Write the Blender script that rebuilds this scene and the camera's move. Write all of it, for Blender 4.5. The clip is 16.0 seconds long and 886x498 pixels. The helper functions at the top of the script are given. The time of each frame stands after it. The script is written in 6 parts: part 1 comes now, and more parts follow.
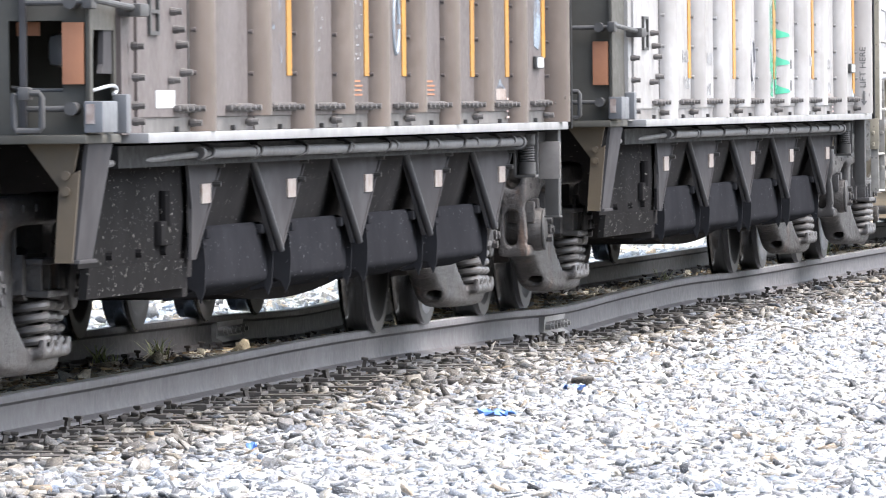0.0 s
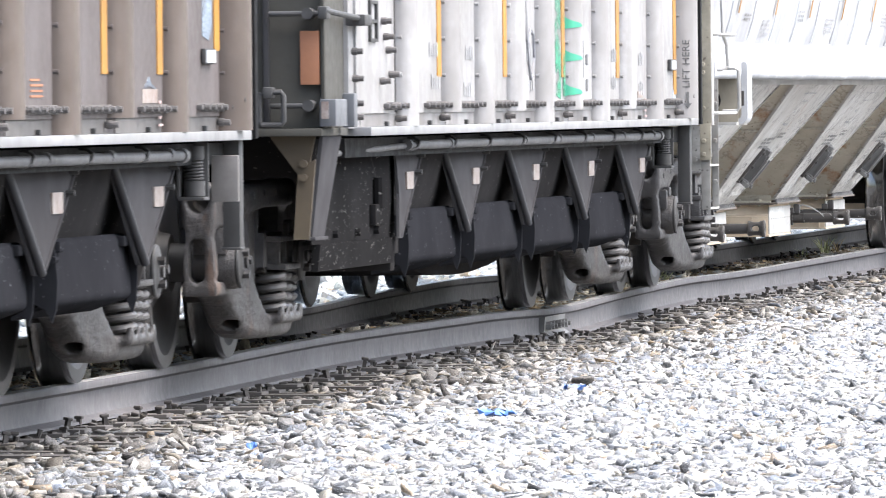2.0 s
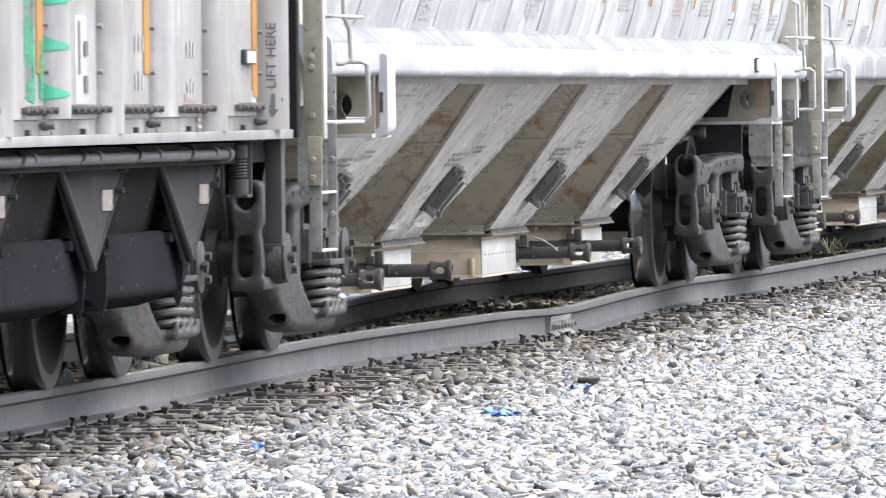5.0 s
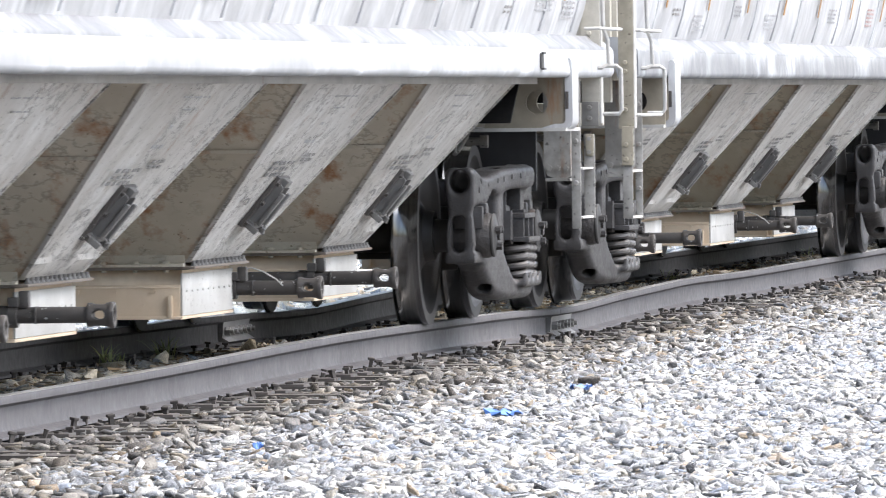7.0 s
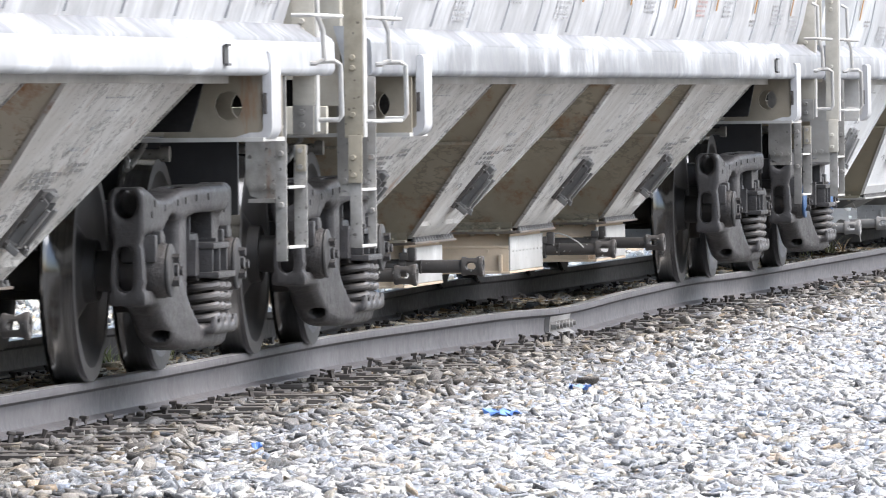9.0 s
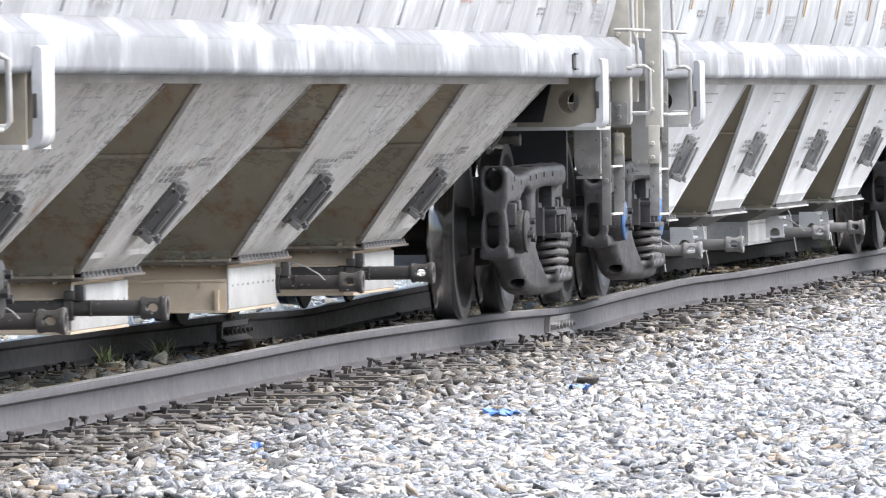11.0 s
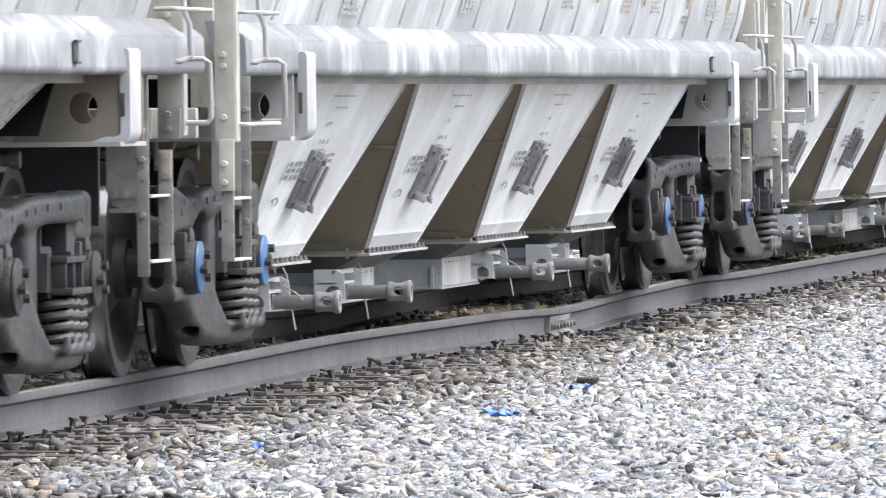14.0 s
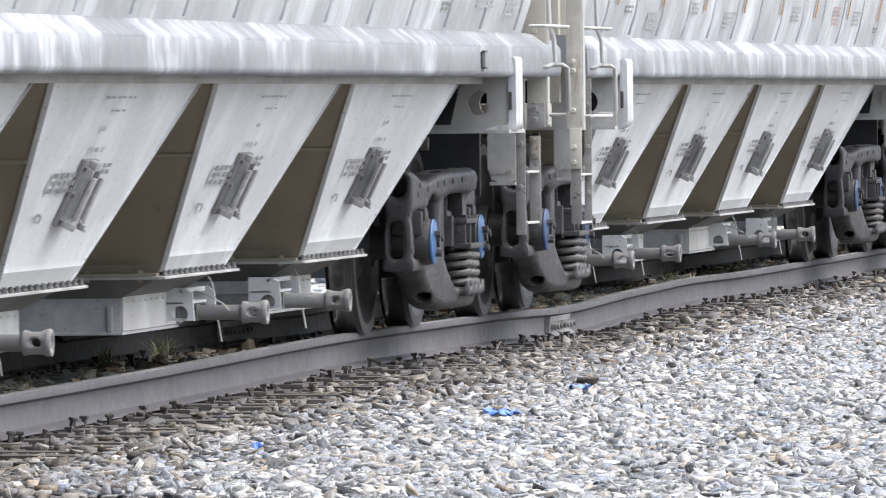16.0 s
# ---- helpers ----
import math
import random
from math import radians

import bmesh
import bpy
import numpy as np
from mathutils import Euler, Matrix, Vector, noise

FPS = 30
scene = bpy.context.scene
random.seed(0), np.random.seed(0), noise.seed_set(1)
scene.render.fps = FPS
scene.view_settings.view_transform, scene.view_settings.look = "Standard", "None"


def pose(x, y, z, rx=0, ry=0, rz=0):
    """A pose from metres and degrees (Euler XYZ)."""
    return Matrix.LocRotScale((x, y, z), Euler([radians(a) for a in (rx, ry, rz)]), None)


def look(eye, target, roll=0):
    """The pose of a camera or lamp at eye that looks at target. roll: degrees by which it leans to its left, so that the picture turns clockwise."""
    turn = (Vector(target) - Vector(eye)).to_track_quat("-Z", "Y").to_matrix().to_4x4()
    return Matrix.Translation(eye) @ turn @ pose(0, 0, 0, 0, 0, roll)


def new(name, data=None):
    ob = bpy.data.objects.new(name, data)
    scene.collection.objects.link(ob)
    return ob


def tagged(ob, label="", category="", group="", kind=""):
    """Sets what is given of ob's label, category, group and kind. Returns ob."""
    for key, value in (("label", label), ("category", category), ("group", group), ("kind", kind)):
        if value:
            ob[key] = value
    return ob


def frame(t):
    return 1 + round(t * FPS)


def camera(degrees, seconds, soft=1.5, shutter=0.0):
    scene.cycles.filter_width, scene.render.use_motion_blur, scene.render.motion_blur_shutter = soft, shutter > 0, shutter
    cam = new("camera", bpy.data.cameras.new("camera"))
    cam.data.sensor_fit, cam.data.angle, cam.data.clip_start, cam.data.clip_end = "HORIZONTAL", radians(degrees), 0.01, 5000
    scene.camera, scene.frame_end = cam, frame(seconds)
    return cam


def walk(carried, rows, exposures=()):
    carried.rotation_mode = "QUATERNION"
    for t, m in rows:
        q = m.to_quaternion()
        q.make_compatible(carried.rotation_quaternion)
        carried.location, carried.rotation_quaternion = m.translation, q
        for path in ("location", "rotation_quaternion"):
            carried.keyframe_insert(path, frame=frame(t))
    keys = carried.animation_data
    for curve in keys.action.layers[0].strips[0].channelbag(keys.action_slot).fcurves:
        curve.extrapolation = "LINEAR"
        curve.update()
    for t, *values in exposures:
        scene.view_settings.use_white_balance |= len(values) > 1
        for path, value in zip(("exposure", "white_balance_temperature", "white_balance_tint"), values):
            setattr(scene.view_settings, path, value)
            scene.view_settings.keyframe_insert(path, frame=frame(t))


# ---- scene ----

# ================= camera and its walk =================
cam = camera(4.905, 16.0, soft=1.05, shutter=0.3)
EYE = (0.0, -8.053, 1.145)
YAW, PITCH, ROLL = 7.7575, 0.8172, -0.6


def aim(turn):
    """Camera pose with its heading turned by a small angle in degrees."""
    a, p = radians(YAW + turn), radians(PITCH)
    way = (math.cos(a) * math.cos(p), math.sin(a) * math.cos(p), -math.sin(p))
    return look(EYE, [e + 50 * w for e, w in zip(EYE, way)], ROLL)


walk(cam, [(t, aim(d)) for t, d in (
    (0.0, -0.0295), (1.2, -0.0290), (2.3, -0.0270), (3.0, -0.0125), (3.5, -0.0047), (4.0, 0.0), (6.5, 0.0062), (7.0, 0.0062),
    (7.5, -0.0040), (8.0, 0.0), (16.0, 0.0))],
    exposures=[(0.0, 2.26), (2.5, 2.23), (3.0, 2.12), (4.0, 1.87), (6.5, 1.92), (9.0, 1.84), (12.0, 1.80), (14.0, 1.70), (15.5, 1.64), (16.0, 1.53)])

# ================= sky, sun =================
world = bpy.data.worlds.new("sky")
scene.world = world
world.use_nodes = True
wn = world.node_tree.nodes
sky = wn.new("ShaderNodeTexSky")
sky.sky_type, sky.sun_disc = "NISHITA", False
sky.sun_elevation, sky.sun_rotation = radians(64), radians(170)
sky.dust_density, sky.ozone_density = 4.0, 1.0
wn["Background"].inputs["Strength"].default_value = 0.13
world.node_tree.links.new(sky.outputs["Color"], wn["Background"].inputs["Color"])
sun = new("sun", bpy.data.lights.new("sun", "SUN"))
sun.data.energy, sun.data.angle, sun.data.color = 2.3, radians(100), (0.985, 0.985, 0.985)
sun.matrix_world = look((5, -29, 62), (0, 0, 0))

# ================= materials =================


class Nodes:
    def __init__(self, name):
        self.m = bpy.data.materials.new(name)
        self.m.use_nodes = True
        self.t = self.m.node_tree
        self.b = self.t.nodes["Principled BSDF"]

    def add(self, kind, **values):
        n = self.t.nodes.new(kind)
        for k, v in values.items():
            n.inputs[k].default_value = v
        return n

    def link(self, a, b):
        self.t.links.new(a, b)

    def coords(self, scale=(1, 1, 1), offset_random=True):
        c = self.t.nodes.new("ShaderNodeTexCoord")
        m = self.add("ShaderNodeMapping")
        m.inputs["Scale"].default_value = scale
        self.link(c.outputs["Object"], m.inputs["Vector"])
        if offset_random:
            o = self.t.nodes.new("ShaderNodeObjectInfo")
            v = self.add("ShaderNodeVectorMath")
            v.operation = "SCALE"
            v.inputs[0].default_value = (37.0, 19.0, 11.0)
            self.link(o.outputs["Random"], v.inputs["Scale"])
            self.link(v.outputs[0], m.inputs["Location"])
        return m.outputs["Vector"]

    def noise(self, vec, scale, detail=5.0, rough=0.6):
        n = self.add("ShaderNodeTexNoise", Scale=scale, Detail=detail, Roughness=rough)
        self.link(vec, n.inputs["Vector"])
        return n.outputs["Fac"]

    def ramp(self, fac, stops):
        r = self.t.nodes.new("ShaderNodeValToRGB")
        e = r.color_ramp.elements
        while len(e) < len(stops):
            e.new(0.5)
        for k, (p, c) in zip(e, stops):
            k.position, k.color = p, (*c, 1) if len(c) == 3 else c
        self.link(fac, r.inputs["Fac"])
        return r.outputs["Color"]

    def mix(self, fac, a, b, mode="MIX"):
        m = self.t.nodes.new("ShaderNodeMix")
        m.data_type, m.blend_type = "RGBA", mode
        for v, s in ((fac, 0), (a, 6), (b, 7)):
            if isinstance(v, (int, float)):
                m.inputs[s].default_value = v
            elif isinstance(v, tuple):
                m.inputs[s].default_value = (*v, 1)
            else:
                self.link(v, m.inputs[s])
        return m.outputs[2]

    def bump(self, fac, strength, distance):
        b = self.add("ShaderNodeBump", Strength=strength, Distance=distance)
        self.link(fac, b.inputs["Height"])
        self.link(b.outputs["Normal"], self.b.inputs["Normal"])

    def done(self, color, rough=0.6, metal=0.0):
        for v, k in ((color, "Base Color"), (rough, "Roughness"), (metal, "Metallic")):
            if isinstance(v, (int, float)):
                self.b.inputs[k].default_value = v
            elif isinstance(v, tuple):
                self.b.inputs[k].default_value = (*v, 1)
            else:
                self.link(v, self.b.inputs[k])
        return self.m


def mul(c, k):
    return tuple(min(1.0, x * k) for x in c)


def worn(name, base, dark, amount=0.5, rough=0.6, metal=0.0, grain=18.0, broad=1.6, streak=None, rust=0.0, speck=0.0, speck_color=(0.6, 0.6, 0.58),
         relief=0.003, rust_color=(0.20, 0.085, 0.03), gloss=0.5, scratch=0.0, fine=None, fine_at=0.52):
    """A worn surface: base and dark tone mixed at two scales, with streaks down the face, rust runs and small chips."""
    n = Nodes(name)
    vec = n.coords()
    small, large = n.noise(vec, grain, 6, 0.65), n.noise(vec, broad, 4, 0.6)
    col = n.mix(n.ramp(large, [(0.5 - 0.25 * amount - 0.02, (1, 1, 1)), (0.72, (0, 0, 0))]), base, dark)
    col = n.mix(n.ramp(small, [(0.35, (0.55, 0.55, 0.55)), (0.65, (0, 0, 0))]), col, dark)
    if streak:
        sv = n.coords(streak)
        s = n.noise(sv, 1.0, 5, 0.6)
        col = n.mix(n.ramp(s, [(0.44, (0, 0, 0)), (0.66, (0.85, 0.85, 0.85))]), col, dark)
    if fine:
        s = n.noise(n.coords(fine), 1.0, 4, 0.7)
        col = n.mix(n.ramp(s, [(fine_at, (0, 0, 0)), (fine_at + 0.08, (0.7, 0.7, 0.7)), (fine_at + 0.14, (0.9, 0.9, 0.9))]), col, dark)
    if rust:
        rv = n.coords((3.2, 3.2, 0.6))
        r = n.noise(rv, 1.6, 7, 0.7)
        col = n.mix(n.ramp(r, [(0.70 - 0.22 * rust, (0, 0, 0)), (0.80 - 0.16 * rust, (0.9, 0.9, 0.9))]), col, rust_color)
    if scratch:
        line = n.noise(n.coords((2.0, 2.0, 3.5)), 2.6, 6, 0.62)
        where = n.noise(n.coords((1, 1, 1)), 1.7, 2, 0.5)
        mark = n.ramp(line, [(0.470, (0, 0, 0)), (0.490, (1, 1, 1)), (0.504, (1, 1, 1)), (0.524, (0, 0, 0))])
        mark = n.mix(n.ramp(where, [(0.42, (0, 0, 0)), (0.52, (scratch, scratch, scratch))]), (0, 0, 0), mark)
        col = n.mix(mark, col, mul(dark, 0.45))
    if speck:
        k = n.noise(n.coords((1, 1, 1)), 42.0, 3, 0.5)
        col = n.mix(n.ramp(k, [(0.70 - 0.08 * speck, (0, 0, 0)), (0.73 - 0.08 * speck, (0.8, 0.8, 0.8))]), col, speck_color)
    rr = n.ramp(small, [(0.3, (rough - 0.12,) * 3), (0.7, (min(1, rough + 0.12),) * 3)])
    n.bump(small, 0.5, relief)
    n.b.inputs["Specular IOR Level"].default_value = gloss
    return n.done(col, rr, metal)


WHITE = worn("white_car_paint", (0.76, 0.78, 0.795), (0.33, 0.335, 0.34), 0.3, 0.45, streak=(3.0, 3.0, 0.3), grain=9, fine=(15.0, 6.0, 0.5), rust=0.12, rust_color=(0.42, 0.36, 0.29), gloss=0.15)
SILL_WHITE = worn("bright_sill_paint", (0.76, 0.785, 0.805), (0.34, 0.345, 0.355), 0.0, 0.45, grain=5, streak=(1.5, 1.0, 0.3), fine=(13.0, 1.0, 0.5), fine_at=0.56, gloss=0.12)
SILL_STREAKED = worn("streaked_sill_paint", (0.62, 0.645, 0.668), (0.20, 0.205, 0.215), 0.0, 0.45, grain=5, streak=(2.2, 1.0, 0.3), fine=(12.0, 1.0, 0.5), fine_at=0.51, gloss=0.12, rust=0.12, rust_color=(0.30, 0.27, 0.24))
LEDGE_GRIME = worn("grimy_sill_ledge", (0.66, 0.68, 0.70), (0.17, 0.172, 0.178), 0.1, 0.5, grain=6, streak=(2.2, 1.0, 0.3), fine=(10.0, 2.0, 1.0), fine_at=0.54, gloss=0.12)
PANEL_CLEAN = worn("light_grey_hopper_paint", (0.77, 0.785, 0.79), (0.52, 0.52, 0.515), 0.1, 0.5, grain=14, speck=0.45, speck_color=(0.17, 0.155, 0.14), rust=0.1)
PANEL_DIRTY = worn("scuffed_grey_hopper_paint", (0.66, 0.655, 0.64), (0.38, 0.36, 0.33), 0.45, 0.55, grain=11, streak=(9.0, 9.0, 0.6), rust=0.5, speck=0.6, speck_color=(0.12, 0.105, 0.095), scratch=0.9)
# olive brown with rust runs, darker than the clean side panels
OLIVE = worn("olive_brown_slope_sheet", (0.34, 0.30, 0.225), (0.23, 0.20, 0.145), 0.5, 0.75, streak=(3.0, 3.0, 0.8), rust=0.35)
RUSTY = worn("rust_stained_slope_sheet", (0.60, 0.55, 0.46), (0.42, 0.375, 0.30), 0.5, 0.75, streak=(3.0, 3.0, 0.8), rust=0.80, rust_color=(0.27, 0.115, 0.04), scratch=0.5, speck=0.25, speck_color=(0.13, 0.10, 0.07))
RUSTY_DARK = worn("brown_stained_slope_sheet", (0.42, 0.375, 0.295), (0.27, 0.235, 0.175), 0.5, 0.75, streak=(3.0, 3.0, 0.8), rust=0.85, rust_color=(0.22, 0.10, 0.04), scratch=0.5)
CREAM = worn("cream_gate_paint", (0.80, 0.66, 0.50), (0.56, 0.43, 0.30), 0.5, 0.6, rust=0.4)
LIGHT_GREY = worn("light_grey_steel", (0.60, 0.595, 0.58), (0.30, 0.29, 0.27), 0.4, 0.55, rust=0.3)
LADDER_BUFF = worn("buff_ladder_post", (0.44, 0.40, 0.32), (0.20, 0.18, 0.14), 0.6, 0.6, rust=0.4, grain=16, gloss=0.2, speck=0.5, speck_color=(0.10, 0.085, 0.07))
LADDER_CREAM = worn("cream_ladder_post", (0.60, 0.575, 0.51), (0.34, 0.315, 0.27), 0.5, 0.6, rust=0.35, grain=12, gloss=0.2)
POST = worn("buff_grey_end_post", (0.54, 0.51, 0.45), (0.32, 0.30, 0.25), 0.5, 0.6, rust=0.35)
GATE_DARK = worn("grimy_gate_steel_and_shade", (0.115, 0.104, 0.096), (0.05, 0.045, 0.042), 0.5, 0.55, grain=30, speck=0.2)
GATE_GREY = worn("dull_grey_gate_paint", (0.54, 0.535, 0.525), (0.27, 0.262, 0.255), 0.5, 0.55, grain=20, speck=0.3, speck_color=(0.16, 0.15, 0.14))
SHAFT_GREY = worn("dull_grey_shaft_steel", (0.34, 0.335, 0.325), (0.17, 0.165, 0.16), 0.5, 0.55, grain=24, speck=0.3, speck_color=(0.12, 0.11, 0.10), gloss=0.3)
GATE_WHITE = worn("scuffed_white_gate_paint", (0.70, 0.69, 0.665), (0.40, 0.385, 0.36), 0.5, 0.55, grain=16, streak=(2.5, 2.5, 1.2), rust=0.25, speck=0.35, speck_color=(0.2, 0.18, 0.16), gloss=0.2)
NECK_GREY = worn("dusty_grey_neck_sheet", (0.20, 0.195, 0.185), (0.09, 0.088, 0.082), 0.5, 0.65, grain=16)
DARK_GREY = worn("dark_grey_steel", (0.070, 0.068, 0.068), (0.035, 0.034, 0.033), 0.5, 0.6, gloss=0.3)
CAST = worn("grimy_cast_steel", (0.078, 0.074, 0.0745), (0.030, 0.028, 0.028), 0.5, 0.46, grain=26, relief=0.014, gloss=0.4)
CAST_RUST = worn("rusty_cast_steel", (0.080, 0.073, 0.070), (0.026, 0.0235, 0.0225), 0.6, 0.45, grain=34, rust=0.5, relief=0.022, gloss=0.35, rust_color=(0.125, 0.072, 0.046))
SPRING = worn("spring_steel", (0.095, 0.087, 0.083), (0.042, 0.038, 0.035), 0.5, 0.5, rust=0.3, rust_color=(0.09, 0.05, 0.033))
BLACK = worn("black_hopper_paint", (0.036, 0.034, 0.034), (0.024, 0.0228, 0.0228), 0.4, 0.8, grain=10, speck=0.15, speck_color=(0.17, 0.16, 0.15), gloss=0.0)
BLACK_DOOR = worn("blue_black_door_paint", (0.026, 0.0263, 0.0295), (0.0175, 0.0177, 0.0198), 0.4, 0.6, grain=8, speck=0.1, speck_color=(0.13, 0.13, 0.14), gloss=0.0)
# splashed hopper black, a darker copy with the web's shade put in
WEB_SHADED = worn("splashed_shaded_web_black", (0.024, 0.023, 0.0232), (0.015, 0.0145, 0.0147), 0.4, 0.7, grain=10, speck=0.55, speck_color=(0.20, 0.19, 0.18), gloss=0.0)
GUSSET = worn("dusty_dark_grey_gusset", (0.082, 0.080, 0.083), (0.046, 0.0445, 0.046), 0.5, 0.65, grain=7, gloss=0.0)
# rubbed edge bars; also the painted shade over the covered hoppers' trucks
BAR_AND_SHADE = worn("rubbed_bar_and_floor_shade", (0.042, 0.043, 0.047), (0.022, 0.022, 0.024), 0.4, 0.5, gloss=0.3)
BLUE = worn("blue_bearing_paint", (0.055, 0.17, 0.40), (0.04, 0.09, 0.19), 0.3, 0.45)
DARK_BLUE = worn("dull_blue_bearing_paint", (0.05, 0.09, 0.20), (0.03, 0.045, 0.09), 0.5, 0.55)
BROWN_SIDE = worn("brown_grime_aluminium", (0.125, 0.110, 0.108), (0.075, 0.063, 0.060), 0.5, 0.55, streak=(3.0, 3.0, 0.15), gloss=0.2)
# grime, darkened further for the shade on the rib flanks
BROWN_RIB = worn("brown_grime_shaded_rib", (0.120, 0.094, 0.078), (0.062, 0.045, 0.036), 0.5, 0.40, streak=(7.0, 7.0, 0.15), grain=14)
ALU_SIDE = worn("whitish_aluminium", (0.365, 0.364, 0.368), (0.20, 0.192, 0.188), 0.3, 0.45, streak=(6.0, 6.0, 0.2), grain=12)
ALU_RIB = worn("whitish_aluminium_rib", (0.365, 0.36, 0.36), (0.19, 0.18, 0.175), 0.35, 0.42, streak=(8.0, 8.0, 0.2), grain=12)
PIPE_GREY = worn("dusty_grey_pipe", (0.115, 0.112, 0.113), (0.06, 0.058, 0.058), 0.4, 0.6)
KICK = worn("stained_kick_plate", (0.34, 0.33, 0.325), (0.11, 0.10, 0.095), 0.5, 0.55, grain=7, streak=(6.0, 6.0, 0.8))
KICK_BROWN = worn("stained_brown_kick_plate", (0.12, 0.11, 0.105), (0.06, 0.054, 0.05), 0.5, 0.55, grain=7, streak=(6.0, 6.0, 0.8))
STRIP = worn("galvanised_sill_strip", (0.31, 0.312, 0.315), (0.17, 0.17, 0.173), 0.4, 0.4, grain=5, streak=(2.5, 2.5, 2.5))
YELLOW = worn("yellow_reflective_strip", (0.42, 0.20, 0.014), (0.27, 0.13, 0.02), 0.3, 0.5)
GREEN = worn("green_spray_paint", (0.022, 0.31, 0.17), (0.04, 0.27, 0.17), 0.2, 0.6)
BOLT_GREY = worn("grimy_bolt_steel", (0.115, 0.108, 0.106), (0.055, 0.05, 0.048), 0.5, 0.6)
FAINT = worn("faint_writing", (0.105, 0.094, 0.09), (0.12, 0.108, 0.104), 0.5, 0.6)
WHITE_DIRTY = worn("streaked_white_car_paint", (0.78, 0.79, 0.80), (0.33, 0.33, 0.335), 0.3, 0.45, streak=(4.0, 4.0, 0.25), grain=9, fine=(15.0, 6.0, 0.5), gloss=0.15)
STENCIL_BLACK = worn("black_stencil", (0.045, 0.045, 0.047), (0.09, 0.09, 0.09), 0.4, 0.7)
# end post paint; also near-black shade on side beams and end slope sheets
POST_AND_SHADE = worn("dark_end_post_and_shade", (0.016, 0.0155, 0.016), (0.009, 0.0088, 0.009), 0.4, 0.7, gloss=0.1)
BOLSTER = worn("buff_bolster_paint", (0.36, 0.325, 0.265), (0.20, 0.175, 0.135), 0.5, 0.65, rust=0.4, gloss=0.3)
VIBRATOR = worn("grimy_shaded_bracket", (0.24, 0.235, 0.225), (0.11, 0.105, 0.10), 0.5, 0.6, grain=30)
FLANGE_RUST = worn("rusty_flange_steel", (0.26, 0.225, 0.19), (0.12, 0.095, 0.075), 0.6, 0.65, rust=0.6)
BRACKET_LIGHT = worn("scuffed_light_bracket", (0.47, 0.46, 0.445), (0.17, 0.165, 0.16), 0.5, 0.6, grain=30)
# far rail: dirt, and the shade under the train put into the colour
RAIL_SHADED = worn("shaded_dirty_rail_steel", (0.085, 0.081, 0.081), (0.050, 0.047, 0.047), 0.5, 0.65, streak=(0.6, 3.0, 9.0), gloss=0.2)
# highlight along the brown ribs' trailing edges, painted as brighter metal
RIB_HIGHLIGHT = worn("bright_rib_edge_highlight", (0.34, 0.315, 0.295), (0.18, 0.155, 0.135), 0.4, 0.35, metal=0.6, streak=(6.0, 6.0, 0.3))
PLATE_GREY = worn("scuffed_grey_plate", (0.20, 0.188, 0.178), (0.11, 0.10, 0.094), 0.5, 0.5)
LADDER = worn("grimy_light_ladder_steel", (0.42, 0.41, 0.39), (0.13, 0.123, 0.112), 0.8, 0.55, rust=0.45, grain=14, gloss=0.2, speck=0.6, speck_color=(0.07, 0.065, 0.06))
PALE_BLUE = worn("pale_blue_spray_paint", (0.25, 0.30, 0.35), (0.20, 0.22, 0.24), 0.5, 0.6)
GREY_SPRAY = worn("grey_spray_paint", (0.15, 0.15, 0.165), (0.22, 0.22, 0.22), 0.5, 0.6)
STENCIL = worn("faded_black_stencil", (0.13, 0.13, 0.13), (0.24, 0.23, 0.22), 0.5, 0.7)
STENCIL_PALE = worn("pale_grey_stencil", (0.24, 0.24, 0.245), (0.36, 0.36, 0.365), 0.5, 0.7)
STENCIL_BLUE = worn("pale_blue_label", (0.42, 0.52, 0.62), (0.30, 0.38, 0.46), 0.4, 0.5, grain=30)
BOX_GREY = worn("blue_grey_box_paint", (0.135, 0.14, 0.15), (0.08, 0.083, 0.09), 0.4, 0.55)
STENCIL_RED = worn("faded_red_stencil", (0.34, 0.19, 0.17), (0.42, 0.32, 0.30), 0.5, 0.7)
STICKER = worn("weathered_white_sticker", (0.36, 0.335, 0.315), (0.17, 0.12, 0.10), 0.7, 0.5, grain=40, broad=18)
ORANGE = worn("faded_orange_panel", (0.36, 0.165, 0.088), (0.26, 0.12, 0.07), 0.4, 0.7, grain=30, gloss=0.2)
END_BROWN = worn("olive_grey_end_sheet", (0.072, 0.069, 0.060), (0.050, 0.047, 0.040), 0.5, 0.65, gloss=0.25, broad=2.5)
BRACKET_BROWN = worn("brown_bracket_paint", (0.105, 0.082, 0.052), (0.065, 0.05, 0.034), 0.5, 0.65, rust=0.3, gloss=0.3)
TIE_WOOD = worn("weathered_tie_wood", (0.125, 0.112, 0.10), (0.05, 0.044, 0.04), 0.5, 0.9, streak=(12.0, 0.8, 3.0))
RAIL_SIDE = worn("dusty_rail_steel", (0.122, 0.118, 0.123), (0.082, 0.078, 0.081), 0.4, 0.65, streak=(0.6, 3.0, 9.0), gloss=0.2)
JOINT_STEEL = worn("scuffed_joint_steel", (0.33, 0.325, 0.32), (0.11, 0.105, 0.10), 0.5, 0.55, grain=34)
IRON = worn("rusty_dark_iron", (0.090, 0.078, 0.071), (0.042, 0.037, 0.034), 0.5, 0.75)
GRASS = worn("young_grass", (0.27, 0.36, 0.12), (0.32, 0.33, 0.15), 0.4, 0.5)
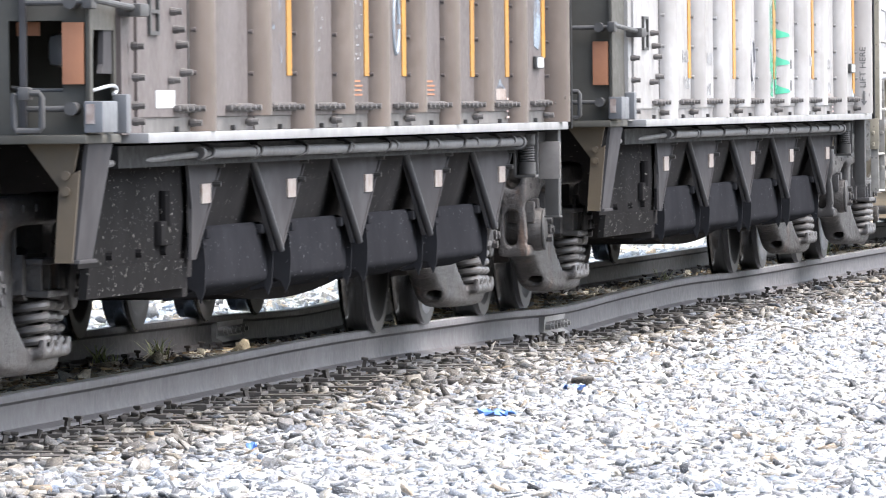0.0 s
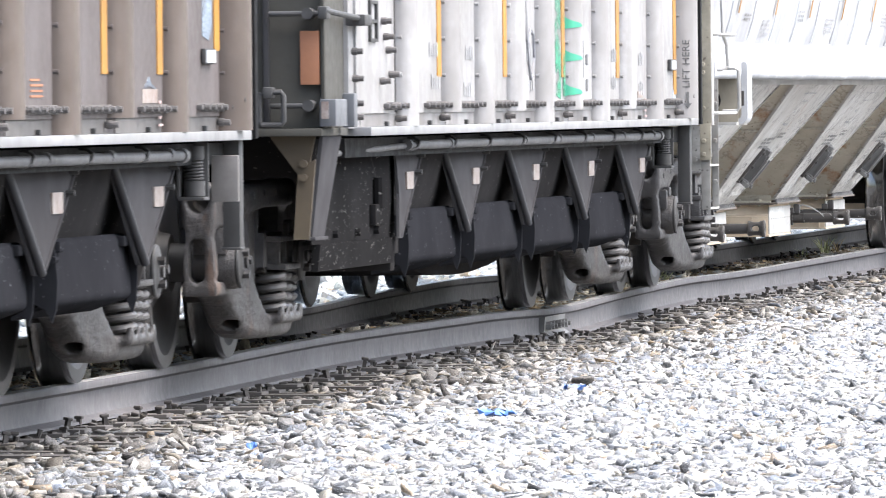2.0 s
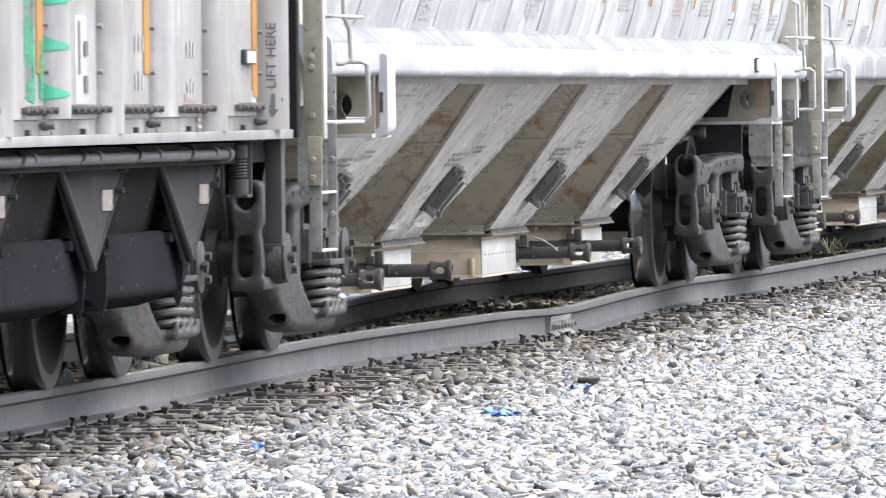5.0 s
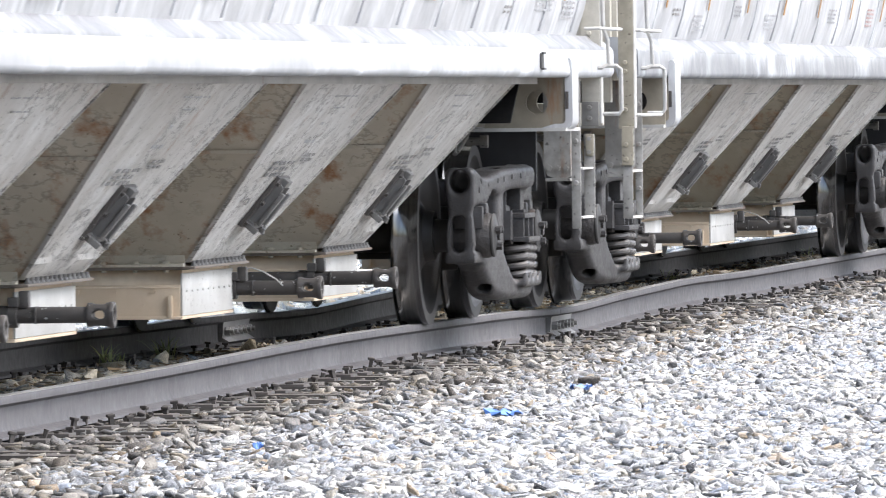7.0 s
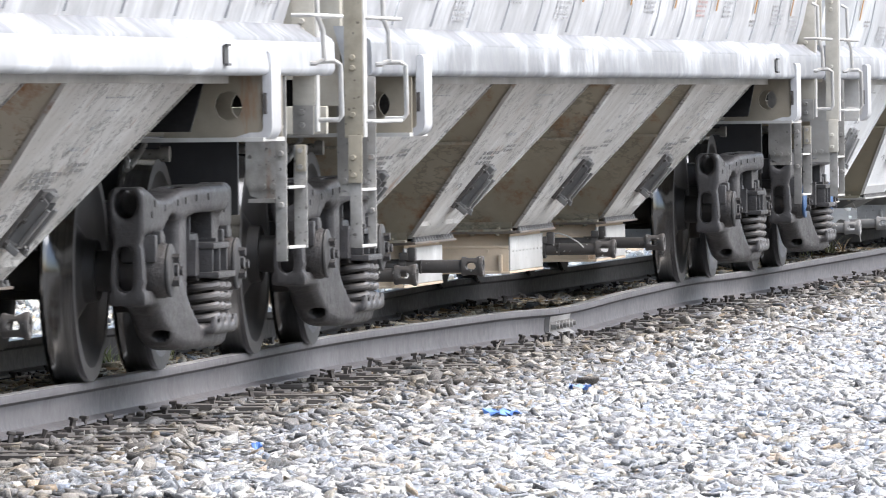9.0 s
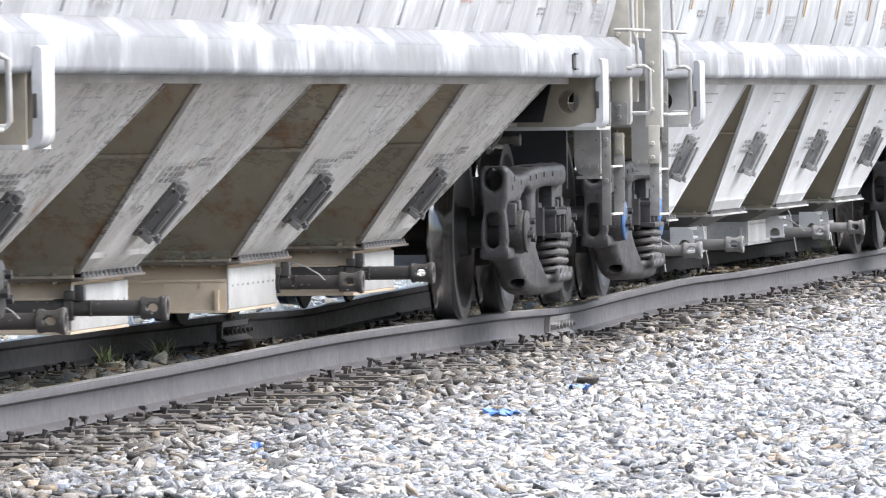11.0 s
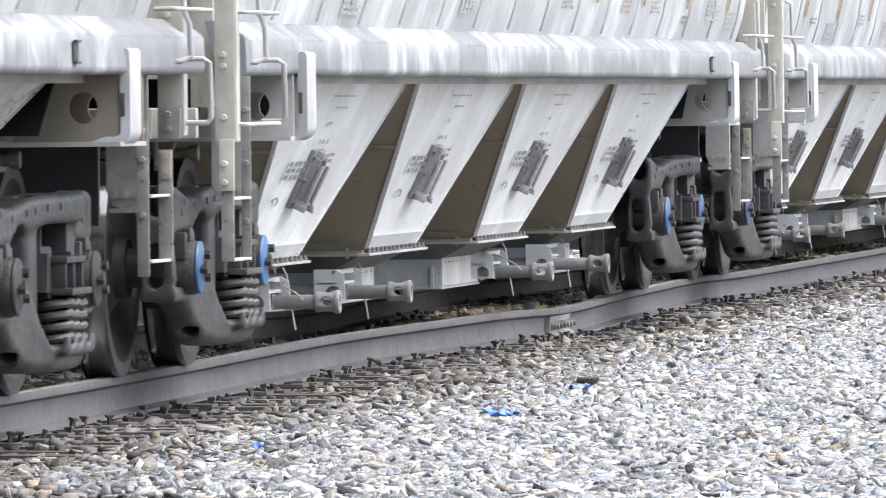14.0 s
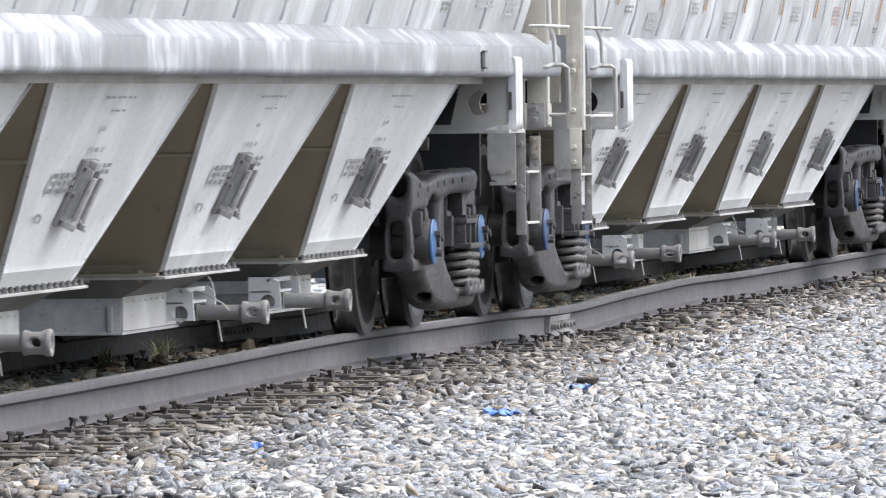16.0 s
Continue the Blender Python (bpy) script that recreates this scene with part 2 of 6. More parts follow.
STRAW = worn("dry_straw", (0.36, 0.27, 0.15), (0.24, 0.16, 0.08), 0.4, 0.8)
PLASTIC = worn("blue_plastic_scrap", (0.07, 0.21, 0.60), (0.06, 0.14, 0.38), 0.3, 0.35)


def spray(name, color, cover, scale):
    """Sprayed paint that lies in patches and thins out between them."""
    n = Nodes(name)
    v = n.coords((0.35, 1.0, 1.0))
    patch, dots = n.noise(v, scale, 4, 0.6), n.noise(v, 90.0, 3, 0.7)
    a = n.ramp(patch, [(0.56 - 0.22 * cover, (0, 0, 0)), (0.70 - 0.16 * cover, (0.92, 0.92, 0.92))])
    a = n.mix(n.ramp(dots, [(0.42, (0, 0, 0)), (0.60, (0.35, 0.35, 0.35))]), a, (0, 0, 0))
    n.link(a, n.b.inputs["Alpha"])
    return n.done(n.mix(n.ramp(patch, [(0.4, (0, 0, 0)), (0.7, (1, 1, 1))]), color, mul(color, 0.7)), 0.6)


GREEN_MIST = spray("green_spray_mist", (0.035, 0.30, 0.17), 0.62, 7.0)
BLUE_MIST = spray("pale_blue_spray_mist", (0.27, 0.33, 0.40), 0.75, 5.0)


def tread_steel():
    n = Nodes("polished_tread")
    s = n.noise(n.coords((1, 14, 1)), 6.0, 5)
    n.bump(s, 0.25, 0.002)
    return n.done(n.ramp(s, [(0.3, (0.09, 0.089, 0.088)), (0.7, (0.17, 0.168, 0.166))]), n.ramp(s, [(0.3, (0.07,) * 3), (0.7, (0.15,) * 3)]), 0.95)


def rail_head_steel():
    n = Nodes("worn_rail_head")
    s = n.noise(n.coords((0.5, 20, 1)), 4.0, 5)
    return n.done(n.ramp(s, [(0.3, (0.34, 0.33, 0.32)), (0.7, (0.50, 0.49, 0.48))]), 0.38, 0.7)


def wheel_steel():
    n = Nodes("grimy_wheel_steel")
    v = n.coords()
    a, b = n.noise(v, 5.0, 6, 0.65), n.noise(v, 30.0, 5)
    c = n.mix(n.ramp(a, [(0.35, (0, 0, 0)), (0.7, (1, 1, 1))]), (0.019, 0.0182, 0.018), (0.036, 0.033, 0.0315))
    n.bump(b, 0.4, 0.003)
    return n.done(c, 0.6, 0.0)


def stones(name, palette, dust):
    n = Nodes(name)
    g = n.t.nodes.new("ShaderNodeNewGeometry")
    c = n.ramp(g.outputs["Random Per Island"], palette)
    c.node.color_ramp.interpolation = "CONSTANT"
    v = n.coords(offset_random=False)
    a, b, k = n.noise(v, 70.0, 7, 0.75), n.noise(v, 0.9, 4), n.noise(v, 210.0, 4, 0.7)
    c = n.mix(n.ramp(a, [(0.36, (0.6, 0.6, 0.6)), (0.54, (0, 0, 0))]), c, mul(dust, 0.45))
    c = n.mix(n.ramp(k, [(0.52, (0, 0, 0)), (0.68, (0.6, 0.6, 0.6))]), c, mul(dust, 2.6))
    c = n.mix(n.ramp(b, [(0.45, (0, 0, 0)), (0.75, (0.4, 0.4, 0.4))]), c, mul(dust, 0.8))
    n.bump(a, 0.9, 0.010)
    n.b.inputs["Specular IOR Level"].default_value = 0.3
    return n.done(c, 0.85)


PALETTE = [(0.0, (0.26, 0.27, 0.29)), (0.10, (0.54, 0.54, 0.53)), (0.24, (0.36, 0.38, 0.42)), (0.36, (0.66, 0.66, 0.64)), (0.50, (0.12, 0.122, 0.13)),
           (0.57, (0.42, 0.45, 0.50)), (0.68, (0.50, 0.46, 0.39)), (0.76, (0.80, 0.80, 0.79)), (0.86, (0.21, 0.20, 0.19)), (0.92, (0.33, 0.39, 0.50)), (0.97, (0.48, 0.38, 0.27))]
PALETTE = [(p, tuple(0.63 * x * k for x, k in zip(c, (1.0, 1.0, 0.975)))) for p, c in PALETTE]
GRAVEL = stones("crushed_limestone", PALETTE, (0.25, 0.25, 0.26))
DIRTY_PALETTE = [(p, tuple(x * k for x, k in zip(c, (0.62, 0.595, 0.57)))) for p, c in PALETTE]
BALLAST = stones("grimy_track_ballast", DIRTY_PALETTE, (0.15, 0.13, 0.11))
WARM_PALETTE = [(p, tuple(x * k for x, k in zip(c, (1.42, 1.27, 1.02)))) for p, c in PALETTE]
# the yard palette made about twice as bright: daylight beyond the train, painted in
SUNLIT_GRAVEL = stones("sunlit_limestone", [(p, tuple(min(0.80, k * x) for k, x in zip((2.0, 1.95, 1.8), c))) for p, c in PALETTE], (0.42, 0.42, 0.41))
BED_BALLAST = stones("straw_dusted_ballast", WARM_PALETTE, (0.27, 0.22, 0.15))


def soil():
    n = Nodes("stone_dust_ground")
    v = n.coords(offset_random=False)
    a, b = n.noise(v, 26.0, 8, 0.75), n.noise(v, 0.35, 4)
    c = n.ramp(a, [(0.3, (0.06, 0.06, 0.06)), (0.5, (0.16, 0.16, 0.16)), (0.7, (0.27, 0.27, 0.275))])
    c = n.mix(n.ramp(b, [(0.4, (0, 0, 0)), (0.7, (0.4, 0.4, 0.4))]), c, (0.17, 0.16, 0.145))
    n.bump(a, 1.0, 0.03)
    return n.done(c, 0.92)


SOIL, WHEEL, TREAD, RAIL_TOP = soil(), wheel_steel(), tread_steel(), rail_head_steel()

# ================= mesh helpers =================


class Geo:
    """Collects vertices and faces of one mesh; a second material goes to the faces added after use(1)."""

    def __init__(self):
        self.v, self.f, self.mi, self.k = [], [], [], 0

    def use(self, k):
        self.k = k
        return self

    def poly(self, pts, faces):
        b = len(self.v)
        self.v += [tuple(p) for p in pts]
        self.f += [tuple(b + i for i in f) for f in faces]
        self.mi += [self.k] * len(faces)
        return self

    def box(self, x0, x1, y0, y1, z0, z1):
        p = [(x, y, z) for z in (z0, z1) for y in (y0, y1) for x in (x0, x1)]
        return self.poly(p, [(0, 2, 3, 1), (4, 5, 7, 6), (0, 1, 5, 4), (2, 6, 7, 3), (0, 4, 6, 2), (1, 3, 7, 5)])

    def rbox(self, x0, x1, y0, y1, z0, z1, r=0.008):
        bm = bmesh.new()
        bmesh.ops.create_cube(bm, size=1.0)
        for v in bm.verts:
            v.co = Vector(((x0 + x1) / 2 + v.co.x * (x1 - x0), (y0 + y1) / 2 + v.co.y * (y1 - y0), (z0 + z1) / 2 + v.co.z * (z1 - z0)))
        bmesh.ops.bevel(bm, geom=bm.edges[:], offset=r, segments=2, affect="EDGES", profile=0.6)
        return self.take(bm)

    def take(self, bm):
        bm.verts.index_update()
        self.poly([v.co for v in bm.verts], [[v.index for v in f.verts] for f in bm.faces])
        bm.free()
        return self

    def hexa(self, bottom, top):
        """Solid between two quads of points, both counter-clockwise from above."""
        return self.poly(list(bottom) + list(top), [(3, 2, 1, 0), (4, 5, 6, 7), (0, 1, 5, 4), (1, 2, 6, 5), (2, 3, 7, 6), (3, 0, 4, 7)])

    def prism(self, pts, depth):
        """Solid: a flat outline of 3D points, pushed by the vector depth."""
        n, d = len(pts), Vector(depth)
        p = [Vector(q) for q in pts]
        q = p + [a + d for a in p]
        return self.poly(q, [tuple(range(n))[::-1], tuple(range(n, 2 * n))] + [(i, (i + 1) % n, n + (i + 1) % n, n + i) for i in range(n)])

    def cyl(self, a, b, r, n=14, r2=None, caps=True):
        a, b = Vector(a), Vector(b)
        w = (b - a).normalized()
        u = w.orthogonal().normalized()
        s = w.cross(u)
        r2 = r if r2 is None else r2
        ring = [(math.cos(2 * math.pi * i / n), math.sin(2 * math.pi * i / n)) for i in range(n)]
        p = [a + (u * c + s * d) * r for c, d in ring] + [b + (u * c + s * d) * r2 for c, d in ring]
        f = [(i, (i + 1) % n, n + (i + 1) % n, n + i) for i in range(n)]
        if caps:
            f += [tuple(range(n))[::-1], tuple(range(n, 2 * n))]
        return self.poly(p, f)

    def tube(self, pts, r, n=8):
        """Round bar along a line of points."""
        pts = [Vector(p) for p in pts]
        rings, u = [], None
        for i, p in enumerate(pts):
            w = (pts[min(i + 1, len(pts) - 1)] - pts[max(i - 1, 0)]).normalized()
            u = w.orthogonal().normalized() if u is None else (u - w * u.dot(w)).normalized()
            s = w.cross(u)
            rings += [p + (u * math.cos(2 * math.pi * k / n) + s * math.sin(2 * math.pi * k / n)) * r for k in range(n)]
        f = [(i * n + k, i * n + (k + 1) % n, (i + 1) * n + (k + 1) % n, (i + 1) * n + k) for i in range(len(pts) - 1) for k in range(n)]
        f += [tuple(range(n))[::-1], tuple(range((len(pts) - 1) * n, len(pts) * n))]
        return self.poly(rings, f)

    def loft(self, rings):
        """Closed solid through rings with the same number of points."""
        n = len(rings[0])
        f = [(i * n + k, i * n + (k + 1) % n, (i + 1) * n + (k + 1) % n, (i + 1) * n + k) for i in range(len(rings) - 1) for k in range(n)]
        f += [tuple(range(n))[::-1], tuple(range((len(rings) - 1) * n, len(rings) * n))]
        return self.poly([p for r in rings for p in r], f)

    def lathe(self, profile, n=48, center=(0, 0, 0), closed=True, mats=None):
        """Turned solid round the y axis: profile of (radius, y)."""
        m, c = len(profile), Vector(center)
        p = [c + Vector((r * math.cos(2 * math.pi * i / n), y, r * math.sin(2 * math.pi * i / n))) for i in range(n) for r, y in profile]
        for j in range(m if closed else m - 1):
            k = (j + 1) % m
            if mats:
                self.k = mats[j]
            f = [(i * m + j, i * m + k, ((i + 1) % n) * m + k, ((i + 1) % n) * m + j) for i in range(n)]
            if j == 0:
                self.poly(p, f)
                base = len(self.v) - len(p)
            else:
                self.f += [tuple(base + q for q in g) for g in f]
                self.mi += [self.k] * len(f)
        return self

    def sheet(self, outline, holes, axis, start, depth, bevel=0.0):
        """Plate with holes: 2D outline and hole loops, pushed along axis ('x' or 'y') from start by depth."""
        bm = bmesh.new()
        put = (lambda a, b, s: (s, a, b)) if axis == "x" else (lambda a, b, s: (a, s, b))
        edges = []
        for loop in [outline] + holes:
            vs = [bm.verts.new(put(a, b, start)) for a, b in loop]
            edges += [bm.edges.new((vs[i], vs[(i + 1) % len(vs)])) for i in range(len(vs))]
        bmesh.ops.triangle_fill(bm, edges=edges, use_beauty=True, use_dissolve=False)
        bmesh.ops.dissolve_limit(bm, angle_limit=0.01, verts=bm.verts[:], edges=bm.edges[:])
        e = bmesh.ops.extrude_face_region(bm, geom=bm.faces[:])
        d = Vector((depth, 0, 0)) if axis == "x" else Vector((0, depth, 0))
        bmesh.ops.translate(bm, verts=[g for g in e["geom"] if isinstance(g, bmesh.types.BMVert)], vec=d)
        bmesh.ops.recalc_face_normals(bm, faces=bm.faces[:])
        if bevel:
            sharp = [g for g in bm.edges if len(g.link_faces) == 2 and g.calc_face_angle(0) > 0.9]
            bmesh.ops.bevel(bm, geom=sharp, offset=bevel, segments=2, affect="EDGES", profile=0.6)
        return self.take(bm)

    def mirror_y(self):
        n = len(self.v)
        self.v += [(x, -y, z) for x, y, z in self.v]
        self.f += [tuple(n + i for i in f[::-1]) for f in self.f]
        self.mi += self.mi
        return self

    def mesh(self, name, materials, smooth=35):
        me = bpy.data.meshes.new(name)
        me.from_pydata(self.v, [], self.f)
        for m in materials:
            me.materials.append(m)
        me.polygons.foreach_set("material_index", self.mi)
        bm = bmesh.new()
        bm.from_mesh(me)
        bmesh.ops.recalc_face_normals(bm, faces=bm.faces[:])
        bm.to_mesh(me)
        bm.free()
        if smooth:
            me.polygons.foreach_set("use_smooth", [True] * len(me.polygons))
            me.set_sharp_from_angle(angle=radians(smooth))
        me.update()
        return me


class Field:
    """A solid given by its signed distance on a grid; blends shapes as castings do, then turns them into quads."""

    def __init__(self, lo, hi, step):
        self.lo, self.step = np.array(lo, float), np.array(step, float)
        n = [int(round((b - a) / s)) + 1 for a, b, s in zip(lo, hi, step)]
        self.x, self.y, self.z = np.meshgrid(*[a + s * np.arange(k) for a, s, k in zip(lo, step, n)], indexing="ij")
        self.d = np.full(self.x.shape, 9.0)

    @staticmethod
    def slab(a, b, ha, hb, r):
        """Distance to a rounded rectangle of half sizes ha, hb at offsets a, b."""
        u, v = np.abs(a) - ha + r, np.abs(b) - hb + r
        return np.hypot(np.maximum(u, 0), np.maximum(v, 0)) + np.minimum(np.maximum(u, v), 0) - r

    def block(self, c, h, r):
        u, v, w = np.abs(self.x - c[0]) - h[0] + r, np.abs(self.y - c[1]) - h[1] + r, np.abs(self.z - c[2]) - h[2] + r
        return np.sqrt(np.maximum(u, 0) ** 2 + np.maximum(v, 0) ** 2 + np.maximum(w, 0) ** 2) + np.minimum(np.maximum(np.maximum(u, v), w), 0) - r

    def capsule(self, a, b, r):
        a, b = np.array(a, float), np.array(b, float)
        p, v = np.stack([self.x, self.y, self.z], -1) - a, b - a
        t = np.clip(p @ v / (v @ v), 0, 1)
        return np.linalg.norm(p - t[..., None] * v, axis=-1) - r

    def join(self, d, k=0.03):
        h = np.clip(0.5 + 0.5 * (self.d - d) / k, 0, 1)
        self.d = self.d * (1 - h) + d * h - k * h * (1 - h)
        return self

    def carve(self, d, k=0.012):
        d = -d
        h = np.clip(0.5 - 0.5 * (self.d - d) / k, 0, 1)
        self.d = self.d * (1 - h) + d * h + k * h * (1 - h)
        return self

    def quads(self, g):
        """One vertex in each cell that the surface crosses, one quad round each crossed edge."""
        d, inside = self.d, self.d < 0
        n = np.array(d.shape) - 1
        total, count = np.zeros((*n, 3)), np.zeros(n)
        for axis in range(3):
            a, b = [slice(None)] * 3, [slice(None)] * 3
            a[axis], b[axis] = slice(0, -1), slice(1, None)
            da, db = d[tuple(a)], d[tuple(b)]
            cross = inside[tuple(a)] != inside[tuple(b)]
            t = np.where(cross, da / np.where(cross, da - db, 1), 0)
            e = [k for k in range(3) if k != axis]
            for i in (0, 1):
                for j in (0, 1):
                    w = [slice(None)] * 3
                    w[e[0]], w[e[1]] = slice(i, i + n[e[0]]), slice(j, j + n[e[1]])
                    m = cross[tuple(w)]
                    count += m
                    total[..., axis] += np.where(m, t[tuple(w)], 0)
                    total[..., e[0]] += i * m
                    total[..., e[1]] += j * m
        live = count > 0
        number = np.full(tuple(n), -1)
        number[live] = np.arange(live.sum())
        cell = np.argwhere(live)
        pts = self.lo + (cell + total[live] / count[live][:, None]) * self.step
        faces = []
        for axis in range(3):
            e = [(axis + 1) % 3, (axis + 2) % 3]
            a, b = [slice(1, -1)] * 3, [slice(1, -1)] * 3
            a[axis], b[axis] = slice(0, -1), slice(1, None)
            c = np.argwhere(inside[tuple(a)] != inside[tuple(b)])
            for k in e:
                c[:, k] += 1
            corner = []
            for i, j in ((0, 0), (1, 0), (1, 1), (0, 1)):
                q = c.copy()
                q[:, e[0]] -= i
                q[:, e[1]] -= j
                corner.append(number[q[:, 0], q[:, 1], q[:, 2]])
            faces.append(np.stack(corner, 1))
        return g.poly(pts.tolist(), np.concatenate(faces).tolist())


SHARED = {}


def shared(key, build, *materials, smooth=35):
    """The mesh under that key, built once."""
    if key not in SHARED:
        SHARED[key] = build().mesh(key[0] if isinstance(key, tuple) else key, materials, smooth)
    return SHARED[key]


def part(name, data, parent, label="", place=None):
    ob = new(name, data)
    ob.parent = parent
    if place is not None:
        ob.matrix_basis = place
    if name == "stencil":
        return tagged(ob, kind="stuff")
    return tagged(ob, label) if label else ob


def thing(name, label, category, group="", kind="", place=None, data=None):
    ob = new(name, data)
    if place is not None:
        ob.matrix_basis = place
    return tagged(ob, label, category, group, kind)


def circle(cx, cz, rx, rz, n=14):
    return [(cx + rx * math.cos(2 * math.pi * i / n), cz + rz * math.sin(2 * math.pi * i / n)) for i in range(n)]


def rect(x0, x1, z0, z1):
    return [(x0, z0), (x1, z0), (x1, z1), (x0, z1)]


# ================= running gear =================
AXLE = 0.889          # half the wheelbase
RADIUS = 0.457


def wheel_geo():
    p = [(0.457, -0.820), (0.460, -0.775), (0.463, -0.722), (0.472, -0.710), (0.485, -0.700), (0.485, -0.688), (0.476, -0.680), (0.405, -0.680),
         (0.390, -0.690), (0.365, -0.745), (0.20, -0.720), (0.135, -0.690), (0.130, -0.655), (0.088, -0.655), (0.088, -0.850), (0.125, -0.850),
         (0.135, -0.800), (0.20, -0.758), (0.365, -0.782), (0.388, -0.800), (0.395, -0.812), (0.402, -0.820), (0.448, -0.820)]
    mats = [1] * 6 + [0] * 16 + [0]
    return Geo().lathe(p, 56, mats=mats)


def axle_geo():
    return Geo().cyl((0, -1.12, 0), (0, 1.12, 0), 0.085, 20)


def cap_geo():
    g = Geo().lathe([(0.0, -1.172), (0.060, -1.172), (0.075, -1.164), (0.108, -1.160), (0.113, -1.152), (0.108, -1.143), (0.0, -1.143)], 28, closed=False, mats=(1, 0, 0, 0, 0, 0))
    for k in range(3):
        a = 2 * math.pi * k / 3
        g.use(1).cyl((0.056 * math.cos(a), -1.196, 0.056 * math.sin(a)), (0.056 * math.cos(a), -1.165, 0.056 * math.sin(a)), 0.020, 6)
    return g.cyl((0, -1.186, 0), (0, -1.168, 0), 0.026, 12)


def bearing_geo():
    return Geo().lathe([(0.0, -1.145), (0.108, -1.145), (0.116, -1.130), (0.116, -1.03), (0.108, -1.02), (0.108, -0.96), (0.0, -0.955)], 24, closed=False)


def sideframe_geo(step=(0.027, 0.0112, 0.0112)):
    """Cast side frame: pedestals at both ends, a bulged compression member, columns and a deep tension member."""
    f = Field((-1.24, -1.32, 0.06), (1.24, -0.87, 0.86), step)
    ax, w, z = np.abs(f.x), -f.y, f.z

    def along(*rows):
        xs = [r[0] for r in rows]
        return [np.interp(ax, xs, [r[k] for r in rows]) for k in range(1, len(rows[0]))]

    # top member: inner and outer side, underside, top
    wi, wo, zb, zt = along((0.0, 1.005, 1.238, 0.690, 0.806), (0.20, 1.005, 1.226, 0.690, 0.806), (0.32, 1.000, 1.200, 0.688, 0.803), (0.44, 0.985, 1.165, 0.675, 0.796), (0.56, 0.972, 1.138, 0.660, 0.778),
                           (0.68, 0.958, 1.112, 0.640, 0.756), (0.80, 0.948, 1.094, 0.610, 0.758), (0.92, 0.945, 1.090, 0.600, 0.785), (1.04, 0.942, 1.088, 0.600, 0.805), (1.20, 0.945, 1.082, 0.600, 0.800))
    f.join(np.maximum(f.slab(w - (wi + wo) / 2, z - (zb + zt) / 2, (wo - wi) / 2, (zt - zb) / 2, 0.034), ax - 1.165))
    # tension member: from the pedestals down under the springs
    wi, wo, zb, zt = along((0.0, 1.00, 1.205, 0.116, 0.205), (0.30, 1.00, 1.195, 0.116, 0.215), (0.42, 0.99, 1.165, 0.114, 0.330), (0.52, 0.98, 1.145, 0.118, 0.425),
                           (0.62, 0.970, 1.125, 0.140, 0.450), (0.72, 0.962, 1.108, 0.195, 0.470), (0.80, 0.956, 1.098, 0.262, 0.440), (0.92, 0.945, 1.090, 0.312, 0.345))
    f.join(np.maximum(f.slab(w - (wi + wo) / 2, z - (zb + zt) / 2, (wo - wi) / 2, (zt - zb) / 2, np.minimum(0.05, (zt - zb) / 2)), ax - 0.96), 0.04)
    # columns, pedestal roof legs, end plates with a wide foot
    f.join(np.maximum(f.slab(ax - 0.420, w - 1.052, 0.112, 0.080, 0.030), np.abs(z - 0.47) - 0.30), 0.035)
    f.join(f.slab(ax - 0.735, w - 1.025, 0.055, 0.066, 0.02) + np.maximum(np.abs(z - 0.49) - 0.16, 0), 0.03)
    waist = 0.012 * np.exp(-((z - 0.57) / 0.07) ** 2)
    f.join(np.maximum(f.slab(w - 1.014, z - 0.585, 0.071 - waist, 0.216, 0.035), np.abs(ax - 1.115) - 0.05), 0.02)
    f.join(f.block((-0.95, -1.016, 0.345), (0.215, 0.080, 0.030), 0.012), 0.015)
    f.join(f.block((0.95, -1.016, 0.345), (0.215, 0.080, 0.030), 0.012), 0.015)
    # spring seat with a raised outer rim and lugs
    f.join(f.block((0.0, -1.12, 0.200), (0.31, 0.122, 0.022), 0.015), 0.02)
    for x in (-0.27, -0.09, 0.09, 0.27):
        f.join(f.block((x, -1.234, 0.224), (0.034, 0.014, 0.030), 0.008), 0.01)
    # round and long hole of the end plates, side windows, core holes
    f.carve(np.maximum(np.hypot((w - 1.010) / 0.047, (z - 0.735) / 0.060) * 0.05 - 0.05, 0.98 - ax), 0.012)
    f.carve(np.maximum(f.slab(w - 1.004, z - 0.468, 0.034, 0.094, 0.033), 1.00 - ax), 0.012)
    f.carve((np.hypot((ax - 0.615) / 0.085, (z - 0.560) / 0.128) - 1) * 0.09, 0.012)
    f.carve(np.hypot((f.x) / 0.15, (w - 1.12) / 0.045) * 0.045 - 0.045 + np.maximum(0.775 - z, 0), 0.01)
    for s in (-1, 1):
        f.carve(f.capsule((s * 0.78, -1.070, 0.120), (s * 0.58, -1.070, 0.235), 0.036), 0.012)
        f.carve(f.capsule((s * 0.43, -1.085, 0.84), (s * 0.36, -1.085, 0.755), 0.036), 0.008)
    g = f.quads(Geo())
    # foundry pads on the shoulders of the casting
    for s in (-1, 1):
        for x, y, z in ((0.55, -1.135, 0.735), (0.47, -1.155, 0.742), (0.36, -1.184, 0.752), (0.24, -1.214, 0.756), (0.70, -1.104, 0.715), (0.88, -1.090, 0.735), (0.95, -1.089, 0.690)):
            g.rbox(s * x - 0.026, s * x + 0.026, y - 0.005, y + 0.02, z - 0.014, z + 0.014, 0.003)
    return g


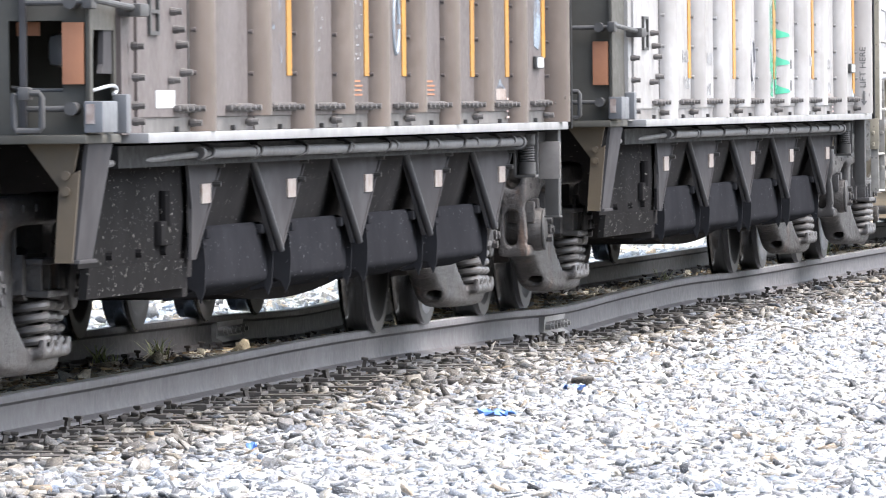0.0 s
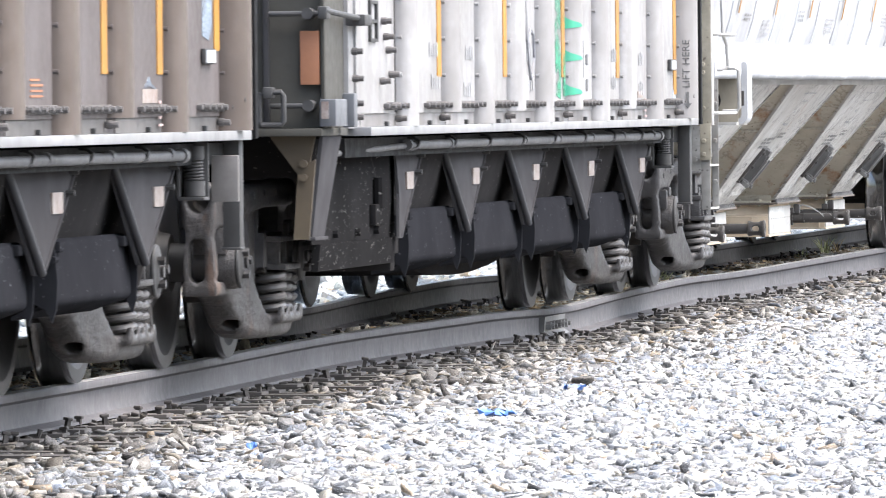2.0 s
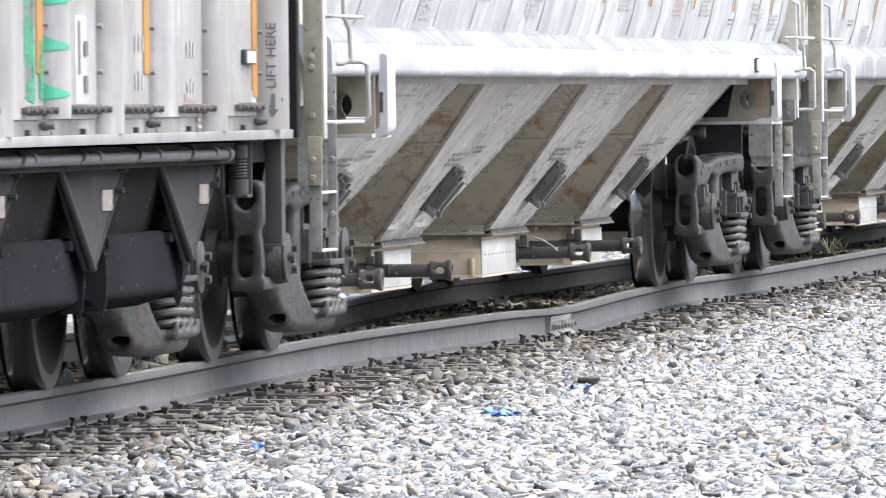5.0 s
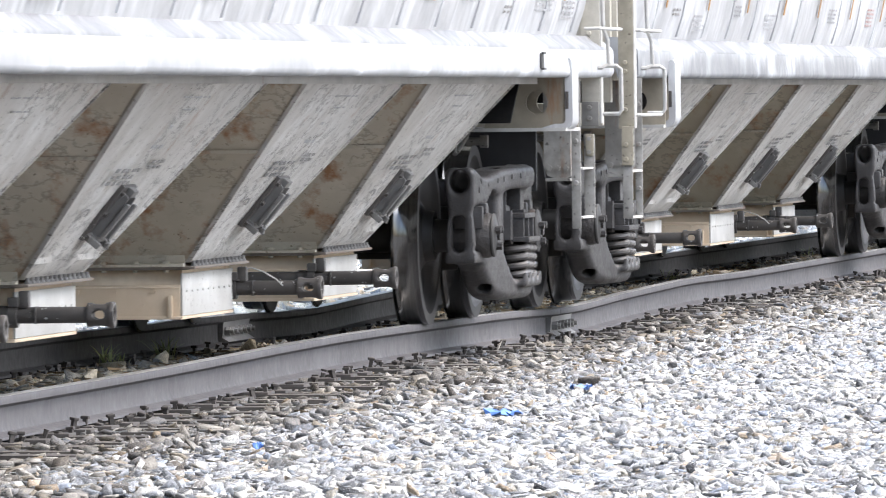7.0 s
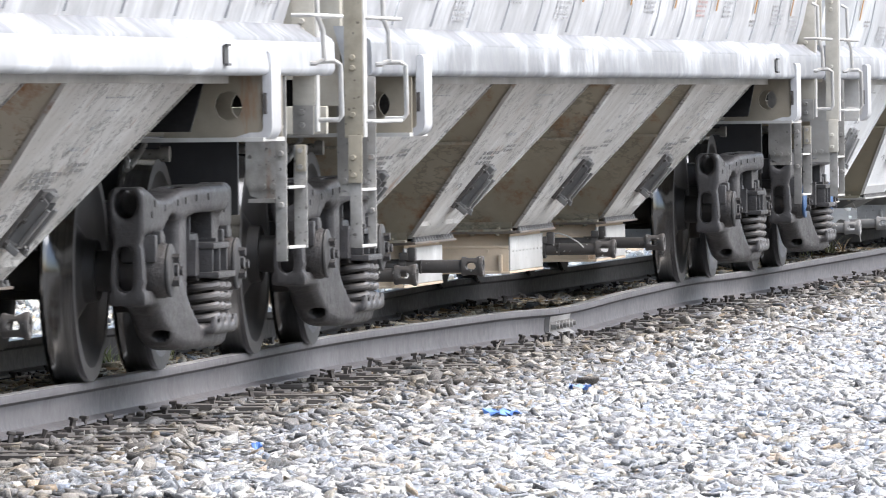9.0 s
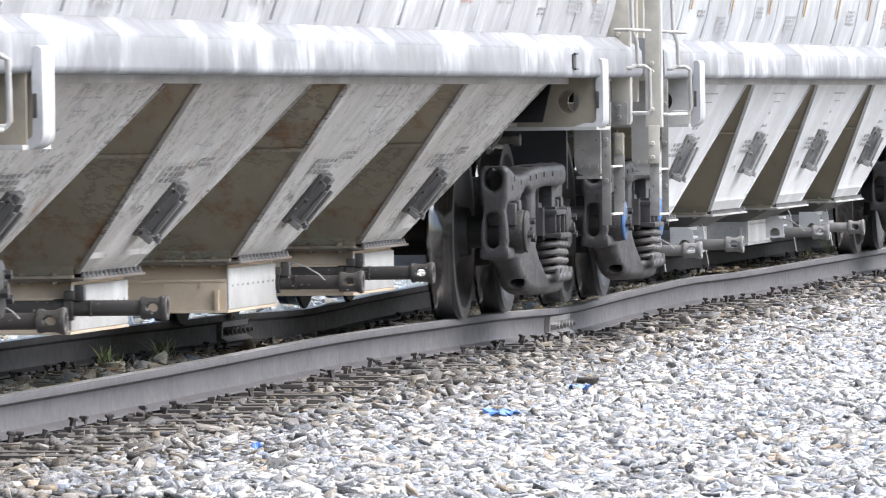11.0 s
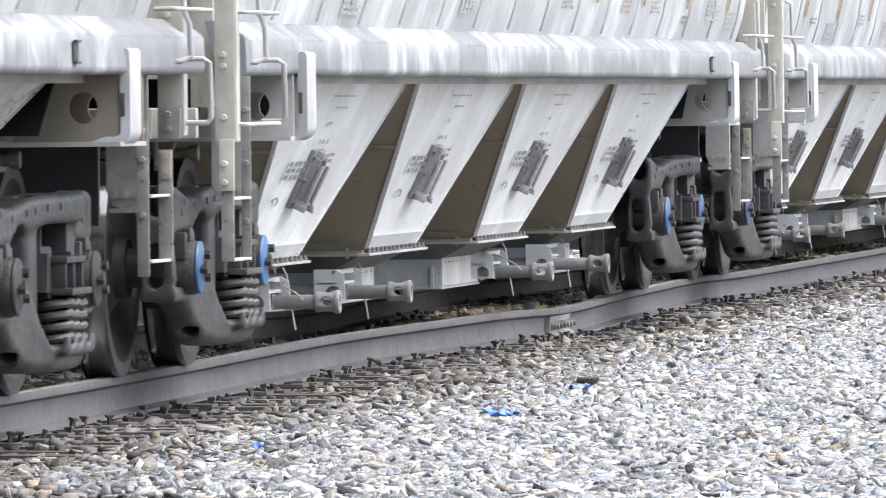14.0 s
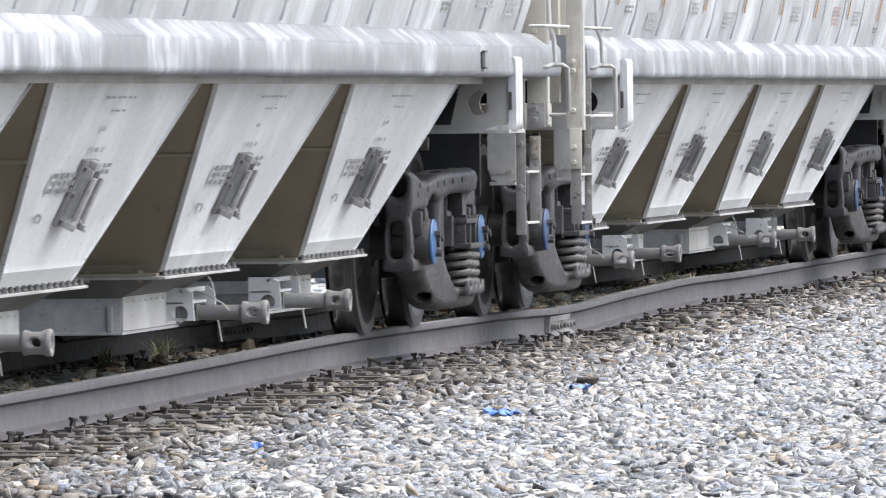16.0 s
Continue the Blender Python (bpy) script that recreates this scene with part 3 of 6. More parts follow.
def adapter_geo():
    """Saddle between bearing and pedestal roof, with thrust lugs."""
    g = Geo().rbox(-0.115, 0.115, -1.085, -0.955, 0.085, 0.135, 0.012)
    for x in (-0.10, 0.10):
        g.rbox(x - 0.028, x + 0.028, -1.112, -0.965, 0.035, 0.150, 0.010)
    return g.rbox(-0.045, 0.045, -1.120, -1.06, 0.110, 0.165, 0.008)


def spring_geo():
    g = Geo()
    for r, w, turns, h0, h1 in ((0.064, 0.0175, 4.6, 0.215, 0.418),):
        pts = [(r * math.cos(2 * math.pi * t), r * math.sin(2 * math.pi * t), h0 + (h1 - h0) * t / turns) for t in np.linspace(0, turns, int(turns * 14))]
        g.tube(pts, w, 8)
    return g


def bolster_geo():
    """Truck bolster: box beam, open channel ends with flanges and ribs, friction wedges against the columns."""
    g = Geo()
    g.rbox(-0.19, 0.19, -1.10, 1.10, 0.42, 0.60, 0.02)
    g.rbox(-0.17, 0.17, -0.9, 0.9, 0.58, 0.74, 0.03)
    for s in (-1, 1):
        def span(a, b):
            return sorted((s * a, s * b))
        g.rbox(-0.21, 0.21, *span(1.05, 1.228), 0.535, 0.560, 0.006).rbox(-0.22, 0.22, *span(1.05, 1.250), 0.412, 0.438, 0.006)
        g.rbox(-0.20, 0.20, *span(1.05, 1.155), 0.43, 0.54, 0.006)
        for x in (-0.19, 0.0, 0.19):
            g.rbox(x - 0.012, x + 0.012, *span(1.14, 1.220), 0.432, 0.540, 0.004)
        for x in (-0.265, 0.265):
            y0, y1 = span(1.075, 1.165)
            g.hexa([(x - 0.055, y0, 0.425), (x + 0.055, y0, 0.425), (x + 0.055, y1, 0.425), (x - 0.055, y1, 0.425)],
                   [(x - 0.030, y0, 0.575), (x + 0.030, y0, 0.575), (x + 0.030, y1, 0.575), (x - 0.030, y1, 0.575)])
        g.rbox(-0.30, -0.285, *span(1.02, 1.14), 0.44, 0.69, 0.004).rbox(0.285, 0.30, *span(1.02, 1.14), 0.44, 0.69, 0.004)
    return g


def brake_beam_geo():
    g = Geo()
    for s in (-1, 1):
        x = s * 0.36
        g.cyl((x, -0.72, 0.36), (x, 0.72, 0.36), 0.03, 10)
        for y in (-0.75, 0.75):
            g.rbox(s * 0.37 - 0.03, s * 0.37 + 0.03, y - 0.045, y + 0.045, 0.26, 0.52, 0.012)
    return g


def brake_pipe_geo():
    """Air line across the car over the truck, with a union and two drop rods."""
    g = Geo().cyl((0, -0.99, 0.935), (0, 0.3, 0.935), 0.022, 12).cyl((0, -1.01, 0.935), (0, -0.97, 0.935), 0.034, 14)
    g.tube([(-0.25, -0.86, 0.98), (-0.27, -0.87, 0.92), (-0.33, -0.88, 0.87)], 0.013, 8).tube([(-0.1, -0.92, 0.98), (-0.16, -0.90, 0.93), (-0.25, -0.88, 0.88)], 0.013, 8)
    return g


def wheelset(car, x, cap):
    ws = part("wheelset", shared("axle", axle_geo, WHEEL), car, place=pose(x, 0, RADIUS))
    for m in (pose(0, 0, 0), pose(0, 0, 0, 0, 0, 180)):
        part("wheel", shared("wheel", wheel_geo, WHEEL, TREAD), ws, place=m)
        part("bearing_cap", shared(("bearing_cap", cap.name), cap_geo, cap, CAST), ws, place=m)
    WHEELSETS.append(ws)


def casting(cast, near):
    """Side frame mesh in its steel; the far side of the train takes a coarser one."""
    key = ("side_frame", cast.name, near)
    if key not in SHARED:
        plain = shared(("side_frame", near), (lambda: sideframe_geo()) if near else (lambda: sideframe_geo((0.05, 0.025, 0.025))), cast, smooth=50)
        SHARED[key] = plain.copy() if plain.materials[0] != cast else plain
        SHARED[key].materials[0] = cast
    return SHARED[key]


def truck(car, x, cast, cap):
    """Freight truck: two side frames, bolster, springs, bearings, brake beams, two wheelsets."""
    for near, m in ((True, pose(x, 0, 0)), (False, pose(x, 0, 0, 0, 0, 180))):
        part("side_frame", casting(cast, near), car, place=m)
        for sx, sy in ((-0.15, -1.163), (0.0, -1.163), (0.15, -1.163), (-0.15, -1.01), (0.15, -1.01)):
            part("coil_spring", shared("coil_spring", spring_geo, SPRING), car, place=m @ pose(sx, sy, 0, 0, 0, 40 * sx / 0.15))
        for s in (-1, 1):
            part("bearing", shared("bearing", bearing_geo, cast), car, place=m @ pose(s * AXLE, 0, RADIUS))
            part("bearing_adapter", shared(("bearing_adapter", cast.name), adapter_geo, cast), car, place=m @ pose(s * AXLE, 0, RADIUS))
    part("truck_bolster", shared(("truck_bolster", cast.name), bolster_geo, cast), car, place=pose(x, 0, 0))
    part("brake_beam", shared("brake_beam", brake_beam_geo, IRON), car, place=pose(x, 0, 0))
    for s in (-1, 1):
        wheelset(car, x + s * AXLE, cap)


WHEELSETS, CARS = [], []

# ================= covered hopper cars =================
HALF, TRUCK_X = 10.91, 8.70
BAYS_CLEAN = dict(centers=(-6.0, -2.0, 2.0, 6.0), top=1.765, bottom=0.83, ytop=1.285, ybot=0.890, strip=1.03, gate=0.693, foot=0.165, pipe_z=0.222, pipe_y=1.05, pipes=(0.78, -0.82, 0.72, -0.74))
BAYS_DIRTY = dict(centers=(-6.2, -2.15, 2.15, 6.2), top=1.57, bottom=0.70, ytop=1.27, ybot=0.592, strip=0.80, gate=0.560, foot=0.180, pipe_z=0.285, pipe_y=0.93, pipes=(0.78, -0.75, 0.76, -0.80))
ZT, ZB = 1.235, 0.43


def shell_geo():
    prof = [(-1.385, 1.485), (-1.43, 1.62), (-1.50, 1.95), (-1.57, 2.45), (-1.59, 3.0), (-1.50, 3.55), (-1.20, 4.05), (-0.6, 4.38), (0, 4.45)]
    prof = prof + [(-y, z) for y, z in prof[-2::-1]]
    n = len(prof)
    g = Geo()
    pts = []
    for x, k in ((-9.75, 0.90), (-9.55, 0.985), (-9.45, 1.0), (9.45, 1.0), (9.55, 0.985), (9.75, 0.90)):
        pts += [(x, y * k, 1.485 + (z - 1.485) * (0.5 + 0.5 * k)) for y, z in prof]
    f = [(i * n + j, i * n + (j + 1) % n, (i + 1) * n + (j + 1) % n, (i + 1) * n + j) for i in range(5) for j in range(n)]
    return g.poly(pts, f + [tuple(range(n)), tuple(range(5 * n, 6 * n))])


def seam_geo():
    p = [(-1.40, 1.50), (-1.437, 1.62), (-1.507, 1.95), (-1.577, 2.45), (-1.597, 3.0)]
    g = Geo()
    for (ya, za), (yb, zb) in zip(p, p[1:]):
        g.hexa([(-0.010, ya - 0.002, za), (0.010, ya - 0.002, za), (0.010, ya + 0.03, za), (-0.010, ya + 0.03, za)],
               [(-0.010, yb - 0.002, zb), (0.010, yb - 0.002, zb), (0.010, yb + 0.03, zb), (-0.010, yb + 0.03, zb)])
    return g


def side_sill_geo():
    """Pressed sill: rounded lower edge, upright face, sloping top with dents where the side sheets are joined."""
    rng = random.Random(5)
    g = Geo()
    xs = sorted([-10.33 + 20.66 * i / 96 for i in range(97)])
    dents = [(-8.6 + 2.15 * k + rng.uniform(-0.15, 0.15), rng.uniform(0.014, 0.026)) for k in range(9)]
    pts, m = [], 11
    for x in xs:
        d = sum(a * math.exp(-((x - c) / 0.10) ** 2) for c, a in dents)
        w = 0.003 * math.sin(x * 1.7) + 0.0015 * math.sin(x * 7.3)
        prof = [(-1.36, 1.262), (-1.44, 1.262), (-1.462, 1.266), (-1.474, 1.278), (-1.478 + w, 1.295), (-1.476 + w + d, 1.360), (-1.474 + w + d, 1.408),
                (-1.466 + d * 1.6, 1.425), (-1.405 + d, 1.468), (-1.388, 1.486), (-1.30, 1.49)]
        pts += [(x, y, z) for y, z in prof]
    f = [(i * m + j, i * m + j + 1, (i + 1) * m + j + 1, (i + 1) * m + j) for i in range(len(xs) - 1) for j in range(m - 1)]
    f += [tuple(range(m)), tuple(range((len(xs) - 1) * m, len(xs) * m))]
    f += [(i * m, (i + 1) * m, (i + 1) * m + m - 1, i * m + m - 1) for i in range(len(xs) - 1)]
    g.poly(pts, f)
    g.mi = [1 if len(q) == 4 and q[1] == q[0] + 1 and q[0] % m in (6, 7, 8) else 0 for q in g.f]
    return g


def ledge_geo(b):
    return Geo().box(-8.45, 8.45, -b["ytop"] - 0.035, -b["ytop"] + 0.06, ZT - 0.005, 1.266)


def slope_sheet_geo(b):
    """The two sheets of a bay that slope along the car, with the skirt above the gate."""
    t, bo, yt, yb = b["top"], b["bottom"], b["ytop"] - 0.012, b["ybot"] - 0.012
    g = Geo()
    for s in (-1,):
        g.hexa([(s * bo, -yb, ZB), (s * (bo - 0.02), -yb, ZB), (s * (bo - 0.02), yb, ZB), (s * bo, yb, ZB)],
               [(s * t, -yt, ZT), (s * (t - 0.02), -yt, ZT), (s * (t - 0.02), yt, ZT), (s * t, yt, ZT)])
    return g


def lower_angle_geo(b):
    bo, yb = b["bottom"], b["ybot"] - 0.012
    g = Geo().prism([(-bo, -yb, ZB - 0.020), (-bo - 0.07, -yb, ZB - 0.020), (-bo - 0.07, -yb, ZB - 0.008), (-bo - 0.018, -yb, ZB - 0.004), (-bo - 0.045, -yb, ZB + 0.052), (-bo - 0.030, -yb, ZB + 0.056)], (0, 2 * yb, 0))
    for k in range(8):
        y = -yb + 0.08 + k * (2 * yb - 0.16) / 7
        g.cyl((-bo - 0.045, y, ZB - 0.008), (-bo - 0.045, y, ZB + 0.006), 0.016, 8).cyl((-bo - 0.045, y, ZB - 0.044), (-bo - 0.045, y, ZB - 0.030), 0.012, 6)
    return g


def lap_strip_geo(b):
    t, bo, yt, yb = b["top"], b["bottom"], b["ytop"] - 0.012, b["ybot"] - 0.012
    k = 0.62
    xm, ym, zm = bo + (t - bo) * k, yb + (yt - yb) * k, ZB + (ZT - ZB) * k
    return Geo().box(-xm - 0.016, -xm + 0.004, -ym, ym, zm - 0.008, zm + 0.008)


def side_panel_geo(b, bent):
    """Outer side sheet of a bay: leans in towards the gate, with a hem and folded edges."""
    t, bo, yt, yb = b["top"], b["bottom"], b["ytop"], b["ybot"]
    g = Geo()
    lv = [0.0, 0.08, 0.11, 0.35, 0.65, 1.0]
    rng = random.Random(bent)

    def at(k):
        return bo + (t - bo) * k, yb + (yt - yb) * k, ZB + (ZT - ZB) * k

    pts, n = [], 9
    for k in lv:
        w, y, z = at(k)
        for i in range(n):
            u = -1 + 2 * i / (n - 1)
            wob = (rng.uniform(-1, 1) * 0.010 if bent and 0 < i < n - 1 and 0.1 < k < 1 else 0)
            lip = 0.012 if 0.05 < k < 0.10 else 0.0
            pts.append((u * w, -y - lip + wob, z))
    m = len(pts)
    pts += [(x, y + 0.012, z) for x, y, z in pts]
    f = [(r * n + i, r * n + i + 1, (r + 1) * n + i + 1, (r + 1) * n + i) for r in range(len(lv) - 1) for i in range(n - 1)]
    g.poly(pts, f + [tuple(m + i for i in q[::-1]) for q in f])
    for s in (-1, 1):
        (wa, ya, za), (wb, yb2, zb) = at(0.0), at(1.0)
        g.hexa([(s * wa, -ya - 0.012, za), (s * (wa + 0.012), -ya - 0.012, za), (s * (wa + 0.012), -ya + 0.010, za), (s * wa, -ya + 0.010, za)],
               [(s * wb, -yb2 - 0.012, zb), (s * (wb + 0.012), -yb2 - 0.012, zb), (s * (wb + 0.012), -yb2 + 0.010, zb), (s * wb, -yb2 + 0.010, zb)])
    return g


def flange_geo(b):
    """Thin frame round the foot of a bay, with rows of nuts along both sides."""
    bo, yb, st = b["bottom"], b["ybot"], b["strip"]
    g = Geo()
    for s in (-1, 1):
        y0, y1 = sorted((s * (yb - 0.02), s * (yb + 0.046)))
        g.rbox(-st, st, y0, y1, ZB - 0.030, ZB - 0.018, 0.003)
        if s < 0:
            g.use(1)
            for i in range(14):
                x = -st + 0.10 + i * (2 * st - 0.16) / 13
                g.cyl((x, -yb - 0.026, ZB - 0.020), (x, -yb - 0.026, ZB - 0.006), 0.016, 8, 0.013).cyl((x, -yb - 0.026, ZB - 0.008), (x, -yb - 0.026, ZB + 0.008), 0.009, 6)
            g.use(0)
    for x in (-bo, bo):
        g.rbox(x - 0.06, x + 0.05, -yb, yb, ZB - 0.034, ZB - 0.020, 0.003)
    return g


def neck_geo(b):
    """Sheet funnel between the bay's foot and its gate."""
    bo, yb, w = b["bottom"] - 0.03, b["ybot"] - 0.03, b["gate"]
    return Geo().hexa([(-0.74, -w, 0.315), (0.74, -w, 0.315), (0.74, w, 0.315), (-0.74, w, 0.315)], [(-bo, -yb, ZB - 0.03), (bo, -yb, ZB - 0.03), (bo, yb, ZB - 0.03), (-bo, yb, ZB - 0.03)])


def outlet_geo(b):
    """Gate housing under a bay: deep box with a rim, rivets and upright stiffeners on the face across the car."""
    w, foot = b["gate"], b["foot"]
    g = Geo().rbox(-0.735, 0.735, -w, w, foot, 0.330, 0.006)
    g.rbox(-0.75, 0.75, -w - 0.010, w + 0.010, foot - 0.008, foot + 0.006, 0.003)
    for y in (-w + 0.045, w - 0.045):
        g.rbox(-0.755, -0.73, y - 0.010, y + 0.010, foot, 0.280, 0.004)
    for k in range(6):
        y = -w + 0.12 + k * (2 * w - 0.24) / 5
        g.cyl((-0.748, y, 0.300), (-0.733, y, 0.300), 0.010, 8)
        g.cyl((-0.742, y + 0.05, foot + 0.06), (-0.733, y + 0.05, foot + 0.06), 0.007, 6)
    return g


def outlet_side_geo(b):
    """Side plate of the gate, with a row of rivets."""
    w, foot = b["gate"], b["foot"]
    g = Geo().rbox(-0.73, 0.73, -w - 0.010, -w, foot + 0.008, 0.380 if w < 0.6 else 0.325, 0.003)
    for k in range(9):
        g.cyl((-0.62 + 0.155 * k, -w - 0.015, 0.298), (-0.62 + 0.155 * k, -w - 0.008, 0.298), 0.006, 6)
    return g


def unload_pipe_geo(b):
    """Capstan shaft of an outlet: tube with collars and plugs."""
    z, y1 = b["pipe_z"], b["pipe_y"]
    y0 = b["gate"] - 0.06
    g = Geo().cyl((0, -y1 + 0.04, z), (0, y1 - 0.04, z), 0.034, 18)
    for s in (-1, 1):
        g.cyl((0, s * y0, z), (0, s * (y0 + 0.045), z), 0.040, 16).cyl((0, s * (y0 + 0.05), z), (0, s * (y0 + 0.085), z), 0.052, 18)
        g.rbox(-0.040, 0.040, *sorted((s * (y0 + 0.16), s * (y0 + 0.166))), z - 0.036, z + 0.036, 0.002)
    return g.cyl((-0.040, -y0 - 0.135, z + 0.002), (-0.028, -y0 - 0.135, z + 0.002), 0.013, 10)


def socket_geo(b):
    """Open capstan socket at the end of a shaft, with long slots and a notched rim."""
    z, y1 = b["pipe_z"], b["pipe_y"]
    f = Field((-0.070, -y1 - 0.075, z - 0.070), (0.070, -y1 + 0.075, z + 0.070), (0.0085, 0.0085, 0.0085))
    r = np.maximum(np.hypot(f.x, f.z - z), 0.94 * np.maximum(np.abs(f.x + f.z - z), np.abs(f.x - f.z + z)) / 1.414 + 0.004)
    f.join(np.maximum(r - 0.050, np.abs(f.y + y1) - 0.058), 0.006)
    f.join(np.maximum(r - 0.056, np.abs(f.y + y1 + 0.048) - 0.010), 0.006)
    f.carve(np.maximum(np.hypot(f.x, f.z - z) - 0.033, f.y + y1 - 0.040), 0.004)
    slot = f.slab(f.y + y1 - 0.004, f.z - z, 0.026, 0.017, 0.016)
    f.carve(slot, 0.004)
    f.carve(f.slab(f.y + y1 - 0.004, f.x, 0.026, 0.017, 0.016), 0.004)
    return f.quads(Geo())


def lever_rod_geo(b):
    """Thin bent rod that hangs beside a gate."""
    y = b["gate"] + 0.12
    return Geo().tube([(0.03, -y + 0.03, 0.375), (0.02, -y + 0.01, 0.34), (0.0, -y - 0.01, 0.22), (-0.02, -y - 0.035, 0.085)], 0.0038, 6)


def seal_wire_geo(b):
    """Loose sealing wire looped from the shaft."""
    y, z = b["gate"] + 0.10, b["pipe_z"]
    return Geo().tube([(0.0, -y + 0.05, z + 0.08), (-0.03, -y, z + 0.095), (-0.05, -y - 0.06, z + 0.075), (-0.05, -y - 0.12, z + 0.04), (-0.05, -y - 0.15, z + 0.01)], 0.0035, 5)


def rack_frame_geo(b):
    """Open frame that carries the gate's rack: upright cheek plates joined by flat bars."""
    w, z = b["gate"], b["pipe_z"]
    g = Geo()
    for x in (-0.30, 0.32):
        g.sheet([(-w - 0.135, z - 0.03), (-w + 0.02, z - 0.03), (-w + 0.02, z + 0.115), (-w - 0.09, z + 0.115), (-w - 0.125, z + 0.09)], [circle(-w - 0.07, z, 0.036, 0.036, 12)], "x", x, 0.014)
    g.rbox(-0.30, 0.32, -w - 0.085, -w - 0.065, z + 0.090, z + 0.112, 0.003)
    return g.rbox(-0.30, 0.32, -w - 0.09, -w + 0.01, z + 0.040, z + 0.054, 0.003)


def catch_geo(b):
    """Pawl block on top of the shaft."""
    w, z = b["gate"], b["pipe_z"]
    return Geo().rbox(-0.03, 0.03, -w - 0.075, -w - 0.03, z + 0.03, z + 0.10, 0.010).rbox(-0.05, 0.01, -w - 0.035, -w + 0.01, z + 0.035, z + 0.075, 0.008)


def vibrator_bracket_geo():
    """Wedge bracket: back plate with bolts, two bent rails, end stops and a hooked wire."""
    g = Geo().rbox(-0.16, 0.16, -0.008, 0.012, -0.03, 0.26, 0.004)
    for x, z in ((-0.13, 0.0), (0.13, 0.0), (-0.13, 0.115), (0.13, 0.115), (-0.13, 0.23), (0.13, 0.23)):
        g.cyl((x, -0.022, z), (x, -0.006, z), 0.014, 6)
    g.use(1)
    for x in (-0.085, 0.085):
        g.prism([(x - 0.010, -0.008, 0.015), (x - 0.010, -0.062, 0.025), (x - 0.010, -0.042, 0.225), (x - 0.010, -0.008, 0.235)], (0.020, 0, 0))
        g.rbox(x - 0.026, x + 0.026, -0.066, -0.050, 0.020, 0.205, 0.004)
    # dark inner sheet: the shaded recess between the rails, put in as colour
    g.use(2).rbox(-0.060, 0.060, -0.020, -0.006, 0.020, 0.215, 0.003).use(1)
    g.rbox(-0.11, 0.11, -0.050, -0.006, -0.005, 0.016, 0.004).rbox(-0.06, 0.06, -0.040, -0.006, 0.225, 0.262, 0.006)
    g.rbox(-0.125, -0.095, -0.075, -0.006, -0.022, 0.006, 0.004).rbox(0.095, 0.125, -0.075, -0.006, -0.022, 0.006, 0.004)
    return g.tube([(0.09, -0.06, 0.0), (0.13, -0.075, -0.02), (0.17, -0.06, 0.0), (0.17, -0.03, 0.04)], 0.006, 6)


def end_wall_geo():
    """End of the car body: sheet with upright stiffeners."""
    g = Geo().rbox(0.0, 0.03, -1.30, 1.30, 1.25, 3.9, 0.008)
    for y in (-1.22, -0.55, 0.55, 1.22):
        g.rbox(0.02, 0.10, y - 0.05, y + 0.05, 1.13, 3.8, 0.008)
    return g


def jack_pad_geo():
    """Pressed pad plate with a rounded foot and a slot, beside the bolster."""
    x0, x1 = -0.20, 0.06
    g = Geo()
    foot = [(-1.455 + 0.060 * math.cos(a), 1.045 + 0.060 * math.sin(a)) for a in np.linspace(math.pi, 1.5 * math.pi, 7)]
    inner = [(-1.455 + 0.022 * math.cos(a), 1.045 + 0.022 * math.sin(a)) for a in np.linspace(1.5 * math.pi, math.pi, 5)]
    head = [(-1.494 + 0.020 * math.cos(a), 1.345 + 0.020 * math.sin(a)) for a in np.linspace(0, math.pi, 7)]
    prof = foot + [(-1.36, 0.985), (-1.36, 1.005), (-1.42, 1.023)] + inner + head
    g.prism([(x0, y, z) for y, z in prof], (x1 - x0, 0, 0))
    return g


def pad_slot_geo():
    return Geo().rbox(-0.203, -0.199, -1.494, -1.478, 1.10, 1.19, 0.001)


def bolster_web_geo():
    g = Geo().sheet([(-1.46, 1.00), (-1.46, 1.27), (-1.10, 1.27), (-1.02, 1.0)], [circle(-1.30, 1.135, 0.058, 0.062)], "x", -0.22, 0.02)
    g.sheet([(-1.46, 1.00), (-1.46, 1.27), (-1.10, 1.27), (-1.02, 1.0)], [circle(-1.30, 1.135, 0.058, 0.062)], "x", 0.22, 0.02)
    g.use(1).box(-0.3, 0.3, -1.46, 0.0, 0.985, 1.003)
    g.mirror_y()
    return g


def end_floor_geo():
    """Floor sheet of the car's end over the truck."""
    return Geo().box(-0.85, 2.1, -0.62, 0.62, 0.985, 1.0)


def centre_sill_geo():
    return Geo().rbox(-1.2, 1.85, -0.25, 0.25, 0.72, 0.98, 0.01)


def end_slope_sheet_geo():
    return Geo().hexa([(-0.95, -1.25, 1.03), (-0.92, -1.25, 1.03), (-0.92, 1.25, 1.03), (-0.95, 1.25, 1.03)], [(0.95, -1.3, 2.3), (0.98, -1.3, 2.3), (0.98, 1.3, 2.3), (0.95, 1.3, 2.3)])


def end_plate_geo():
    """Stiffened plate that hangs at the car's corner behind the ladder, its foot turned under."""
    g = Geo().prism([(-0.02, -1.31, 1.27), (-0.02, -1.165, 1.27), (-0.02, -1.165, 0.80), (-0.02, -1.185, 0.745), (-0.02, -1.25, 0.72), (-0.02, -1.31, 0.74)], (0.04, 0, 0))
    for y in (-1.285, -1.24, -1.195):
        g.cyl((-0.034, y, 0.785), (-0.018, y, 0.785), 0.015, 8)
    return g.box(-0.05, 0.03, -1.31, -1.18, 0.715, 0.732)


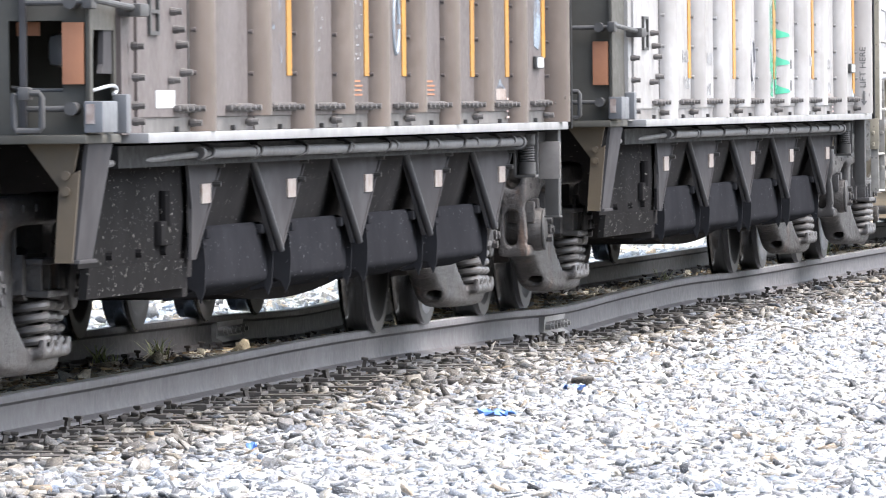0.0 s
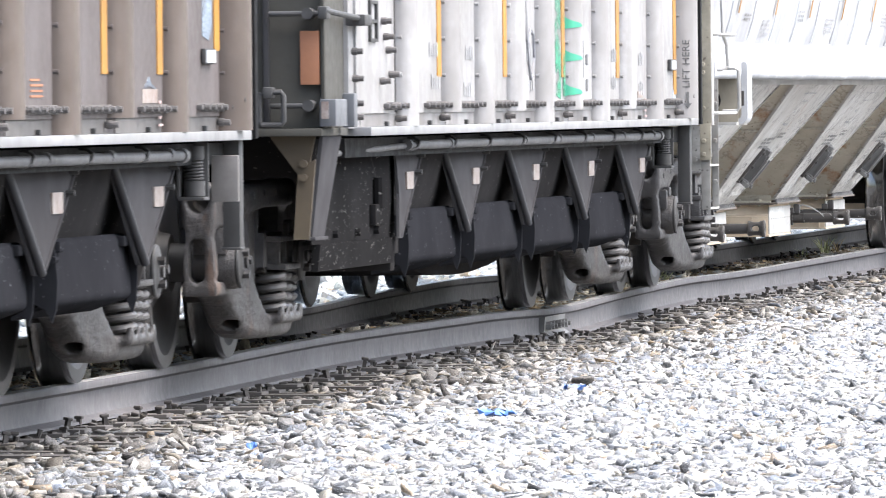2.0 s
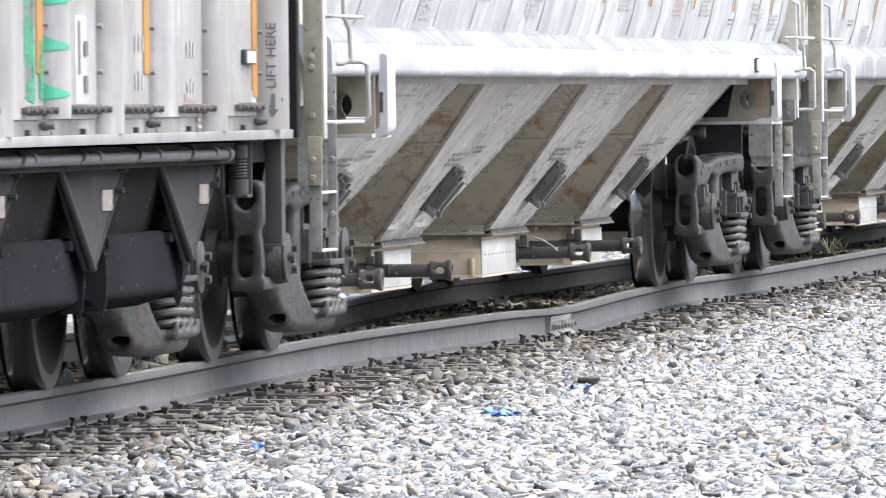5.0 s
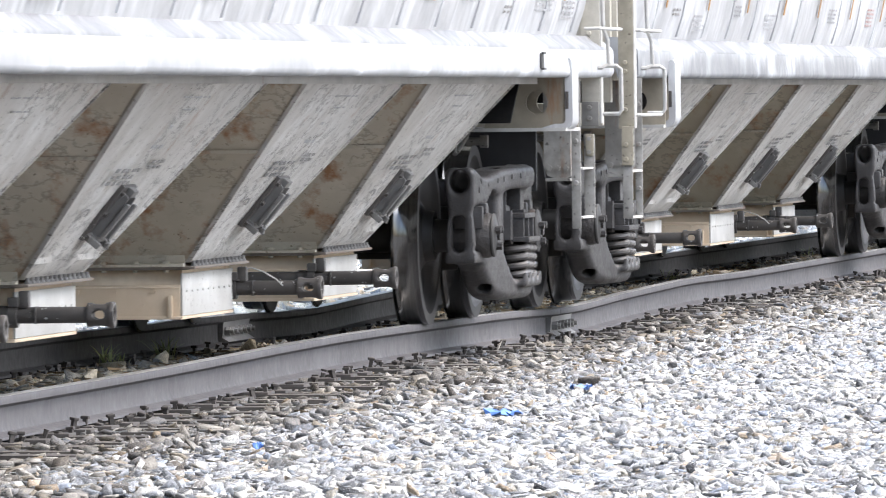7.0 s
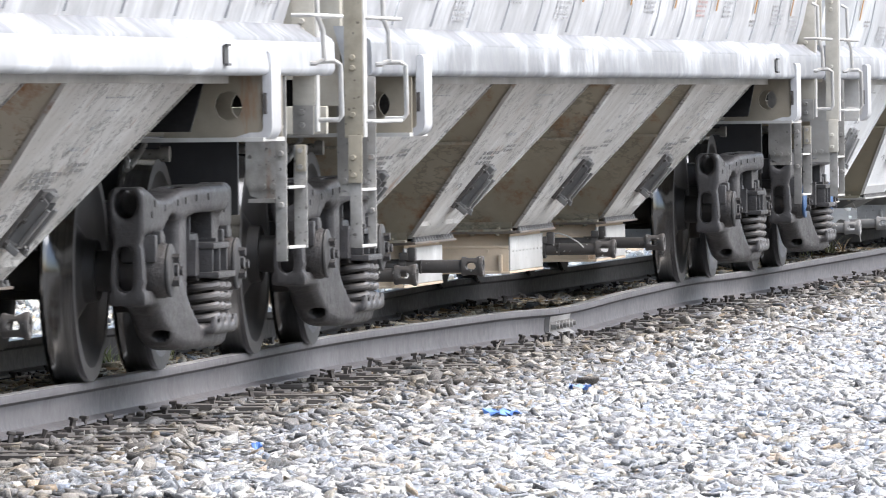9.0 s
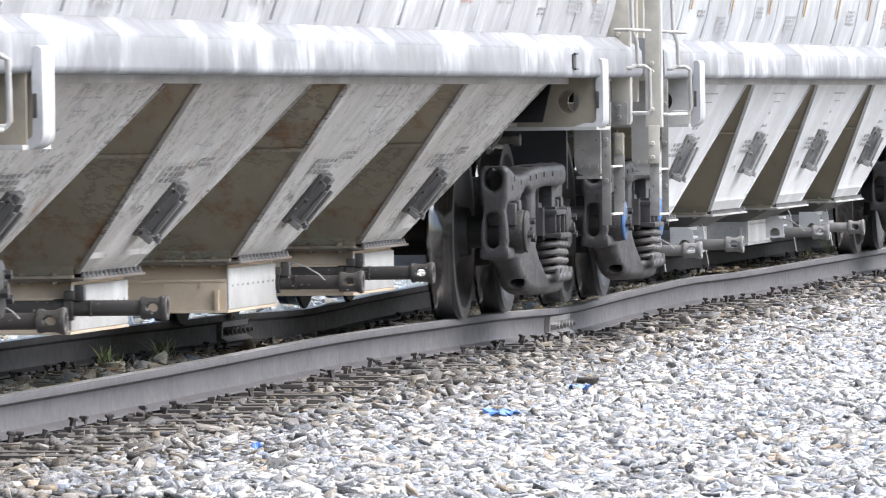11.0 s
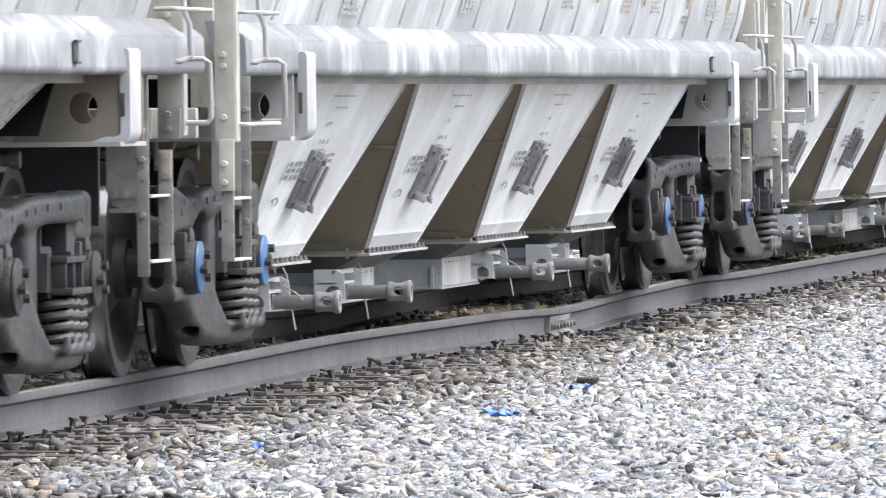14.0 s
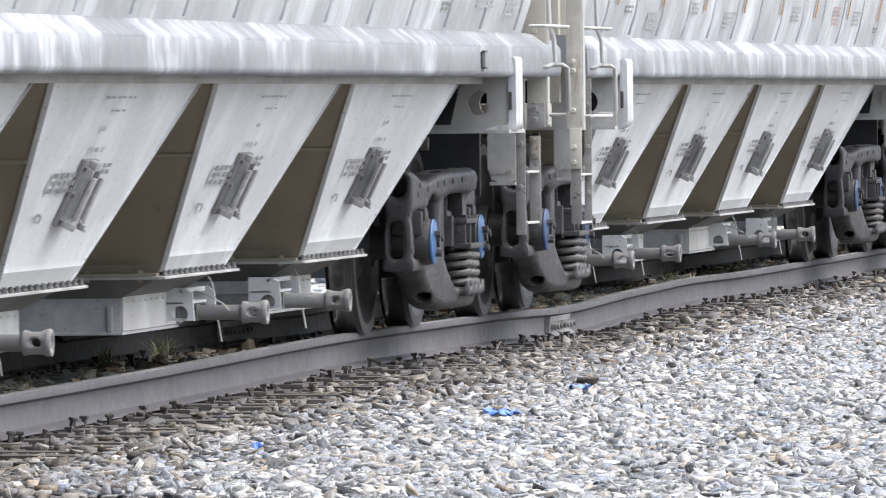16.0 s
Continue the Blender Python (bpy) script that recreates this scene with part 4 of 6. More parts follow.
def flat_bar_geo(y0, y1, z0, z1, bolts=(), by=None):
    """Upright flat bar across the car's corner, with bolt heads on its face."""
    g = Geo().rbox(-0.007, 0.007, y0, y1, z0, z1, 0.003)
    for z in bolts:
        y = (y0 + y1) / 2 if by is None else by
        g.cyl((-0.022, y, z), (-0.005, y, z), 0.011, 10, 0.014)
    return g


def rung_geo(x1, y, z):
    return Geo().rbox(0, x1, y - 0.020, y + 0.020, z - 0.006, z + 0.006, 0.003)


def post_edge_geo(y, z0):
    """Flange of a corner post, turned along the car."""
    return Geo().rbox(0.0, 0.09, y - 0.006, y + 0.006, z0, 3.7, 0.003)


def corner_gear(car, q, t, stile, post):
    """Corner post, hanging stiles and two rungs at one corner of a car; t tells the leading from the trailing corner."""
    if t > 0:
        p = part("corner_post", shared(("corner_post", 1, post.name), lambda: flat_bar_geo(-1.457, -1.358, 1.133, 3.7, (1.46, 1.50, 1.78), -1.40), post), car, place=q @ pose(9.90, 0, 0))
        part("post_flange", shared(("post_flange", 1), lambda: post_edge_geo(-1.457, 1.02), LIGHT_GREY), p)
        part("splice_plate", shared(("splice_plate", 1), lambda: flat_bar_geo(-1.449, -1.358, 1.005, 1.135, (1.105, 1.048), -1.40), LADDER), p, place=pose(-0.012, 0, 0))
        lad = part("ladder", shared(("hanger", 1), lambda: flat_bar_geo(-1.441, -1.393, 0.47, 1.274, (1.045, 0.71, 0.93)), LADDER), car, place=q @ pose(9.15, 0, 0))
        part("stile", shared(("stile", 1), lambda: flat_bar_geo(-1.460, -1.403, 0.52, 0.965, (0.94, 0.87)), LADDER), lad, place=pose(0.46, 0, 0))
        part("gusset_plate", shared("gusset_plate", lambda: flat_bar_geo(-1.455, -1.413, 0.85, 0.965), stile), lad, place=pose(0.450, 0, 0))
        for z in (0.785, 0.528):
            part("rung", shared(("rung", 1, z), lambda: rung_geo(0.46, -1.432, z), LIGHT_GREY), lad)
    else:
        p = part("corner_post", shared(("corner_post", 0, stile.name), lambda: flat_bar_geo(-1.510, -1.427, 0.987, 3.7, (1.345, 1.298, 1.09, 1.72, 1.77), -1.464), stile), car, place=q @ pose(-10.86, 0, 0))
        part("post_flange", shared(("post_flange", 0), lambda: post_edge_geo(-1.510, 0.99), LIGHT_GREY), p)
        part("splice_plate", shared(("splice_plate", 0, stile.name), lambda: flat_bar_geo(-1.505, -1.443, 0.788, 1.0, (0.90, 0.822), -1.466), stile), p, place=pose(-0.012, 0, 0))
        part("stile", shared(("stile", 0), lambda: flat_bar_geo(-1.500, -1.447, 0.50, 0.80), LADDER), p, place=pose(0.004, 0, 0))
        lad = part("ladder", shared(("hanger", 0), lambda: flat_bar_geo(-1.500, -1.461, 0.49, 1.26, (0.90, 0.66, 1.12)), LADDER), car, place=q @ pose(-10.40, 0, 0))
        for z in (0.756, 0.505):
            part("rung", shared(("rung", 0, z), lambda: rung_geo(0.46, -1.480, z), LIGHT_GREY), lad, place=pose(-0.46, 0, 0))


def grab_geo(x1):
    """Handhold bent from round bar."""
    return Geo().tube([(0, -1.46, 0.0), (0, -1.54, 0.0), (0.015, -1.555, 0.0), (x1 - 0.015, -1.555, 0.0), (x1, -1.54, 0.0), (x1, -1.46, 0.0)], 0.009, 8)


def bent_hand_rail_geo():
    """Upright handhold on the sill, bent round the sill's edge."""
    return Geo().tube([(0, -1.47, 1.75), (0, -1.505, 1.73), (0.0, -1.51, 1.52), (0.02, -1.53, 1.46), (0.02, -1.535, 1.335), (0.0, -1.50, 1.315), (0, -1.475, 1.315)], 0.011, 8)


def drop_hand_rail_geo():
    return Geo().tube([(0, -1.475, 1.325), (0, -1.55, 1.325), (0.03, -1.57, 1.31), (0.06, -1.57, 1.09), (0.06, -1.555, 1.07), (0.06, -1.47, 1.07)], 0.011, 8)


def coupler_geo():
    g = Geo().rbox(-0.9, 0.0, -0.09, 0.09, 0.79, 0.97, 0.02).rbox(-0.06, 0.16, -0.19, 0.13, 0.74, 1.02, 0.04)
    g.tube([(-0.4, -0.35, 0.72), (-0.2, -0.36, 0.55), (0.0, -0.30, 0.40), (0.2, -0.22, 0.36)], 0.025, 8)
    return g


def bars_geo(rows, w, h, gap, seed, long=0.075):
    """Rows of short bars that stand in for stencilled writing."""
    rng, g = random.Random(seed), Geo()
    for r in range(rows):
        x, z = 0.0, -r * (h + gap)
        end = w * rng.uniform(0.75, 1.0)
        while x < end:
            d = min(long * rng.uniform(0.7, 1.2), end - x + 0.01)
            g.box(x, x + d, -0.002, 0.0, z - h * rng.uniform(0.8, 1.0), z)
            x += d + long * rng.uniform(0.35, 1.1)
    return g


def hook_geo():
    """Painted hook: a short bowed stroke."""
    out = [(0.10 * math.cos(a), 0.030 * math.sin(a)) for a in np.linspace(-0.6, 2.9, 9)]
    mid = [(0.062 * math.cos(a), 0.020 * math.sin(a)) for a in np.linspace(2.9, -0.6, 9)]
    return Geo().prism([(x, 0, z) for x, z in out + mid], (0, -0.002, 0))


def tag_plate_geo():
    g = Geo().rbox(-0.055, 0.055, -0.008, 0.0, -0.04, 0.04, 0.003)
    return g.box(-0.05, 0.05, -0.02, -0.006, 0.035, 0.045).box(-0.05, 0.05, -0.02, -0.006, -0.045, -0.035)


def covered_hopper(x, clean, label, cap, cast):
    car = thing("covered_hopper_car", label, "hopper car", "cars of the freight train", place=pose(x, 0, 0))
    CARS.append((car, x))
    b = BAYS_CLEAN if clean else BAYS_DIRTY
    tag = "clean" if clean else "dirty"
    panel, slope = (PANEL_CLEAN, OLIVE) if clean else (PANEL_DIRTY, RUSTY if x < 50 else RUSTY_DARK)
    skin = WHITE if clean else WHITE_DIRTY
    sill = SILL_WHITE if x < 50 else SILL_STREAKED
    part("body_shell", shared(("body_shell", tag), shell_geo, skin), car)
    for k in range(15):
        for m in (pose(-9.1 + 1.3 * k, 0, 0), pose(-9.1 + 1.3 * k, 0, 0, 0, 0, 180)):
            part("side_seam", shared(("side_seam", tag), seam_geo, skin), car, place=m)
    for r in (0, 180):
        m = pose(0, 0, 0, 0, 0, r)
        part("side_sill", shared(("side_sill", sill.name), side_sill_geo, sill, LEDGE_GRIME, smooth=50), car, place=m)
        part("sill_ledge", shared(("sill_ledge", tag), lambda: ledge_geo(b), LIGHT_GREY), car, place=m)
    rng = random.Random(int(x))
    for i, c in enumerate(b["centers"]):
        for r in (0, 180):
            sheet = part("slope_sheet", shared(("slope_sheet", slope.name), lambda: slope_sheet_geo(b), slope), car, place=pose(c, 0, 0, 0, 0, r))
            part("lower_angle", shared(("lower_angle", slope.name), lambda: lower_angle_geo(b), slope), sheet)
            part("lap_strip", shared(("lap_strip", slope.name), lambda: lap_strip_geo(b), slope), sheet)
        for r in (0, 180):
            m = pose(c, 0, 0, 0, 0, r)
            sp = part("side_panel", shared(("side_panel", tag, i), lambda: side_panel_geo(b, 0 if clean else i + 1), panel, smooth=30), car, place=m)
            # bracket and writing lie on the leaning sheet
            lean = math.degrees(math.atan2(b["ytop"] - b["ybot"], ZT - ZB))

            def on(dx, k):
                y = b["ybot"] + (b["ytop"] - b["ybot"]) * k
                return pose(dx, -y - 0.014, ZB + (ZT - ZB) * k, lean, 0, 0)

            # back plate darker than its panel, painting the shadow round the rails
            part("vibrator_bracket", shared(("vibrator_bracket", tag), vibrator_bracket_geo, VIBRATOR if clean else GATE_DARK, BRACKET_LIGHT if clean else VIBRATOR, GATE_DARK), sp, place=on(-0.10, 0.33) if clean else on(0.05, 0.22))
            if r == 0:
                ink = STENCIL_PALE
                for key, rows, w, h, gap, dx, k, ink in (
                        (0, 1, 0.85, 0.010, 0.006, -0.42, 0.930, STENCIL_PALE), (1, 1, 0.35, 0.009, 0.006, -0.18, 0.865, STENCIL_PALE), (2, 1, 0.10, 0.020, 0.01, -0.18, 0.78, STENCIL_PALE),
                        (3, 1, 0.32, 0.022, 0.01, -0.22, 0.68, STENCIL_PALE), (4, 3, 0.72, 0.022, 0.012, -0.80 if clean else -0.62, 0.56, STENCIL), (5, 2, 0.40, 0.018, 0.012, 0.12, 0.60, STENCIL)):
                    part("stencil", shared(("stencil", key), lambda: bars_geo(rows, w, h, gap, key + 1), ink), sp, place=on(dx, k))
                part("hook_mark", shared("hook_mark", hook_geo, STENCIL), sp, place=on(-0.74 if clean else -0.55, 0.33))
        part("outlet_flange", shared(("outlet_flange", tag), lambda: flange_geo(b), LIGHT_GREY if clean else FLANGE_RUST, VIBRATOR), car, place=pose(c, 0, 0))
        part("gate_neck", shared(("gate_neck", tag), lambda: neck_geo(b), NECK_GREY if clean else CREAM), car, place=pose(c, 0, 0))
        gate = part("outlet_gate", shared(("outlet_gate", tag), lambda: outlet_geo(b), GATE_GREY if clean else CREAM), car, place=pose(c, 0, 0))
        part("side_plate", shared(("side_plate", tag), lambda: outlet_side_geo(b), GATE_WHITE), gate)
        steel = SHAFT_GREY if clean else GATE_DARK
        pipe = part("capstan_shaft", shared(("capstan_shaft", tag), lambda: unload_pipe_geo(b), steel), car, place=pose(c + b["pipes"][i], 0, 0))
        part("socket", shared(("socket", tag), lambda: socket_geo(b), steel), pipe)
        if clean:
            part("rack_frame", shared(("rack_frame", tag), lambda: rack_frame_geo(b), PANEL_CLEAN), pipe)
            part("lever_rod", shared(("lever_rod", tag), lambda: lever_rod_geo(b), LIGHT_GREY), pipe, place=pose(0.35, 0, 0))
        part("catch", shared(("catch", tag), lambda: catch_geo(b), GATE_DARK), pipe)
        if i % 2 == 0:
            part("seal_wire", shared(("seal_wire", tag), lambda: seal_wire_geo(b), LIGHT_GREY), pipe)
    for s in (-1, 1):
        tx = s * TRUCK_X
        truck(car, tx, cast, cap)
        m = pose(tx, 0, 0, 0, 0, 0 if s > 0 else 180)
        # floor, sill and slope sheet near black: the shade over the truck, painted in
        part("end_floor", shared("end_floor", end_floor_geo, BAR_AND_SHADE), car, place=m)
        part("centre_sill", shared("centre_sill", centre_sill_geo, BAR_AND_SHADE), car, place=m)
        part("end_slope_sheet", shared("end_slope_sheet", end_slope_sheet_geo, POST_AND_SHADE), car, place=m)
        # added dark plate that stands for the shade below the end beam
        if s > 0:
            part("end_sill", shared("end_sill", lambda: Geo().rbox(1.28, 1.31, -1.10, 1.10, 0.66, 0.983, 0.006), BAR_AND_SHADE), car, place=m)
        part("brake_pipe", shared("brake_pipe", brake_pipe_geo, LADDER), car, place=pose(tx, 0, 0))
        part("body_bolster", shared(("body_bolster", tag), bolster_web_geo, LIGHT_GREY if clean else BOLSTER, LIGHT_GREY), car, place=pose(tx - 0.02, 0, 0))
        part("coupler", shared("coupler", coupler_geo, CAST), car, place=pose(s * (HALF - 0.08), 0, 0, 0, 0, 0 if s > 0 else 180))
        part("end_beam", shared("end_beam", lambda: Geo().rbox(-0.03, 0.03, -1.32, 1.32, 1.005, 1.13, 0.008), POST), car, place=pose(9.95 if s > 0 else -10.66, 0, 0))
        part("end_wall", shared("end_wall", end_wall_geo, POST), car, place=pose(s * 9.80, 0, 0, 0, 0, 0 if s > 0 else 180))
        for r in (0, 180):
            q = pose(0, 0, 0, 0, 0, r)
            t = s if r == 0 else -s
            jp = part("jack_pad", shared("jack_pad", jack_pad_geo, WHITE_DIRTY), car, place=q @ (pose(t * TRUCK_X - 0.05, 0.028, 0) if t > 0 else pose(t * TRUCK_X, 0, 0)))
            part("slot", shared("slot", pad_slot_geo, IRON), jp)
            part("end_plate", shared(("end_plate", tag), end_plate_geo, LIGHT_GREY if clean else LADDER), car, place=q @ pose(9.80 if t > 0 else -9.3, 0, 0))
            corner_gear(car, q, t, LADDER_CREAM if clean else LADDER_BUFF, POST)
            for z in (1.52,) if t > 0 else (1.06, 1.52):
                part("grab_iron", shared(("grab_iron", 1), lambda: grab_geo(0.85), LIGHT_GREY), car, place=q @ pose(-10.8 if t < 0 else 9.2, 0.0, z))
            part("hand_rail", shared(("hand_rail", 1), bent_hand_rail_geo, LIGHT_GREY), car, place=q @ pose(9.62 if t > 0 else -10.2, 0, 0))
            part("hand_rail", shared(("hand_rail", 2), drop_hand_rail_geo, LIGHT_GREY), car, place=q @ pose(9.85 if t > 0 else -9.95, 0, 0))
    # writing and reflective strips on the near side
    for k, (dx, col, rows, w, z) in enumerate(((-8.3, STENCIL, 2, 0.34, 1.66), (-7.2, STENCIL_PALE, 4, 0.55, 1.63), (-5.2, STENCIL_PALE, 3, 0.5, 1.70), (-3.3, STENCIL_PALE, 4, 0.6, 1.66),
                                               (0.6, STENCIL_PALE, 4, 0.5, 1.72), (3.2, STENCIL_RED, 5, 0.5, 1.74), (4.6, STENCIL_PALE, 4, 0.45, 1.72), (6.2, STENCIL, 2, 0.3, 1.62),
                                               (7.4, STENCIL_PALE, 5, 0.7, 1.72), (8.5, STENCIL_PALE, 4, 0.5, 1.66))):
        y = -1.43 - (z - 1.62) * 0.212 - 0.006 if z > 1.62 else -1.432
        part("stencil", shared(("side_writing", k), lambda: bars_geo(rows, w, 0.015, 0.012, 20 + k), col), car, place=pose(dx, y, z, 12, 0, 0))
    for k in range(9):
        part("reflective_strip", shared("reflective_strip", lambda: Geo().box(-0.025, 0.025, -0.004, 0, 0, 0.45), YELLOW), car,
             place=pose(-8.75 + 2.15 * k, -1.446 - 0.004, 1.66, 12, 0, 0))
    part("tag_bracket", shared("tag_bracket", tag_plate_geo, DARK_GREY), car, place=pose(7.25, -1.478, 1.345))
    return car


# ================= open hopper cars =================
OHALF, OTRUCK = 8.33, 6.315
PITCH_BAY = 2.35


def osides_geo():
    return Geo().box(-6.35, 7.05, -1.51, -1.49, 1.03, 3.6)


def oload_geo():
    return Geo().box(-6.33, 7.03, -1.488, 1.488, 3.2, 3.25)


SEAMS = [-6.15, -4.80, -3.32, -2.11, -0.92, 0.20, 1.41, 2.58, 3.79, 5.09, 6.52]


def orib_geo(foot, deep=0.085):
    """Pressed hollow rib: the leading flank rounds out of the seam, the trailing edge is square."""
    prof = [(0.0, -1.508)] + [(0.135 * (1 - math.cos(a)) + 0.002, -1.510 - deep * math.sin(a)) for a in np.linspace(0.08, math.pi / 2, 9)]
    prof += [(0.165, -1.510 - deep), (0.180, -1.507 - deep), (0.188, -1.499 - deep), (0.190, -1.485 - deep), (0.190, -1.508)]
    g = Geo().prism([(x, y, foot) for x, y in prof], (0, 0, 3.6 - foot))
    # the corner faces take the second material, for the painted edge highlight
    g.mi[12:15] = [1, 1, 1]
    return g


def oseam_geo():
    """Dark lap joint at the foot of a rib."""
    return Geo().box(-0.030, 0.001, -1.5135, -1.508, 1.10, 3.6)


def ostud_geo():
    return Geo().cyl((0, -1.528, 0), (0, -1.508, 0), 0.010, 8)


def okick_geo(w):
    """Recessed plate below the side sheet, with a drain block."""
    g = Geo().box(0, w, -1.514, -1.508, 1.036, 1.092)
    return g


def oblock_geo():
    return Geo().rbox(-0.022, 0.022, -1.532, -1.508, 1.037, 1.058, 0.004)


def oskin_geo(w):
    return Geo().box(0, w, -1.522, -1.509, 1.095, 3.6)


def obolt_row_geo(n, dx):
    """Row of bolts with collars, on a flat bar."""
    g = Geo().rbox(-0.05, (n - 1) * dx + 0.06, -1.548, -1.520, 1.118, 1.140, 0.005)
    for i in range(n):
        g.cyl((i * dx, -1.572, 1.129), (i * dx, -1.52, 1.129), 0.012, 8).cyl((i * dx, -1.556, 1.129), (i * dx, -1.53, 1.129), 0.018, 8)
    return g


def obolt_geo():
    return Geo().cyl((0, -1.560, 0), (0, -1.508, 0), 0.013, 8).cyl((0, -1.535, 0), (0, -1.512, 0), 0.017, 10)


def osill_geo():
    return Geo().rbox(-6.17, 7.02, -1.585, -1.45, 0.996, 1.035, 0.005)


def osill_beam_geo():
    return Geo().box(-6.2, 7.0, -1.47, -1.40, 0.90, 0.985).box(-6.6, 7.2, -0.25, 0.25, 0.62, 0.95)


def opipe_geo():
    g = Geo().cyl((-4.15, -1.50, 0.946), (5.75, -1.50, 0.940), 0.0215, 14).tube([(-6.35, -1.44, 0.918), (-5.6, -1.455, 0.926), (-4.7, -1.48, 0.940), (-4.1, -1.495, 0.945)], 0.014, 10)
    g.cyl((5.70, -1.50, 0.940), (5.78, -1.50, 0.940), 0.030, 14)
    for k in range(8):
        x = -4.4 + 1.40 * k
        g.cyl((x - 0.03, -1.50, 0.948), (x + 0.03, -1.50, 0.948), 0.026, 14)
    return g


def oclamp_geo():
    return Geo().tube([(0.03, -1.45, 0.985), (0.02, -1.50, 0.979), (0.0, -1.528, 0.962), (-0.03, -1.526, 0.932), (-0.06, -1.50, 0.921), (-0.09, -1.45, 0.925)], 0.0075, 8)


def ogusset_geo():
    """Inverted triangle between two doors, folded: the leading half turns in, the trailing half lies along the car."""
    g = Geo().prism([(-0.10, -1.400, 0.935), (0.80, -1.395, 0.935), (-0.12, -1.418, 0.515), (-0.18, -1.418, 0.515), (0.06, -1.406, 0.72)], (0, 0.012, 0))
    g.poly([(-0.56, -1.345, 0.935), (-0.10, -1.400, 0.935), (0.06, -1.406, 0.72), (-0.18, -1.418, 0.515), (-0.22, -1.405, 0.515),
            (-0.56, -1.330, 0.935), (-0.10, -1.385, 0.935), (0.06, -1.390, 0.72), (-0.18, -1.403, 0.515), (-0.22, -1.390, 0.515)],
           [(0, 1, 2, 3, 4), (9, 8, 7, 6, 5), (0, 4, 9, 5), (0, 5, 6, 1)])
    g.hexa([(-0.15, -1.424, 0.515), (-0.12, -1.424, 0.515), (-0.12, -1.408, 0.515), (-0.15, -1.408, 0.515)], [(0.77, -1.404, 0.935), (0.80, -1.404, 0.935), (0.80, -1.388, 0.935), (0.77, -1.388, 0.935)])
    return g


def ohalf_gusset_geo():
    """Trailing half of a gusset alone, at the end of the row."""
    g = Geo().prism([(-0.16, -1.400, 0.935), (0.80, -1.395, 0.935), (-0.12, -1.418, 0.515), (-0.20, -1.418, 0.515), (-0.10, -1.406, 0.72), (-0.14, -1.402, 0.86)], (0, 0.012, 0))
    return g.hexa([(-0.15, -1.424, 0.515), (-0.12, -1.424, 0.515), (-0.12, -1.408, 0.515), (-0.15, -1.408, 0.515)], [(0.77, -1.404, 0.935), (0.80, -1.404, 0.935), (0.80, -1.388, 0.935), (0.77, -1.388, 0.935)])


def oedge_bar_geo():
    """Round edge bar down the leading side of a gusset."""
    return Geo().cyl((-0.56, -1.352, 0.935), (-0.19, -1.425, 0.520), 0.018, 14)


def obay_geo():
    """Side sheet of a bay, leaning in towards the top behind the gussets."""
    return Geo().hexa([(-1.175, -1.25, 0.58), (1.175, -1.25, 0.58), (1.175, -1.235, 0.58), (-1.175, -1.235, 0.58)],
                      [(-1.175, -1.375, 0.95), (1.175, -1.375, 0.95), (1.175, -1.36, 0.95), (-1.175, -1.36, 0.95)])


def odoor_geo():
    """Discharge door: folded sheet with a rolled top, a bent foot and pointed hinge plates at both ends."""
    h = 0.90
    prof = [(-1.325, 0.640), (-1.338, 0.632), (-1.346, 0.615), (-1.360, 0.420), (-1.357, 0.400), (-1.345, 0.385), (-1.20, 0.335), (-1.20, 0.350), (-1.335, 0.400), (-1.345, 0.420), (-1.332, 0.612), (-1.320, 0.628)]
    g = Geo().prism([(-h, y, z) for y, z in prof], (2 * h, 0, 0))
    for x in (-h + 0.16, h - 0.16):
        g.rbox(x - 0.05, x + 0.05, -1.372, -1.33, 0.590, 0.632, 0.010)
    return g


def ohinge_geo():
    """Pointed plate at the end of a door."""
    pts = [(0, -1.30, 0.62), (0, -1.375, 0.60), (0, -1.384, 0.48), (0, -1.378, 0.375), (0, -1.362, 0.325), (0, -1.34, 0.375), (0, -1.29, 0.40)]
    return Geo().prism(pts, (0.022, 0, 0)).cyl((-0.03, -1.37, 0.565), (0.05, -1.37, 0.565), 0.014, 8)


def ocore_geo():
    """Hopper mass behind the doors and the rounded keel between the trucks."""
    g = Geo().hexa([(-3.9, -1.17, 0.36), (5.4, -1.17, 0.36), (5.4, 1.17, 0.36), (-3.9, 1.17, 0.36)], [(-3.9, -1.17, 0.95), (5.4, -1.17, 0.95), (5.4, 1.17, 0.95), (-3.9, 1.17, 0.95)])
    belly = [(-1.2 + 5.5 * i / 16, 0.40 - 0.150 * math.sin(math.pi * i / 16) ** 0.7) for i in range(17)]
    g.prism([(x, -0.92, z) for x, z in belly] + [(4.3, -0.92, 0.6), (-1.2, -0.92, 0.6)], (0, 1.84, 0))
    return g


def ohood_geo():
    """Ledge at the foot of the end slope sheet."""
    g = Geo().rbox(-4.05, -3.85, -1.375, 1.375, 0.44, 0.52, 0.01).rbox(-4.0, -3.88, -1.36, 1.36, 0.36, 0.45, 0.01)
    g.rbox(-4.25, -4.0, -1.36, -1.24, 0.55, 0.62, 0.01).cyl((-4.3, -1.30, 0.62), (-4.3, -1.30, 0.80), 0.05, 10)
    return g


